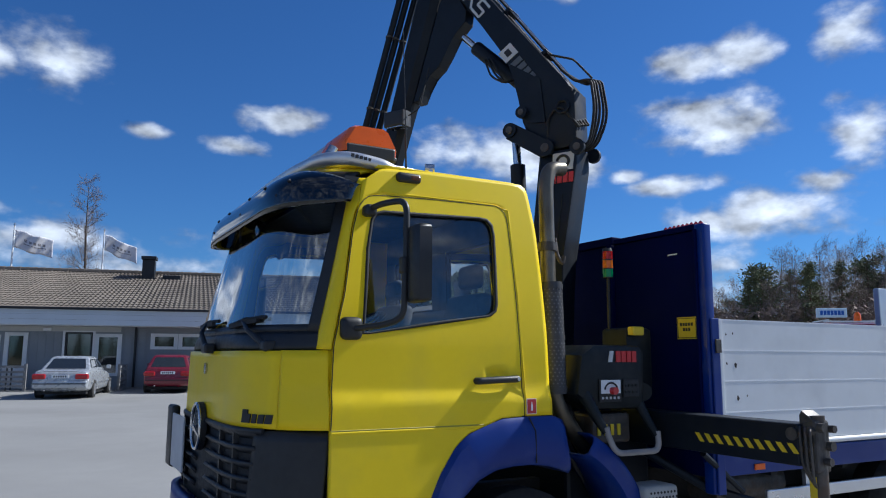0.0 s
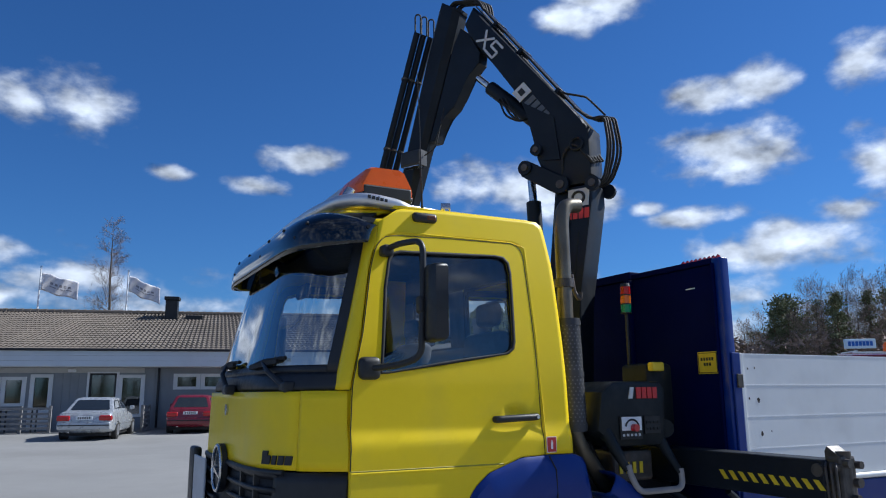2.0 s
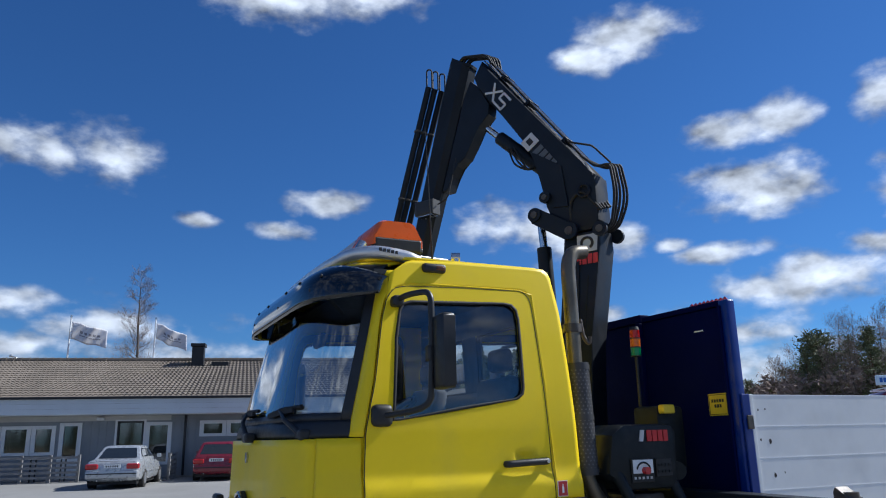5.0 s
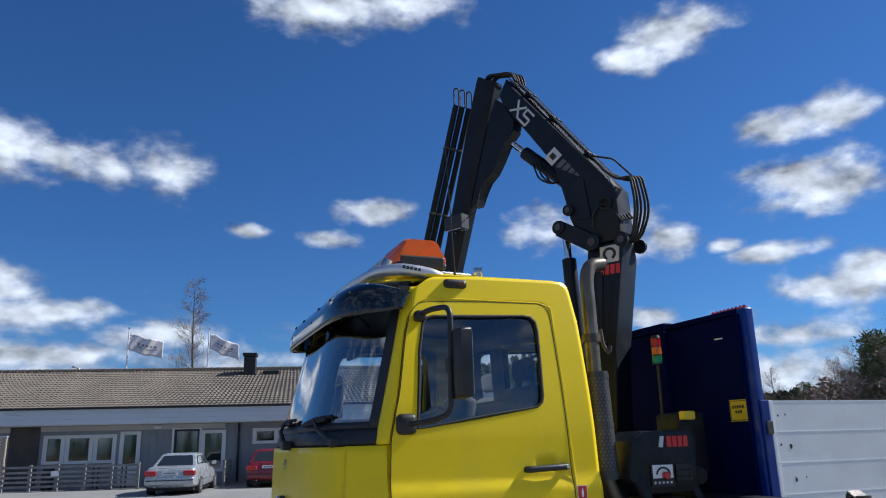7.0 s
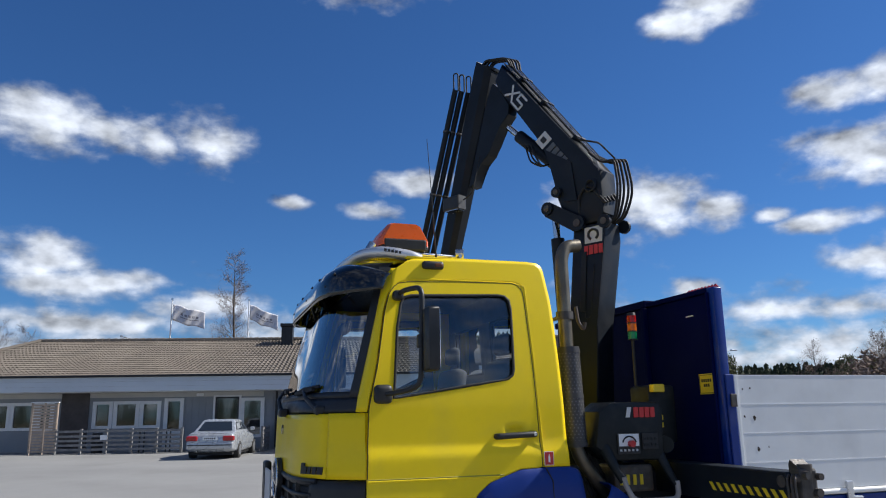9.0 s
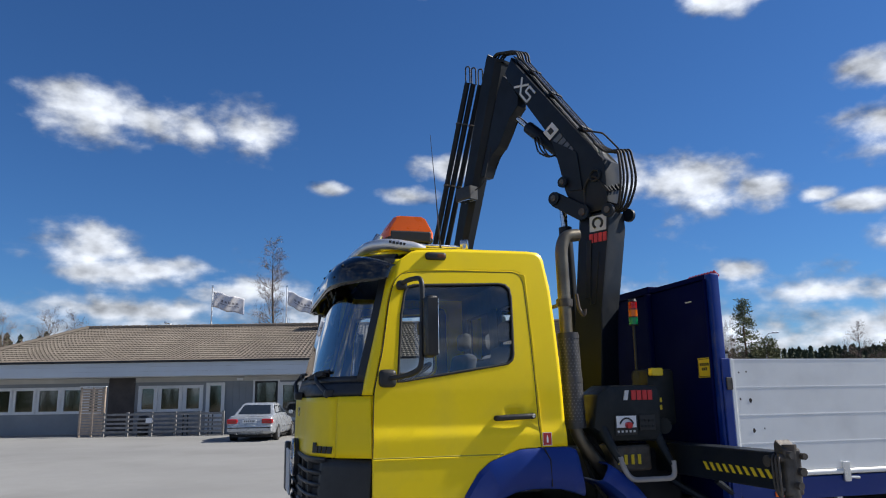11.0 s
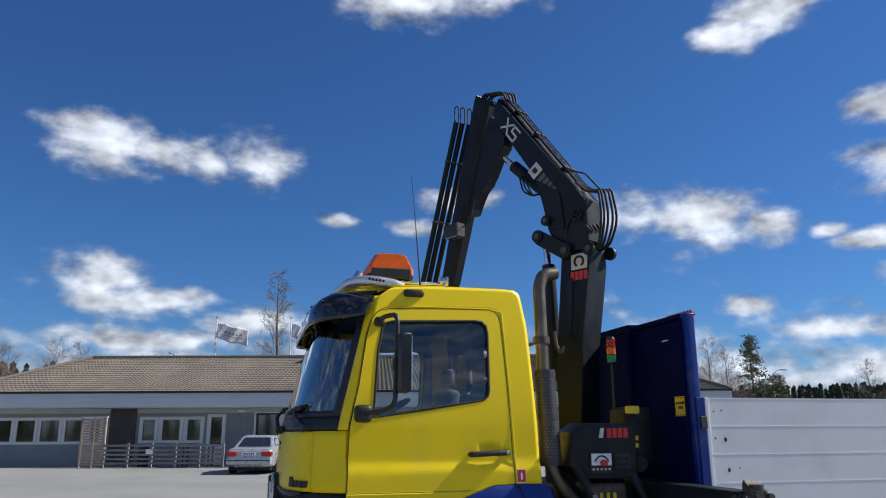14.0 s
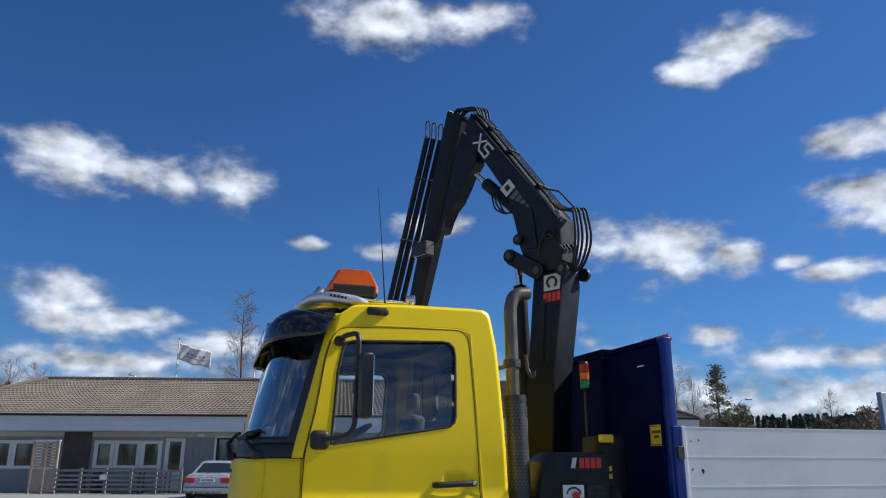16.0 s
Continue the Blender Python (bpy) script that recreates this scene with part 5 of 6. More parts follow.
def side_boards(y, s, label):
    for seg_a, seg_b in ((2.68, 5.25), (5.33, 8.0)):
        for k in range(4):
            z0 = 1.268 + k * 0.2045
            bm = bmesh.new()
            prof = [(0.0, 0.0), (0.0, 0.2045), (0.03, 0.2045), (0.03, 0.0)]
            A = [bm.verts.new((seg_a, y + s * d, z0 + z)) for d, z in prof]
            B = [bm.verts.new((seg_b, y + s * d, z0 + z)) for d, z in prof]
            for i in range(len(prof)):
                j = (i + 1) % len(prof)
                bm.faces.new((A[i], A[j], B[j], B[i]))
            bm.faces.new(A[::-1])
            bm.faces.new(B)
            sbd = part("side_board", bm, BOARD, truck, label)
            if label:
                part("lip_highlight", box(seg_a, seg_b, y - 0.0016, y - 0.0002, z0 + 0.1985, z0 + 0.2043), LIP_GLINT, sbd)


side_boards(BY, 1, "white aluminium drop-side board")
side_boards(CW - BY, -1, "")
part("board_end", box(2.648, 2.678, BY - 0.008, BY + 0.03, 1.262, 2.088, 0.004), BOARD, truck, "white end profile")
part("board_base", tube([(2.66, BY - 0.004, 1.245), (8.0, BY - 0.004, 1.245)], 0.020, 10), BOARD, truck, smooth=60)
for x in (3.57, 5.0, 6.4):
    cl = part("board_hinge", box(x - 0.03, x + 0.03, BY - 0.03, BY - 0.008, 1.17, 1.315, 0.006), ALU, truck, "aluminium drop-side hinge")
    part("pin", tube([(x + 0.02, BY - 0.02, 1.20), (x + 0.11, BY - 0.02, 1.195)], 0.010, 8), ALU, cl)
part("stake", box(5.26, 5.32, BY - 0.01, BY + 0.05, 1.1, 2.35, 0.006), ALU, truck)
part("stake", box(4.57, 4.69, BY + 0.04, BY + 0.09, 1.1, 2.39, 0.006), ALU, truck, "grey side stake")
part("bed_floor", box(2.64, 8.0, BY + 0.05, CW - BY - 0.05, 1.17, 1.255), GREASE, truck, "worn dark bed floor")
part("bed_sill", box(2.64, 8.0, BY + 0.0, BY + 0.06, 1.06, 1.215, 0.006), BLUE, truck, "blue bed sill")
part("bed_sill", box(2.64, 8.0, CW - BY - 0.06, CW - BY, 1.06, 1.215, 0.006), BLUE, truck)
part("tail_board", box(7.97, 8.0, BY + 0.04, CW - BY - 0.04, 1.26, 2.08, 0.006), BOARD, truck)
for x in (3.2, 4.0, 4.8, 5.6, 6.4):
    part("cross_member", box(x, x + 0.06, BY + 0.08, CW - BY - 0.08, 1.02, 1.165), RUBBER, truck)
part("side_guard", box(3.05, 6.2, BY - 0.005, BY + 0.025, 0.86, 0.945, 0.008), ALU, truck, "aluminium side guard rail")
part("side_guard", box(3.05, 6.2, BY - 0.005, BY + 0.025, 0.60, 0.685, 0.008), ALU, truck)
for x in (3.5, 4.6, 5.8):
    part("guard_post", box(x, x + 0.05, BY + 0.03, BY + 0.06, 0.5, 1.06), ALU, truck)
part("side_marker", box(2.93, 3.03, BY - 0.012, BY - 0.002, 1.085, 1.125, 0.004), ORANGE, truck)
part("air_tank", tube([(2.75, 0.1, 0.95), (3.45, 0.1, 0.95)], 0.14, 16), GREASE, truck, smooth=50)
# rust marks and dents of the boards
RUSTY = mat("rust_spot", (0.055, 0.04, 0.035), 0.9, var=0.3, scale=60)
for x, z, r in ((2.80, 1.78, 0.013), (2.808, 1.56, 0.012), (2.815, 1.345, 0.011), (2.72, 1.985, 0.006), (2.785, 1.99, 0.006), (2.715, 1.79, 0.008), (2.90, 1.575, 0.006), (2.87, 1.35, 0.010)):
    bm = bmesh.new()
    ring_ = [bm.verts.new((x + r * (0.7 + 0.5 * random.random()) * math.cos(a), BY - 0.0012, z + 1.3 * r * (0.7 + 0.6 * random.random()) * math.sin(a))) for a in [2 * math.pi * k / 11 for k in range(11)]]
    bm.faces.new(ring_)
    part("rust_spot", bm, RUSTY, truck)

# stack light on its pole
sl = part("stack_light", tube([(2.19, 0.36, 1.5), (2.19, 0.36, 2.385)], 0.012, 8), BLACK, truck, "three-colour stack light on a pole")
for z0, m_ in ((2.393, GREENLAMP), (2.457, AMBER), (2.521, REDLAMP)):
    part("lens", tube([(2.19, 0.36, z0), (2.19, 0.36, z0 + 0.055)], 0.036, 16), m_, sl, smooth=50)
    part("collar", tube([(2.19, 0.36, z0 - 0.008), (2.19, 0.36, z0 - 0.001)], 0.038, 16), BLACK, sl)
part("cap", tube([(2.19, 0.36, 2.578), (2.19, 0.36, 2.60)], [0.037, 0.03], 16), BLACK, sl)

# ---- loader crane behind the cab ----
AX = Vector((2.15, 1.08, 0))
CAZ = radians(-28)
REACH = 1.07
CD = Vector((math.sin(CAZ), math.cos(CAZ), 0))
CN = Vector((CD.y, -CD.x, 0))
crane = thing("loader_crane", (2.15, 1.08, 0.85), "black folding loader crane behind the cab", "crane")


def cp(h, z, w):
    """Crane place: out along the boom, up, and across (minus: towards the viewer)."""
    return AX + CD * (h * REACH) + CN * w + Vector((0, 0, z))


part("base", box(1.78, 2.52, 0.35, 1.85, 0.85, 1.42, 0.03), CRANE, crane, "black crane base frame")
part("slew_housing", tube([(AX.x, AX.y, 1.40), (AX.x, AX.y, 1.75)], 0.27, 24), CRANE, crane, smooth=40)
col = part("column", prism([(-0.18, 1.70), (0.07, 1.70), (0.06, 2.40), (-0.04, 3.44), (-0.34, 3.44), (-0.335, 3.30), (-0.215, 2.55)], cp, -0.13, 0.13, 0.025), CRANE, crane, "black crane column", smooth=35)
part("column_rib", prism([(-0.12, 2.68), (-0.07, 2.68), (-0.115, 3.20), (-0.165, 3.20)], cp, -0.142, -0.131, 0.004), CRANE, col)
part("column_bead", tube(rounded([cp(-0.225, 3.08, -0.131), cp(-0.165, 2.62, -0.131), cp(-0.115, 2.62, -0.131), cp(-0.15, 3.08, -0.131)], 0.03, 4), 0.006, 6), CRANE_GREY, col, smooth=60)
lg = part("emblem_field", prism([(-0.31, 3.27), (-0.15, 3.27), (-0.155, 3.41), (-0.325, 3.41)], cp, -0.136, -0.1305), GREY_INK, col, "white square emblem")
bm = bmesh.new()
add_tube(bm, [cp(-0.235 + 0.045 * math.cos(a), 3.34 + 0.045 * math.sin(a), -0.138) for a in [radians(-60 + 20 * k) for k in range(16)]], 0.012, 6)
part("emblem_mark", bm, INK, lg)
for i in range(4):
    part("lettering", prism([(-0.31 + i * 0.045, 3.17), (-0.275 + i * 0.045, 3.17), (-0.278 + i * 0.045, 3.25), (-0.315 + i * 0.045, 3.25)], cp, -0.136, -0.1305), RED_INK, col)
# inner boom
boom = part("inner_boom", prism([(0.66, 5.29), (-0.25, 3.98), (-0.33, 3.91), (-0.34, 3.52), (-0.27, 3.45), (-0.09, 3.45), (0.04, 3.56), (0.10, 3.72), (0.13, 3.92), (0.16, 4.14), (0.23, 4.33), (0.70, 5.0), (0.75, 5.14)], cp, -0.125, 0.125, 0.02), CRANE, crane, "black inner boom of box section", smooth=35)
part("top_plate", prism([(0.64, 5.285), (-0.20, 4.075), (-0.225, 4.03), (0.65, 5.31)], cp, -0.10, 0.06), CRANE, boom)
UB = (Vector((0.66, 5.29)) - Vector((-0.25, 3.98))).normalized()
VB = Vector((-UB.y, UB.x))


def onboom(s, d):
    p = Vector((-0.25, 3.98)) + UB * s + VB * d
    return (p.x, p.y)


def mark(s0, s1, d0, d1, w0=-0.1305, w1=-0.1262):
    return prism([onboom(s0, d0), onboom(s1, d0), onboom(s1, d1), onboom(s0, d1)], cp, w0, w1)


def stroke(a, b, w=0.020):
    """A painted letter stroke on the boom's side, by places along and across it."""
    a, b = Vector(a), Vector(b)
    n = Vector((-(b - a).y, (b - a).x)).normalized() * w / 2
    e = (b - a).normalized() * w * 0.35
    return prism([onboom(*(a - n - e)), onboom(*(b - n + e)), onboom(*(b + n + e)), onboom(*(a + n - e))], cp, -0.1305, -0.1262)


for a, b in (((1.285, -0.05), (1.165, -0.17)), ((1.285, -0.17), (1.165, -0.05)),
             ((1.03, -0.05), (1.13, -0.05)), ((1.135, -0.055), (1.135, -0.105)), ((1.13, -0.11), (1.04, -0.11)), ((1.035, -0.115), (1.035, -0.165)), ((1.04, -0.17), (1.145, -0.17))):
    part("letter_stroke", stroke(a, b), GREY_INK, boom)
em = part("emblem_field", mark(0.50, 0.62, -0.24, -0.11), GREY_INK, boom)
part("emblem_mark", mark(0.53, 0.59, -0.20, -0.15, -0.134, -0.131), INK, em)
for i in range(4):
    part("lettering", mark(0.22 + i * 0.065, 0.27 + i * 0.065, -0.23, -0.12), mat("dark_grey_film", (0.10, 0.11, 0.12), 0.5), boom)
for w in (-0.14, 0.14):
    s = 0.02 if w > 0 else -0.02
    link = part("link_plate", prism([(0.25, 3.67), (0.22, 3.59), (-0.07, 3.39), (-0.16, 3.40), (-0.17, 3.49), (-0.10, 3.54), (0.17, 3.72)], cp, w, w + s, 0.006), CRANE, crane, "forged link plate")
    for h, z, r in ((0.185, 3.655, 0.06), (-0.11, 3.46, 0.07), (0.085, 3.79, 0.05), (-0.36, 3.43, 0.06)):
        bm = bmesh.new()
        add_tube(bm, [cp(h, z, w + s * 0.2), cp(h, z, w + s * 1.9)], r, 20)
        pn = part("pin_boss", bm, CRANE, link, smooth=40)
        bm = bmesh.new()
        add_tube(bm, [cp(h, z, w + s * 1.92), cp(h, z, w + s * 2.3)], r * 0.5, 14)
        part("pin", bm, GREASE, pn, smooth=40)
    part("side_plate", prism([(0.20, 4.24), (0.12, 3.92), (0.04, 3.70), (-0.10, 3.68), (-0.06, 4.05)], cp, w - s * 0.6, w - s * 0.05), CRANE, boom)
for w in (-0.13, 0.13):
    part("bolt_eye", tube([cp(-0.24 + 0.05 * math.cos(a), 3.78 + 0.05 * math.sin(a), w * 1.12) for a in [2 * math.pi * k / 14 for k in range(14)]], 0.012, 6, closed=True), CRANE, boom)
# lifting and folding cylinders
part("lift_cylinder", tube([cp(0.16, 2.3, 0.0), cp(0.20, 3.40, 0.0)], 0.062, 14), CRANE, crane, smooth=50)
part("lift_rod", tube([cp(0.20, 3.38, 0.0), cp(0.22, 3.70, 0.0)], 0.034, 12), STEEL, crane, smooth=50)
part("fold_cylinder", tube([cp(0.16, 4.10, 0.0), cp(0.57, 4.52, 0.0)], 0.062, 14), CRANE, crane, "black fold cylinder", smooth=50)
part("fold_rod", tube([cp(0.56, 4.51, 0.0), cp(0.69, 4.65, 0.0)], 0.032, 12), STEEL, crane, smooth=50)
# outer boom, a tapering six-sided box hanging from the boom's tip
ob = bmesh.new()
UO = (Vector((1.49, 3.42)) - Vector((0.925, 5.42))).normalized()
VO = Vector((-UO.y, UO.x))     # towards the column when minus
rings = []
for s, t, half in ((0.0, 0.115, 0.105), (0.02, 0.12, 0.11), (0.5, 0.12, 0.11), (1.5, 0.105, 0.10), (2.05, 0.095, 0.09)):
    c = Vector((0.93, 5.40)) + UO * s
    sec = [(t, half * 0.5), (t * 0.55, half), (-t * 0.55, half), (-t, half * 0.5), (-t, -half * 0.5), (-t * 0.55, -half), (t * 0.55, -half), (t, -half * 0.5)]
    rings.append([ob.verts.new(cp(*(c + VO * d + UO * (d * -0.5 if s == 0.0 else 0.0)), w)) for d, w in sec])
for A, B in zip(rings, rings[1:]):
    for i in range(8):
        ob.faces.new((A[i], A[(i + 1) % 8], B[(i + 1) % 8], B[i]))
ob.faces.new(rings[-1])
oboom = part("outer_boom", ob, CRANE, crane, "black outer boom, open at its end", smooth=30)
md = oboom.modifiers.new("wall", "SOLIDIFY")
md.thickness, md.offset = 0.012, -1
part("inner_extension", prism([(0.935, 5.28), (0.995, 5.25), (1.51, 3.36), (1.44, 3.34), (0.925, 5.2)], cp, -0.07, 0.07, 0.01), RUBBER, oboom)
part("hinge_bracket", prism([(0.72, 5.05), (0.63, 4.86), (0.64, 4.76), (0.76, 4.66), (0.84, 4.50), (0.90, 4.40), (1.0, 4.34), (1.06, 4.24), (1.10, 4.12), (1.16, 4.12), (0.90, 5.0), (0.82, 5.16)], cp, -0.07, 0.07, 0.01), CRANE, oboom, "black hinge bracket")
for w in (-0.15, -0.08, 0.0):
    tb = part("extension_cylinder", tube([cp(1.19 + (0.0 - w) * 0.3, 5.20, w), cp(1.74 + (0.0 - w) * 0.2, 3.44, w)], 0.030, 10), CRANE, oboom, "slim extension cylinder", smooth=50)
    a, b = cp(1.15 + (0.0 - w) * 0.3, 5.18, w), cp(1.21 + (0.0 - w) * 0.3, 5.2, w)
    part("hose_loop", tube(rounded([a, a + Vector((0, 0, 0.20)), b + Vector((0, 0, 0.20)), b], 0.04, 5), 0.008, 6), RUBBER, tb, smooth=60)
    for s in (0.25, 0.62):
        c = cp(1.19 - w * 0.3, 5.20, w).lerp(cp(1.74 - w * 0.2, 3.44, w), s)
        part("band", tube([c, c + Vector((0, 0, 0.02))], 0.036, 10), GREASE, tb)
wl_ = part("work_lamp", prism([(1.13, 3.86), (1.33, 3.86), (1.33, 4.0), (1.13, 4.0)], cp, -0.27, -0.14, 0.015), BLACK, oboom, "black work lamp")
part("lamp_glass", prism([(1.15, 3.852), (1.31, 3.852), (1.31, 3.858), (1.15, 3.858)], cp, -0.25, -0.16), STEEL, wl_)
part("lamp_cable", tube(rounded([cp(1.12, 3.95, -0.2), cp(1.02, 4.0, -0.18), cp(1.0, 4.2, -0.14), cp(0.98, 4.4, -0.10)], 0.05), 0.006, 6), RUBBER, wl_)
hk = part("hook_link", tube([cp(1.53, 3.42, 0), cp(1.53, 3.22, 0)], 0.03, 8), GREASE, oboom)
part("hook", tube(rounded([cp(1.53, 3.22, 0), cp(1.53, 3.13, 0), cp(1.58, 3.08, 0), cp(1.63, 3.13, 0), cp(1.61, 3.17, 0)], 0.03), 0.016, 8), GREASE, hk, "steel crane hook", smooth=60)
# pipes on the boom's back and hose bundles at both joints
for w in (-0.06, -0.025, 0.03, 0.07):
    a, b = onboom(0.10, 0.045), onboom(1.50, 0.045)
    pp = part("boom_pipe", tube([cp(*a, w), cp(*b, w)], 0.011, 6), STEEL if abs(w) < 0.04 else RUBBER, boom, smooth=60)
    for s in (0.35, 0.9, 1.3):
        q = onboom(s, 0.03)
        part("pipe_clip", prism([onboom(s, 0.0), onboom(s + 0.03, 0.0), onboom(s + 0.03, 0.06), onboom(s, 0.06)], cp, w - 0.016, w + 0.016), CRANE, pp)
for i, w in enumerate((-0.10, -0.07, -0.03, 0.02, 0.06)):
    k = 0.016 * i
    part("hose", tube(rounded([cp(*onboom(0.12, 0.045), w), cp(*onboom(-0.06, 0.07 + 0.5 * k), w), cp(-0.45 - 0.4 * k, 3.98 + 0.6 * k, w), cp(-0.49 - 0.4 * k, 3.70, w * 1.3), cp(-0.42, 3.44 + 0.4 * k, w), cp(-0.28, 3.44, w)], 0.14, 6), 0.0115, 8), RUBBER, boom, smooth=60)
    part("hose", tube(rounded([cp(*onboom(1.50, 0.045), w), cp(*onboom(1.62, 0.07 + 0.6 * k), w), cp(0.88, 5.42 + 0.6 * k, w), cp(0.94, 5.36, w * 0.8)], 0.10, 6), 0.012, 8), RUBBER, boom, smooth=60)
    part("hose", tube(rounded([cp(-0.36, 3.60 + k, w * 1.2), cp(-0.22 - k, 3.80, w * 1.4), cp(-0.12, 3.72 + k, w * 1.4), cp(-0.1, 3.44, w)], 0.08, 5), 0.012, 8), RUBBER, boom, smooth=60)
part("hose", tube(rounded([cp(*onboom(0.30, 0.05), -0.1), cp(*onboom(0.12, 0.16), -0.1), cp(-0.34, 4.14, -0.1), cp(-0.46, 3.98, -0.1)], 0.12, 6), 0.009, 6), RUBBER, boom, smooth=60)
for k in range(3):
    part("hose", tube(rounded([cp(0.40 + 0.03 * k, 4.36, -0.06), cp(0.30 + 0.03 * k, 4.20 - 0.02 * k, -0.14), cp(0.24, 4.08, -0.14), cp(0.20, 4.12, -0.06)], 0.06, 5), 0.009, 6), RUBBER, boom, smooth=60)

# stabiliser: outrigger beam towards the viewer and its leg
sb = part("outrigger_beam", box(2.30, 2.46, -1.0, 0.50, 1.25, 1.475, 0.012), CRANE, crane, "black outrigger beam with hazard stripes")
for i in range(10):
    y = -0.28 - i * 0.072
    bm = bmesh.new()
    v = [bm.verts.new((2.2965, y - dy, z)) for dy, z in ((0.0, 1.368), (0.034, 1.368), (0.074, 1.316), (0.040, 1.316))]
    r = bmesh.ops.extrude_face_region(bm, geom=[bm.faces.new(v)])
    bmesh.ops.translate(bm, verts=[q for q in r["geom"] if isinstance(q, bmesh.types.BMVert)], vec=(0.0025, 0, 0))
    part("hazard_stripe", bm, SIGN_YELLOW, sb)
bm = bmesh.new()
disc(bm, (2.297, -0.965, 1.42), (1, 0, 0), 0.035, 0.02, 16)
part("boss", bm, GREASE, sb)
lh = part("leg_head", box(2.33, 2.45, -1.085, -0.99, 1.22, 1.50, 0.018), GREASE, crane, "greasy stabiliser leg head")
part("leg_tube", tube([(2.395, -1.04, 0.40), (2.395, -1.04, 1.52)], 0.048, 16), GREASE, lh, smooth=50)
part("leg_rod", tube([(2.395, -1.04, 0.14), (2.395, -1.04, 0.42)], 0.034, 14), STEEL, lh, smooth=50)
part("foot_plate", tube([(2.395, -1.04, 0.10), (2.395, -1.04, 0.15)], 0.13, 20), GREASE, lh)
part("warning_label", box(2.343, 2.3465, -1.06, -1.02, 1.02, 1.2), SIGN_YELLOW, lh)
for x, y, z, r in ((2.325, -1.06, 1.44, 0.022), (2.325, -1.02, 1.34, 0.02), (2.36, -1.09, 1.46, 0.024), (2.43, -1.09, 1.36, 0.026), (2.325, -1.05, 1.26, 0.018), (2.45, -1.09, 1.45, 0.02), (2.40, -1.095, 1.28, 0.022)):
    bm = bmesh.new()
    disc(bm, (x, y, z), (1, 0, 0) if y > -1.08 else (0, 1, 0), r, 0.05, 10)
    part("fitting", bm, GREASE, lh)
for k in range(3):
    part("leg_hose", tube(rounded([(2.32, -1.0 - 0.03 * k, 1.46), (2.285, -1.02 - 0.03 * k, 1.44), (2.28, -1.03 - 0.03 * k, 1.25 - 0.03 * k), (2.36, -1.05, 1.14)], 0.06, 5), 0.0075, 8), GREASE, lh, smooth=60)
part("leg_bracket", prism([(-1.08, 1.49), (-1.0, 1.545), (-0.985, 1.52), (-0.985, 1.46)], lambda u, v, d: Vector((d, u, v)), 2.335, 2.44, 0.004), GREASE, lh)
part("brace", tube([(2.32, 0.2, 1.2), (2.6, -0.08, 0.98), (3.0, -0.15, 0.86)], 0.03, 8), CRANE, crane)
part("brace", tube([(2.45, -0.2, 1.22), (2.85, -0.16, 0.95)], 0.022, 8), CRANE, crane)

# operating console
co = part("console", prism([(1.62, 1.60), (1.66, 1.84), (1.76, 1.905), (2.15, 1.905), (2.19, 1.86), (2.17, 1.50), (1.76, 1.50)], lambda u, v, d: Vector((u, d, v)), 0.02, 0.34, 0.03), CRANE_GREY, crane, "dark grey crane operating console", smooth=40)
part("console_rear", box(2.16, 2.40, 0.16, 0.42, 1.60, 2.03, 0.03), CRANE_GREY, co, smooth=40)
part("yellow_cover", box(2.17, 2.27, 0.10, 0.16, 1.975, 2.035, 0.01), SIGN_YELLOW, co)
for z in (1.72, 1.775):
    part("label_plate", box(2.2, 2.27, 0.152, 0.157, z, z + 0.035), SIGN_YELLOW, co)
pn = part("load_panel", box(1.785, 1.965, 0.006, 0.018, 1.545, 1.69, 0.004), INK, co, "instrument panel with red stop button")
part("dial_face", box(1.795, 1.955, 0.002, 0.0055, 1.60, 1.684), WHITE, pn)
bm = bmesh.new()
add_tube(bm, [(1.875 + 0.055 * math.cos(a), 0.0, 1.612 + 0.055 * math.sin(a)) for a in [radians(15 + 15 * k) for k in range(11)]], 0.006, 5)
part("dial_scale", bm, INK, pn)
bm = bmesh.new()
disc(bm, (1.885, -0.012, 1.617), (0, 1, 0), 0.023, 0.04, 18)
part("stop_button", bm, RED, pn, "red stop button")
for i in range(5):
    part("button", box(1.80 + i * 0.032, 1.815 + i * 0.032, 0.001, 0.0055, 1.565, 1.58), GREY_INK, pn)
p2 = part("switch_panel", box(1.985, 2.115, 0.006, 0.018, 1.575, 1.688, 0.004), INK, co)
for i in range(4):
    for j in range(2):
        part("button", box(1.995 + i * 0.03, 2.012 + i * 0.03, 0.0, 0.0055, 1.60 + j * 0.04, 1.615 + j * 0.04), CRANE_GREY, p2)
part("emblem_field", prism([(1.868, 1.797), (1.90, 1.797), (1.915, 1.868), (1.885, 1.868)], lambda u, v, d: Vector((u, d, v)), 0.012, 0.019), GREY_INK, co)
for i in range(4):
    x = 1.935 + i * 0.045
    part("lettering", box(x, x + 0.036, 0.012, 0.019, 1.797, 1.868), RED_INK, co)
tb = part("grab_tube", tube(rounded([(1.775, -0.06, 1.40), (1.785, -0.062, 1.35), (1.84, -0.07, 1.238), (2.20, -0.07, 1.238), (2.20, -0.06, 1.36)], 0.06, 6), 0.019, 12), mat("pale_grey_tube", (0.30, 0.29, 0.29), 0.5, var=0.15, scale=10), crane, "bent pale grey grab tube", smooth=60)
part("console_leg", tube([(1.70, 0.06, 1.60), (1.735, 0.0, 1.48), (1.778, -0.05, 1.365)], [0.045, 0.036, 0.023], 12), CRANE_GREY, co, smooth=60)
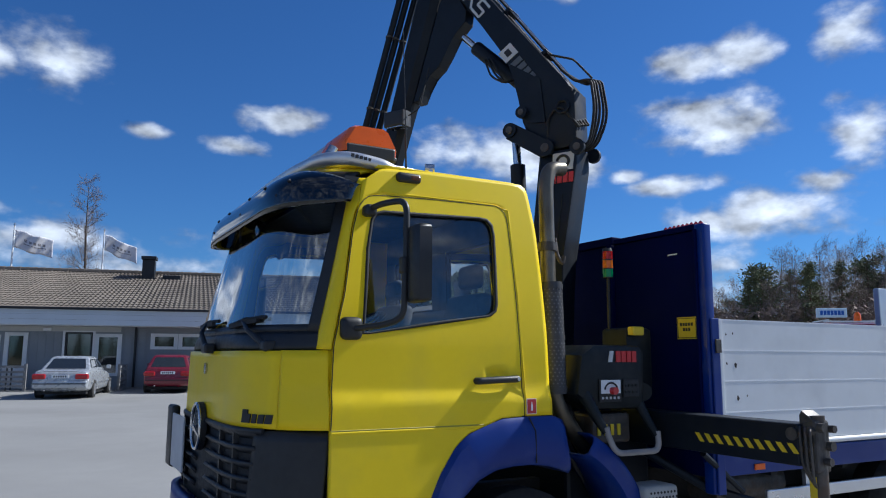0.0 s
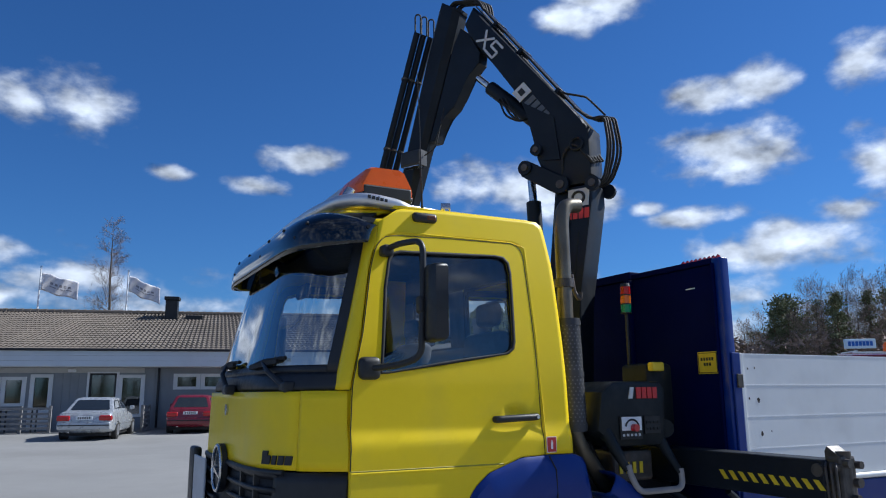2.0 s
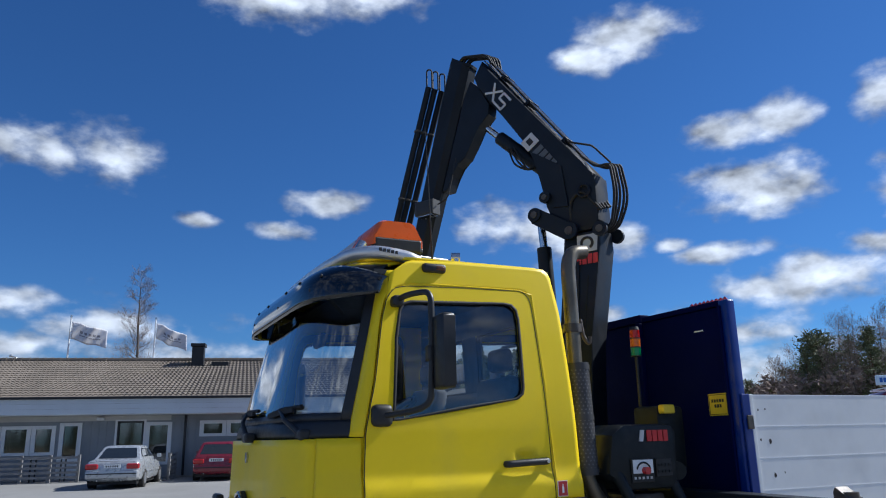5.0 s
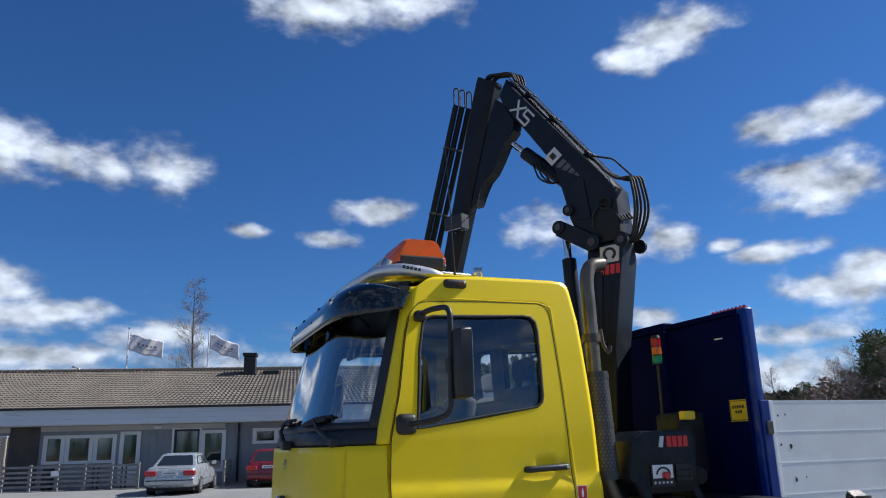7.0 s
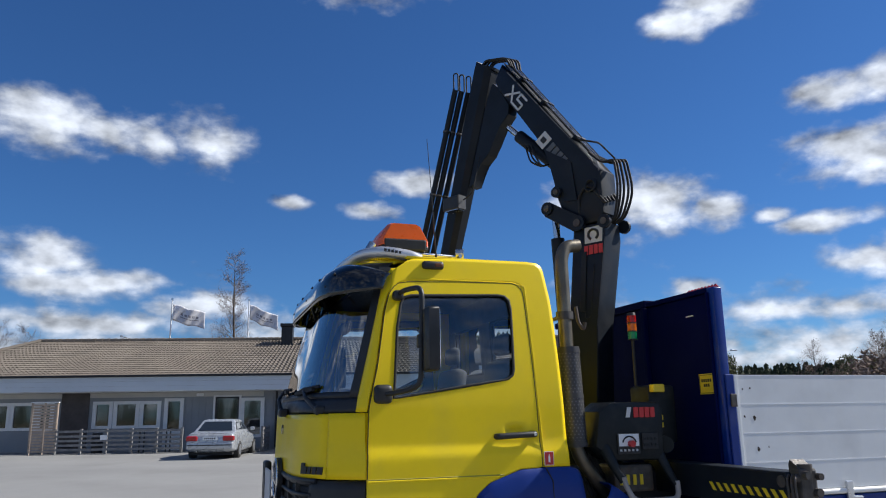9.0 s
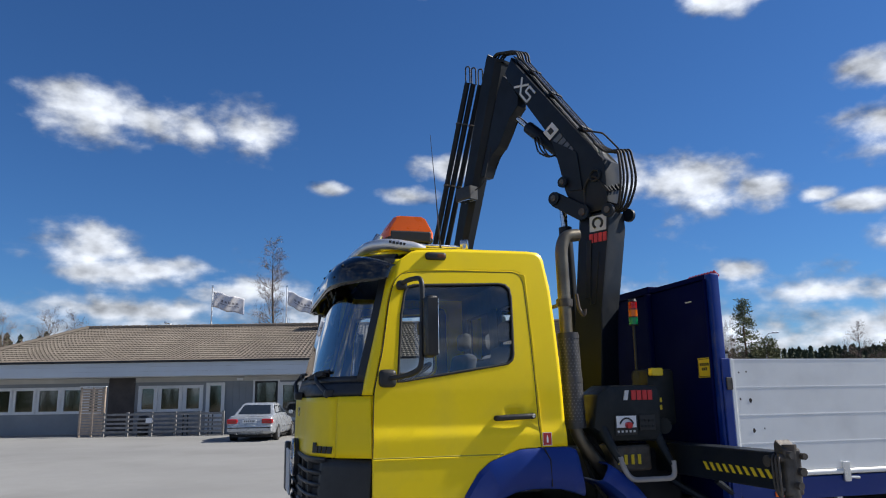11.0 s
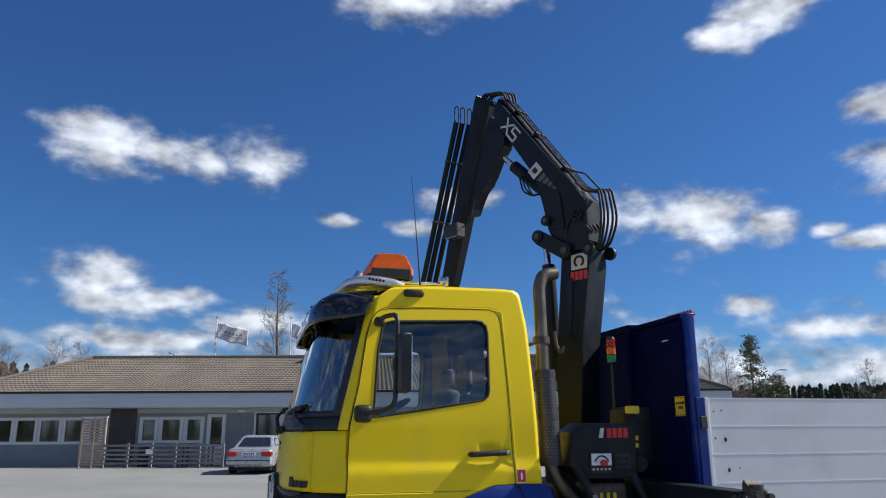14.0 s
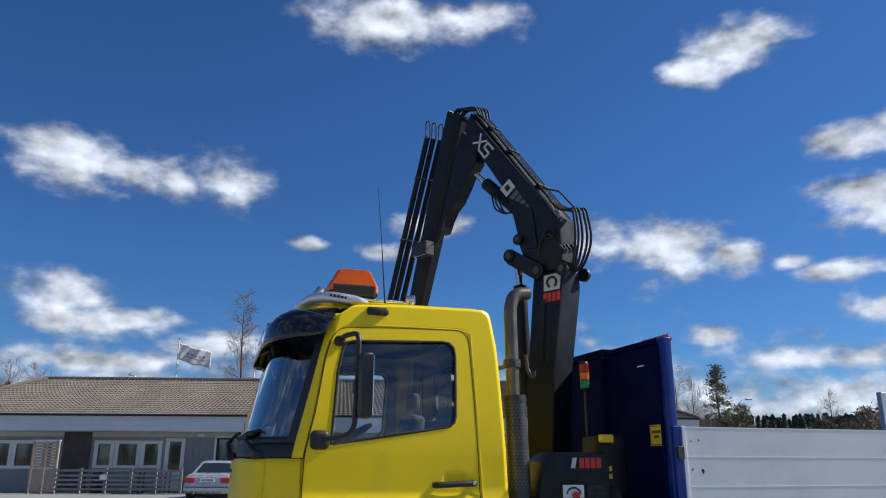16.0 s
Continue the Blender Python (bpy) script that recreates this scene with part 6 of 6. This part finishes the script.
part("console_leg", tube([(2.15, 0.06, 1.54), (2.17, 0.0, 1.43), (2.197, -0.055, 1.33)], [0.036, 0.03, 0.022], 12), CRANE_GREY, co, smooth=60)
bm = bmesh.new()
disc(bm, (2.25, 0.12, 1.60), (0.6, 1, 0), 0.06, 0.06, 20)
part("round_cover", bm, CRANE_GREY, co, smooth=40)
part("lever_box", box(1.80, 2.12, 0.10, 0.34, 1.28, 1.47, 0.02), GREASE, crane, "valve block with levers")
for i in range(4):
    part("lever_tag", box(1.835 + i * 0.055, 1.86 + i * 0.055, 0.092, 0.098, 1.33, 1.40), SIGN_YELLOW, crane)
for k in range(7):
    part("hose", tube(rounded([(1.62 + 0.03 * k, 0.35, 1.7), (1.58 + 0.02 * k, 0.22, 1.5), (1.66 + 0.05 * k, 0.16 + 0.02 * k, 1.2), (1.9 + 0.05 * k, 0.3, 1.0)], 0.12, 5), 0.013, 8), RUBBER, crane, smooth=60)
part("winch_hook", tube(rounded([(1.66, 0.28, 2.62), (1.67, 0.27, 2.50), (1.71, 0.26, 2.44), (1.72, 0.26, 2.50)], 0.03), 0.014, 8), GREASE, crane, smooth=60)
tm = part("perforated_step", box(2.03, 2.31, -0.12, 0.1, 0.80, 1.03, 0.03, 3), mat("pale_step_plate", (0.42, 0.42, 0.40), 0.6, var=0.15, scale=8), truck, "pale perforated step plate", smooth=50)

holes = bmesh.new()
for r in range(6):
    for k in range(8 if r % 2 else 9):
        disc(holes, (2.055 + 0.0285 * k + (0.014 if r % 2 else 0.0), -0.1205, 0.835 + 0.031 * r), (0, 1, 0), 0.0085, 0.002, 8)
tagged(part("step_hole", holes, INK, tm), kind="stuff")

# ---- red van with a roof sign, beyond the truck ----
van = thing("van", (21.1, 10.84, ground_z(0, 11)), "dark red van with a blue lettered roof sign", "van")
vz = ground_z(0, 12)
VM = Matrix.Translation((21.1, 10.84, vz)) @ Matrix.Rotation(radians(-38), 4, "Z")


def vb(x0, x1, y0, y1, z0, z1, bevel=0.0):
    return box(x0, x1, y0, y1, z0, z1, bevel, 3, m=VM)


part("body", vb(-1.2, 4.2, 0.0, 1.95, 0.35, 1.6, 0.12), CARRED, van, smooth=40)
part("cabin", vb(-0.6, 4.1, 0.12, 1.83, 1.5, 2.72, 0.16), CARRED, van, smooth=40)
part("windows", vb(-0.62, 2.5, 0.10, 1.85, 1.75, 2.35, 0.02), CARGLASS, van)
for x in (-0.3, 3.2):
    for y in (0.1, 1.85):
        part("wheel", tube([VM @ Vector((x, y - 0.1, 0.34)), VM @ Vector((x, y + 0.1, 0.34))], 0.34, 20), TYRE, van, smooth=40)
rk = part("roof_rack", vb(-0.5, 3.8, 0.2, 0.26, 2.76, 2.81), ALU, van, "aluminium roof rack")
part("rack_bar", vb(-0.5, 3.8, 1.6, 1.66, 2.76, 2.81), ALU, rk)
for x in (-0.4, 1.2, 2.6, 3.6):
    part("rack_bar", vb(x, x + 0.05, 0.2, 1.66, 2.81, 2.85), ALU, rk)
sgn = part("roof_sign", vb(-0.75, 0.15, 0.02, 0.16, 2.90, 3.20, 0.02), mat("pale_blue_sign", (0.60, 0.74, 0.85), 0.5, var=0.04), van, "pale blue roof sign with blue lettering")
for i in range(7):
    x = -0.66 + i * 0.105
    part("lettering", vb(x, x + 0.08, 0.005, 0.018, 2.98, 3.12), BLUE_INK, sgn)
for x in (0.5, 1.78, 3.2):
    bc = part("beacon", tube([VM @ Vector((x, 0.2, 2.8)), VM @ Vector((x, 0.2, 3.0)), VM @ Vector((x, 0.2, 3.08))], [0.11, 0.10, 0.05], 14), ORANGE, van, "orange beacon", smooth=50)

# ---- trees ----
BARK = mat("grey_bark", (0.11, 0.095, 0.08), 0.9, var=0.3, scale=4, bump=0.4, bump_scale=20)
PINEBARK = mat("reddish_pine_bark", (0.13, 0.075, 0.045), 0.9, var=0.3, scale=4, bump=0.4, bump_scale=20)
NEEDLE = mat("pine_needles", (0.16, 0.175, 0.08), 0.8, var=0.35, scale=0.9, island=0.5)
SPRUCE = mat("spruce_needles", (0.065, 0.082, 0.042), 0.85, var=0.35, scale=0.9, island=0.5)
TWIG = mat("bare_twigs", (0.25, 0.19, 0.155), 0.9, var=0.3, scale=3)


def tufts(centres, size, blades, rng):
    """Clumps of small leaf blades round given places."""
    n = len(centres) * blades
    c = np.repeat(np.asarray(centres, float), blades, axis=0) + rng.normal(0, 1, (n, 3)) * np.array([1, 1, 0.6]) * np.repeat(np.asarray(size, float), blades)[:, None] * 0.5
    d = rng.normal(0, 1, (n, 3))
    d[:, 2] = np.abs(d[:, 2]) * 0.8
    d /= np.linalg.norm(d, axis=1)[:, None]
    s = rng.normal(0, 1, (n, 3))
    s -= d * (s * d).sum(1)[:, None]
    s /= np.linalg.norm(s, axis=1)[:, None]
    L = (np.repeat(np.asarray(size, float), blades) * rng.uniform(0.35, 0.75, n))[:, None]
    v = np.stack([c - s * L * 0.22, c + s * L * 0.22, c + d * L], 1).reshape(-1, 3)
    return v, np.arange(n * 3).reshape(-1, 3)


def raw(name, v, f, material, parent, label=""):
    me = bpy.data.meshes.new(name)
    me.from_pydata(v.tolist(), [], f.tolist())
    me.materials.append(material)
    ob = new(name, me)
    ob.parent = parent
    return tagged(ob, label) if label else ob


def limbs(bm, rng, base, way, length, r, depth, out, spread_=0.55, droop=0.0):
    p = Vector(base)
    pts, rs = [p.copy()], [r]
    d = Vector(way).normalized()
    steps = 4
    for i in range(steps):
        d = (d + Vector(rng.normal(0, 0.10, 3)) + Vector((0, 0, 0.05 - droop))).normalized()
        p = p + d * length / steps
        pts.append(p.copy())
        rs.append(max(r * (1 - 0.75 * (i + 1) / steps), 0.004))
    add_tube(bm, pts, rs, 5 if depth > 1 else 3, caps=False)
    out.append(pts[-1])
    if depth == 0:
        return
    for i in range(1, steps + 1):
        for _ in range(2):
            side = Vector(rng.normal(0, 1, 3))
            side = (side - d * side.dot(d)).normalized()
            limbs(bm, rng, pts[i], d * (1 - spread_) + side * spread_ + Vector((0, 0, 0.15)), length * rng.uniform(0.38, 0.6), rs[i] * 0.55, depth - 1, out, spread_, droop)


def bare_tree(name, label, h, seed, width=0.28, n=26):
    rng = np.random.default_rng(seed)
    t = thing(name, (0, 0, 0), label, "tree", group="trees")
    bm = bmesh.new()
    add_tube(bm, [(0, 0, 0), (0.02 * h * rng.normal(), 0.01 * h, h * 0.35), (0.01 * h * rng.normal(), 0, h * 0.7), (0, 0.0, h)], [0.011 * h, 0.008 * h, 0.0045 * h, 0.004], 7)
    part("trunk", bm, BARK, t, smooth=60)
    bm = bmesh.new()
    out = []
    for i in range(n):
        k = 0.24 + 0.74 * i / n
        a = rng.uniform(0, 2 * math.pi)
        ln = h * width * (1.15 - k) * rng.uniform(0.7, 1.15) + 0.3
        limbs(bm, rng, (0, 0, h * k), (math.cos(a), math.sin(a), 0.55), ln, 0.0035 * h * (1.2 - k), 2, out)
    part("crown", bm, TWIG, t, "bare branching twigs")
    return t


def pine_tree(name, label, h, seed, material, start=0.35, wide=0.22, tufted=True):
    rng = np.random.default_rng(seed)
    t = thing(name, (0, 0, 0), label, "tree", group="trees")
    bm = bmesh.new()
    add_tube(bm, [(0, 0, 0), (0.06, 0.04, h * 0.4), (-0.04, 0.05, h * 0.75), (0, 0, h)], [0.015 * h, 0.011 * h, 0.006 * h, 0.01], 7)
    part("trunk", bm, PINEBARK, t, smooth=60)
    bm = bmesh.new()
    cs, sz = [], []
    n = 46
    for i in range(n):
        k = start + (0.99 - start) * i / n
        prof = ((1 - k) / (1 - start)) ** 0.75 if not tufted else math.sin(math.pi * min(1.0, 0.12 + 0.88 * (1 - (k - start) / (1 - start)))) * 0.75 + 0.25 * (1 - k)
        for _ in range(2):
            a = rng.uniform(0, 2 * math.pi)
            ln = h * wide * prof * rng.uniform(0.6, 1.15) + 0.15
            p = Vector((0, 0, h * k))
            q = p + Vector((math.cos(a), math.sin(a), 0.25 if tufted else -0.18)) * ln
            add_tube(bm, [p, p.lerp(q, 0.5) + Vector((0, 0, -0.04 * ln)), q], [0.02, 0.014, 0.006], 4, caps=False)
            for s in (0.45, 0.7, 0.9, 1.0):
                if rng.random() < 0.82:
                    cs.append(p.lerp(q, s) + Vector(rng.normal(0, 0.06 * ln + 0.05, 3)))
                    sz.append(h * (0.055 if tufted else 0.045) * rng.uniform(0.7, 1.2))
    tagged(part("branchwork", bm, PINEBARK, t), kind="stuff")
    v, f = tufts([tuple(c) for c in cs], sz, 14, rng)
    raw("crown", v, f, material, t, "clumps of dark green needles")
    return t


def at_angle(azd, dist):
    return -0.9 + dist * math.sin(radians(azd)), -4.5 + dist * math.cos(radians(azd))


proto = {
    "pine_a": pine_tree("pine_tree", "tall Scots pine with open dark green crown", 11.0, 3, NEEDLE, 0.30, 0.20),
    "pine_b": pine_tree("pine_tree", "tall Scots pine with open dark green crown", 10.5, 5, NEEDLE, 0.22, 0.23),
    "open_pine": pine_tree("pine_tree", "slender pine with layered open branches", 11.0, 9, NEEDLE, 0.10, 0.19, False),
    "spruce": pine_tree("spruce_tree", "dark green pointed spruce", 10.0, 7, SPRUCE, 0.08, 0.17, False),
    "birch_a": bare_tree("birch_tree", "leafless grey birch with fine twigs", 11.0, 11, 0.26, 44),
    "birch_b": bare_tree("birch_tree", "leafless grey birch with fine twigs", 11.0, 13, 0.31, 44),
    "larch": bare_tree("larch_tree", "leafless larch with short upright twigs", 13.0, 17, 0.13, 70),
}


def plant(kind, azd, dist, scale, spin):
    x, y = at_angle(azd, dist)
    ob = proto[kind]
    return copy_thing(ob, Matrix.Translation((x, y, ground_z(x, y))) @ Matrix.Rotation(radians(spin), 4, "Z") @ Matrix.Scale(scale, 4))


rng = random.Random(4)
# the near wood beyond the flatbed
for i in range(62):
    azd = 45.5 + i * 0.40 + rng.uniform(-0.3, 0.3)
    dist = rng.uniform(62, 84)
    rise = min(1.0, 0.50 + (azd - 46.5) * 0.09)
    kind = rng.choice(["pine_a", "open_pine", "birch_a", "birch_b", "birch_a", "birch_b", "birch_b"])
    plant(kind, azd, dist, rise * dist / 73 * rng.uniform(0.76, 1.04), rng.uniform(0, 360))
# lone pine with birches at the far office corner
plant("open_pine", 37.5, 75, 0.93, 20)
plant("pine_b", 38.9, 78, 0.62, 80)
plant("birch_a", 34.6, 72, 0.88, 0)
plant("birch_b", 35.8, 74, 0.80, 50)
plant("birch_a", 33.3, 74, 0.72, 130)
plant("birch_b", 36.5, 70, 0.55, 210)
plant("birch_a", 44.6, 80, 0.70, 250)
# behind the office
lx = proto["larch"]
lx.matrix_basis = Matrix.Translation((0.96, 49.1, ground_z(0, 49)))
plant("birch_b", -13.0, 88, 1.0, 40)
plant("birch_a", -11.5, 88, 0.99, 140)
plant("birch_a", -15.8, 88, 0.94, 200)
plant("birch_b", -16.4, 88, 0.92, 300)
plant("birch_b", 12.0, 70, 0.66, 200)
for k, (x, y) in zip(("pine_a", "pine_b", "spruce", "birch_a", "birch_b", "open_pine"), ((75, 10), (78, 4), (80, 16), (70, -8), (74, -16), (84, -2))):
    proto[k].matrix_basis = Matrix.Translation((x, y, ground_z(x, y)))


# the far forest all round, one ragged mass of conifers
def far_forest():
    r = np.random.default_rng(21)
    V, F, base = [], [], 0
    spots = []
    for i in range(700):
        a = r.uniform(0, 360)
        d = r.uniform(165, 235)
        spots.append((a, d, r.uniform(6.5, 11.0)))
    for i in range(460):
        a = 36.0 + i * 0.06
        d = r.uniform(140, 200)
        spots.append((a + r.uniform(-0.2, 0.2), d, 1.6 + d * (0.024 + 0.030 * r.uniform(0, 1) ** 1.8)))
    for i in range(420):
        d = r.uniform(150, 210)
        spots.append((r.uniform(34, 52), d, 1.6 + d * r.uniform(0.034, 0.054)))
    for i in range(330):
        a = -34 + i * 0.085
        spots.append((a + r.uniform(-0.2, 0.2), r.uniform(170, 205), r.uniform(12.0, 16.0)))
    for a, d, h in spots:
        x, y = at_angle(a, d)
        n = 260
        k = r.uniform(0, 1, n) ** 0.8
        ang = r.uniform(0, 2 * math.pi, n)
        rad = h * 0.20 * (1.02 - k) * r.uniform(0.4, 1.1, n)
        c = np.stack([x + rad * np.cos(ang), y + rad * np.sin(ang), ground_z(x, y) + h * (0.02 + 0.96 * k)], 1)
        s = h * 0.036 * r.uniform(0.6, 1.3, n)
        t = np.stack([np.cos(ang + 1.5), np.sin(ang + 1.5), 0 * ang], 1)
        o = np.stack([np.cos(ang) * 0.6, np.sin(ang) * 0.6, -0.55 + 0 * ang], 1)
        v = np.stack([c - t * s[:, None], c + t * s[:, None], c + o * s[:, None] * 1.2, c + np.array([0, 0, 1.1]) * s[:, None]], 1).reshape(-1, 3)
        idx = np.arange(n) * 4 + base
        V.append(v)
        F += [np.stack([idx, idx + 1, idx + 3], 1), np.stack([idx, idx + 2, idx + 1], 1)]
        base += n * 4
    me = bpy.data.meshes.new("far_forest")
    me.from_pydata(np.concatenate(V).tolist(), [], np.concatenate(F).tolist())
    me.materials.append(SPRUCE)
    return tagged(new("far_forest", me), "distant dark conifer forest round the yard", "forest", kind="stuff")


far_forest()
# low hedge of scrub along the wood's foot
scrub_rng = np.random.default_rng(5)
cs = []
for i in range(3000):
    azd = scrub_rng.uniform(31, 72)
    d = scrub_rng.uniform(60, 100)
    x, y = at_angle(azd, d)
    cs.append((x, y, ground_z(x, y) + scrub_rng.uniform(0.2, 2.4 if azd < 47 else 5.4)))
v, f = tufts(cs, [0.75] * len(cs), 22, scrub_rng)
me = bpy.data.meshes.new("scrub")
me.from_pydata(v.tolist(), [], f.tolist())
me.materials.append(TWIG)
tagged(new("scrub", me), "brown leafless scrub along the wood edge", "shrubs", kind="stuff")
# small white-roofed shed beyond the flatbed
sx, sy = at_angle(46.2, 40)
shed = thing("transformer_kiosk", (sx, sy, ground_z(sx, sy)), "small grey kiosk with a white roof", "kiosk")
part("body", box(sx - 0.7, sx + 0.7, sy - 0.6, sy + 0.6, ground_z(sx, sy), 2.85), FASCIA, shed)
part("roof", prism([(-0.85, 2.85), (0.85, 2.85), (0.55, 3.1), (-0.55, 3.1)], lambda u, v, d: Vector((sx + u, sy + d, v)), -0.75, 0.75, 0.02), WHITE, shed)
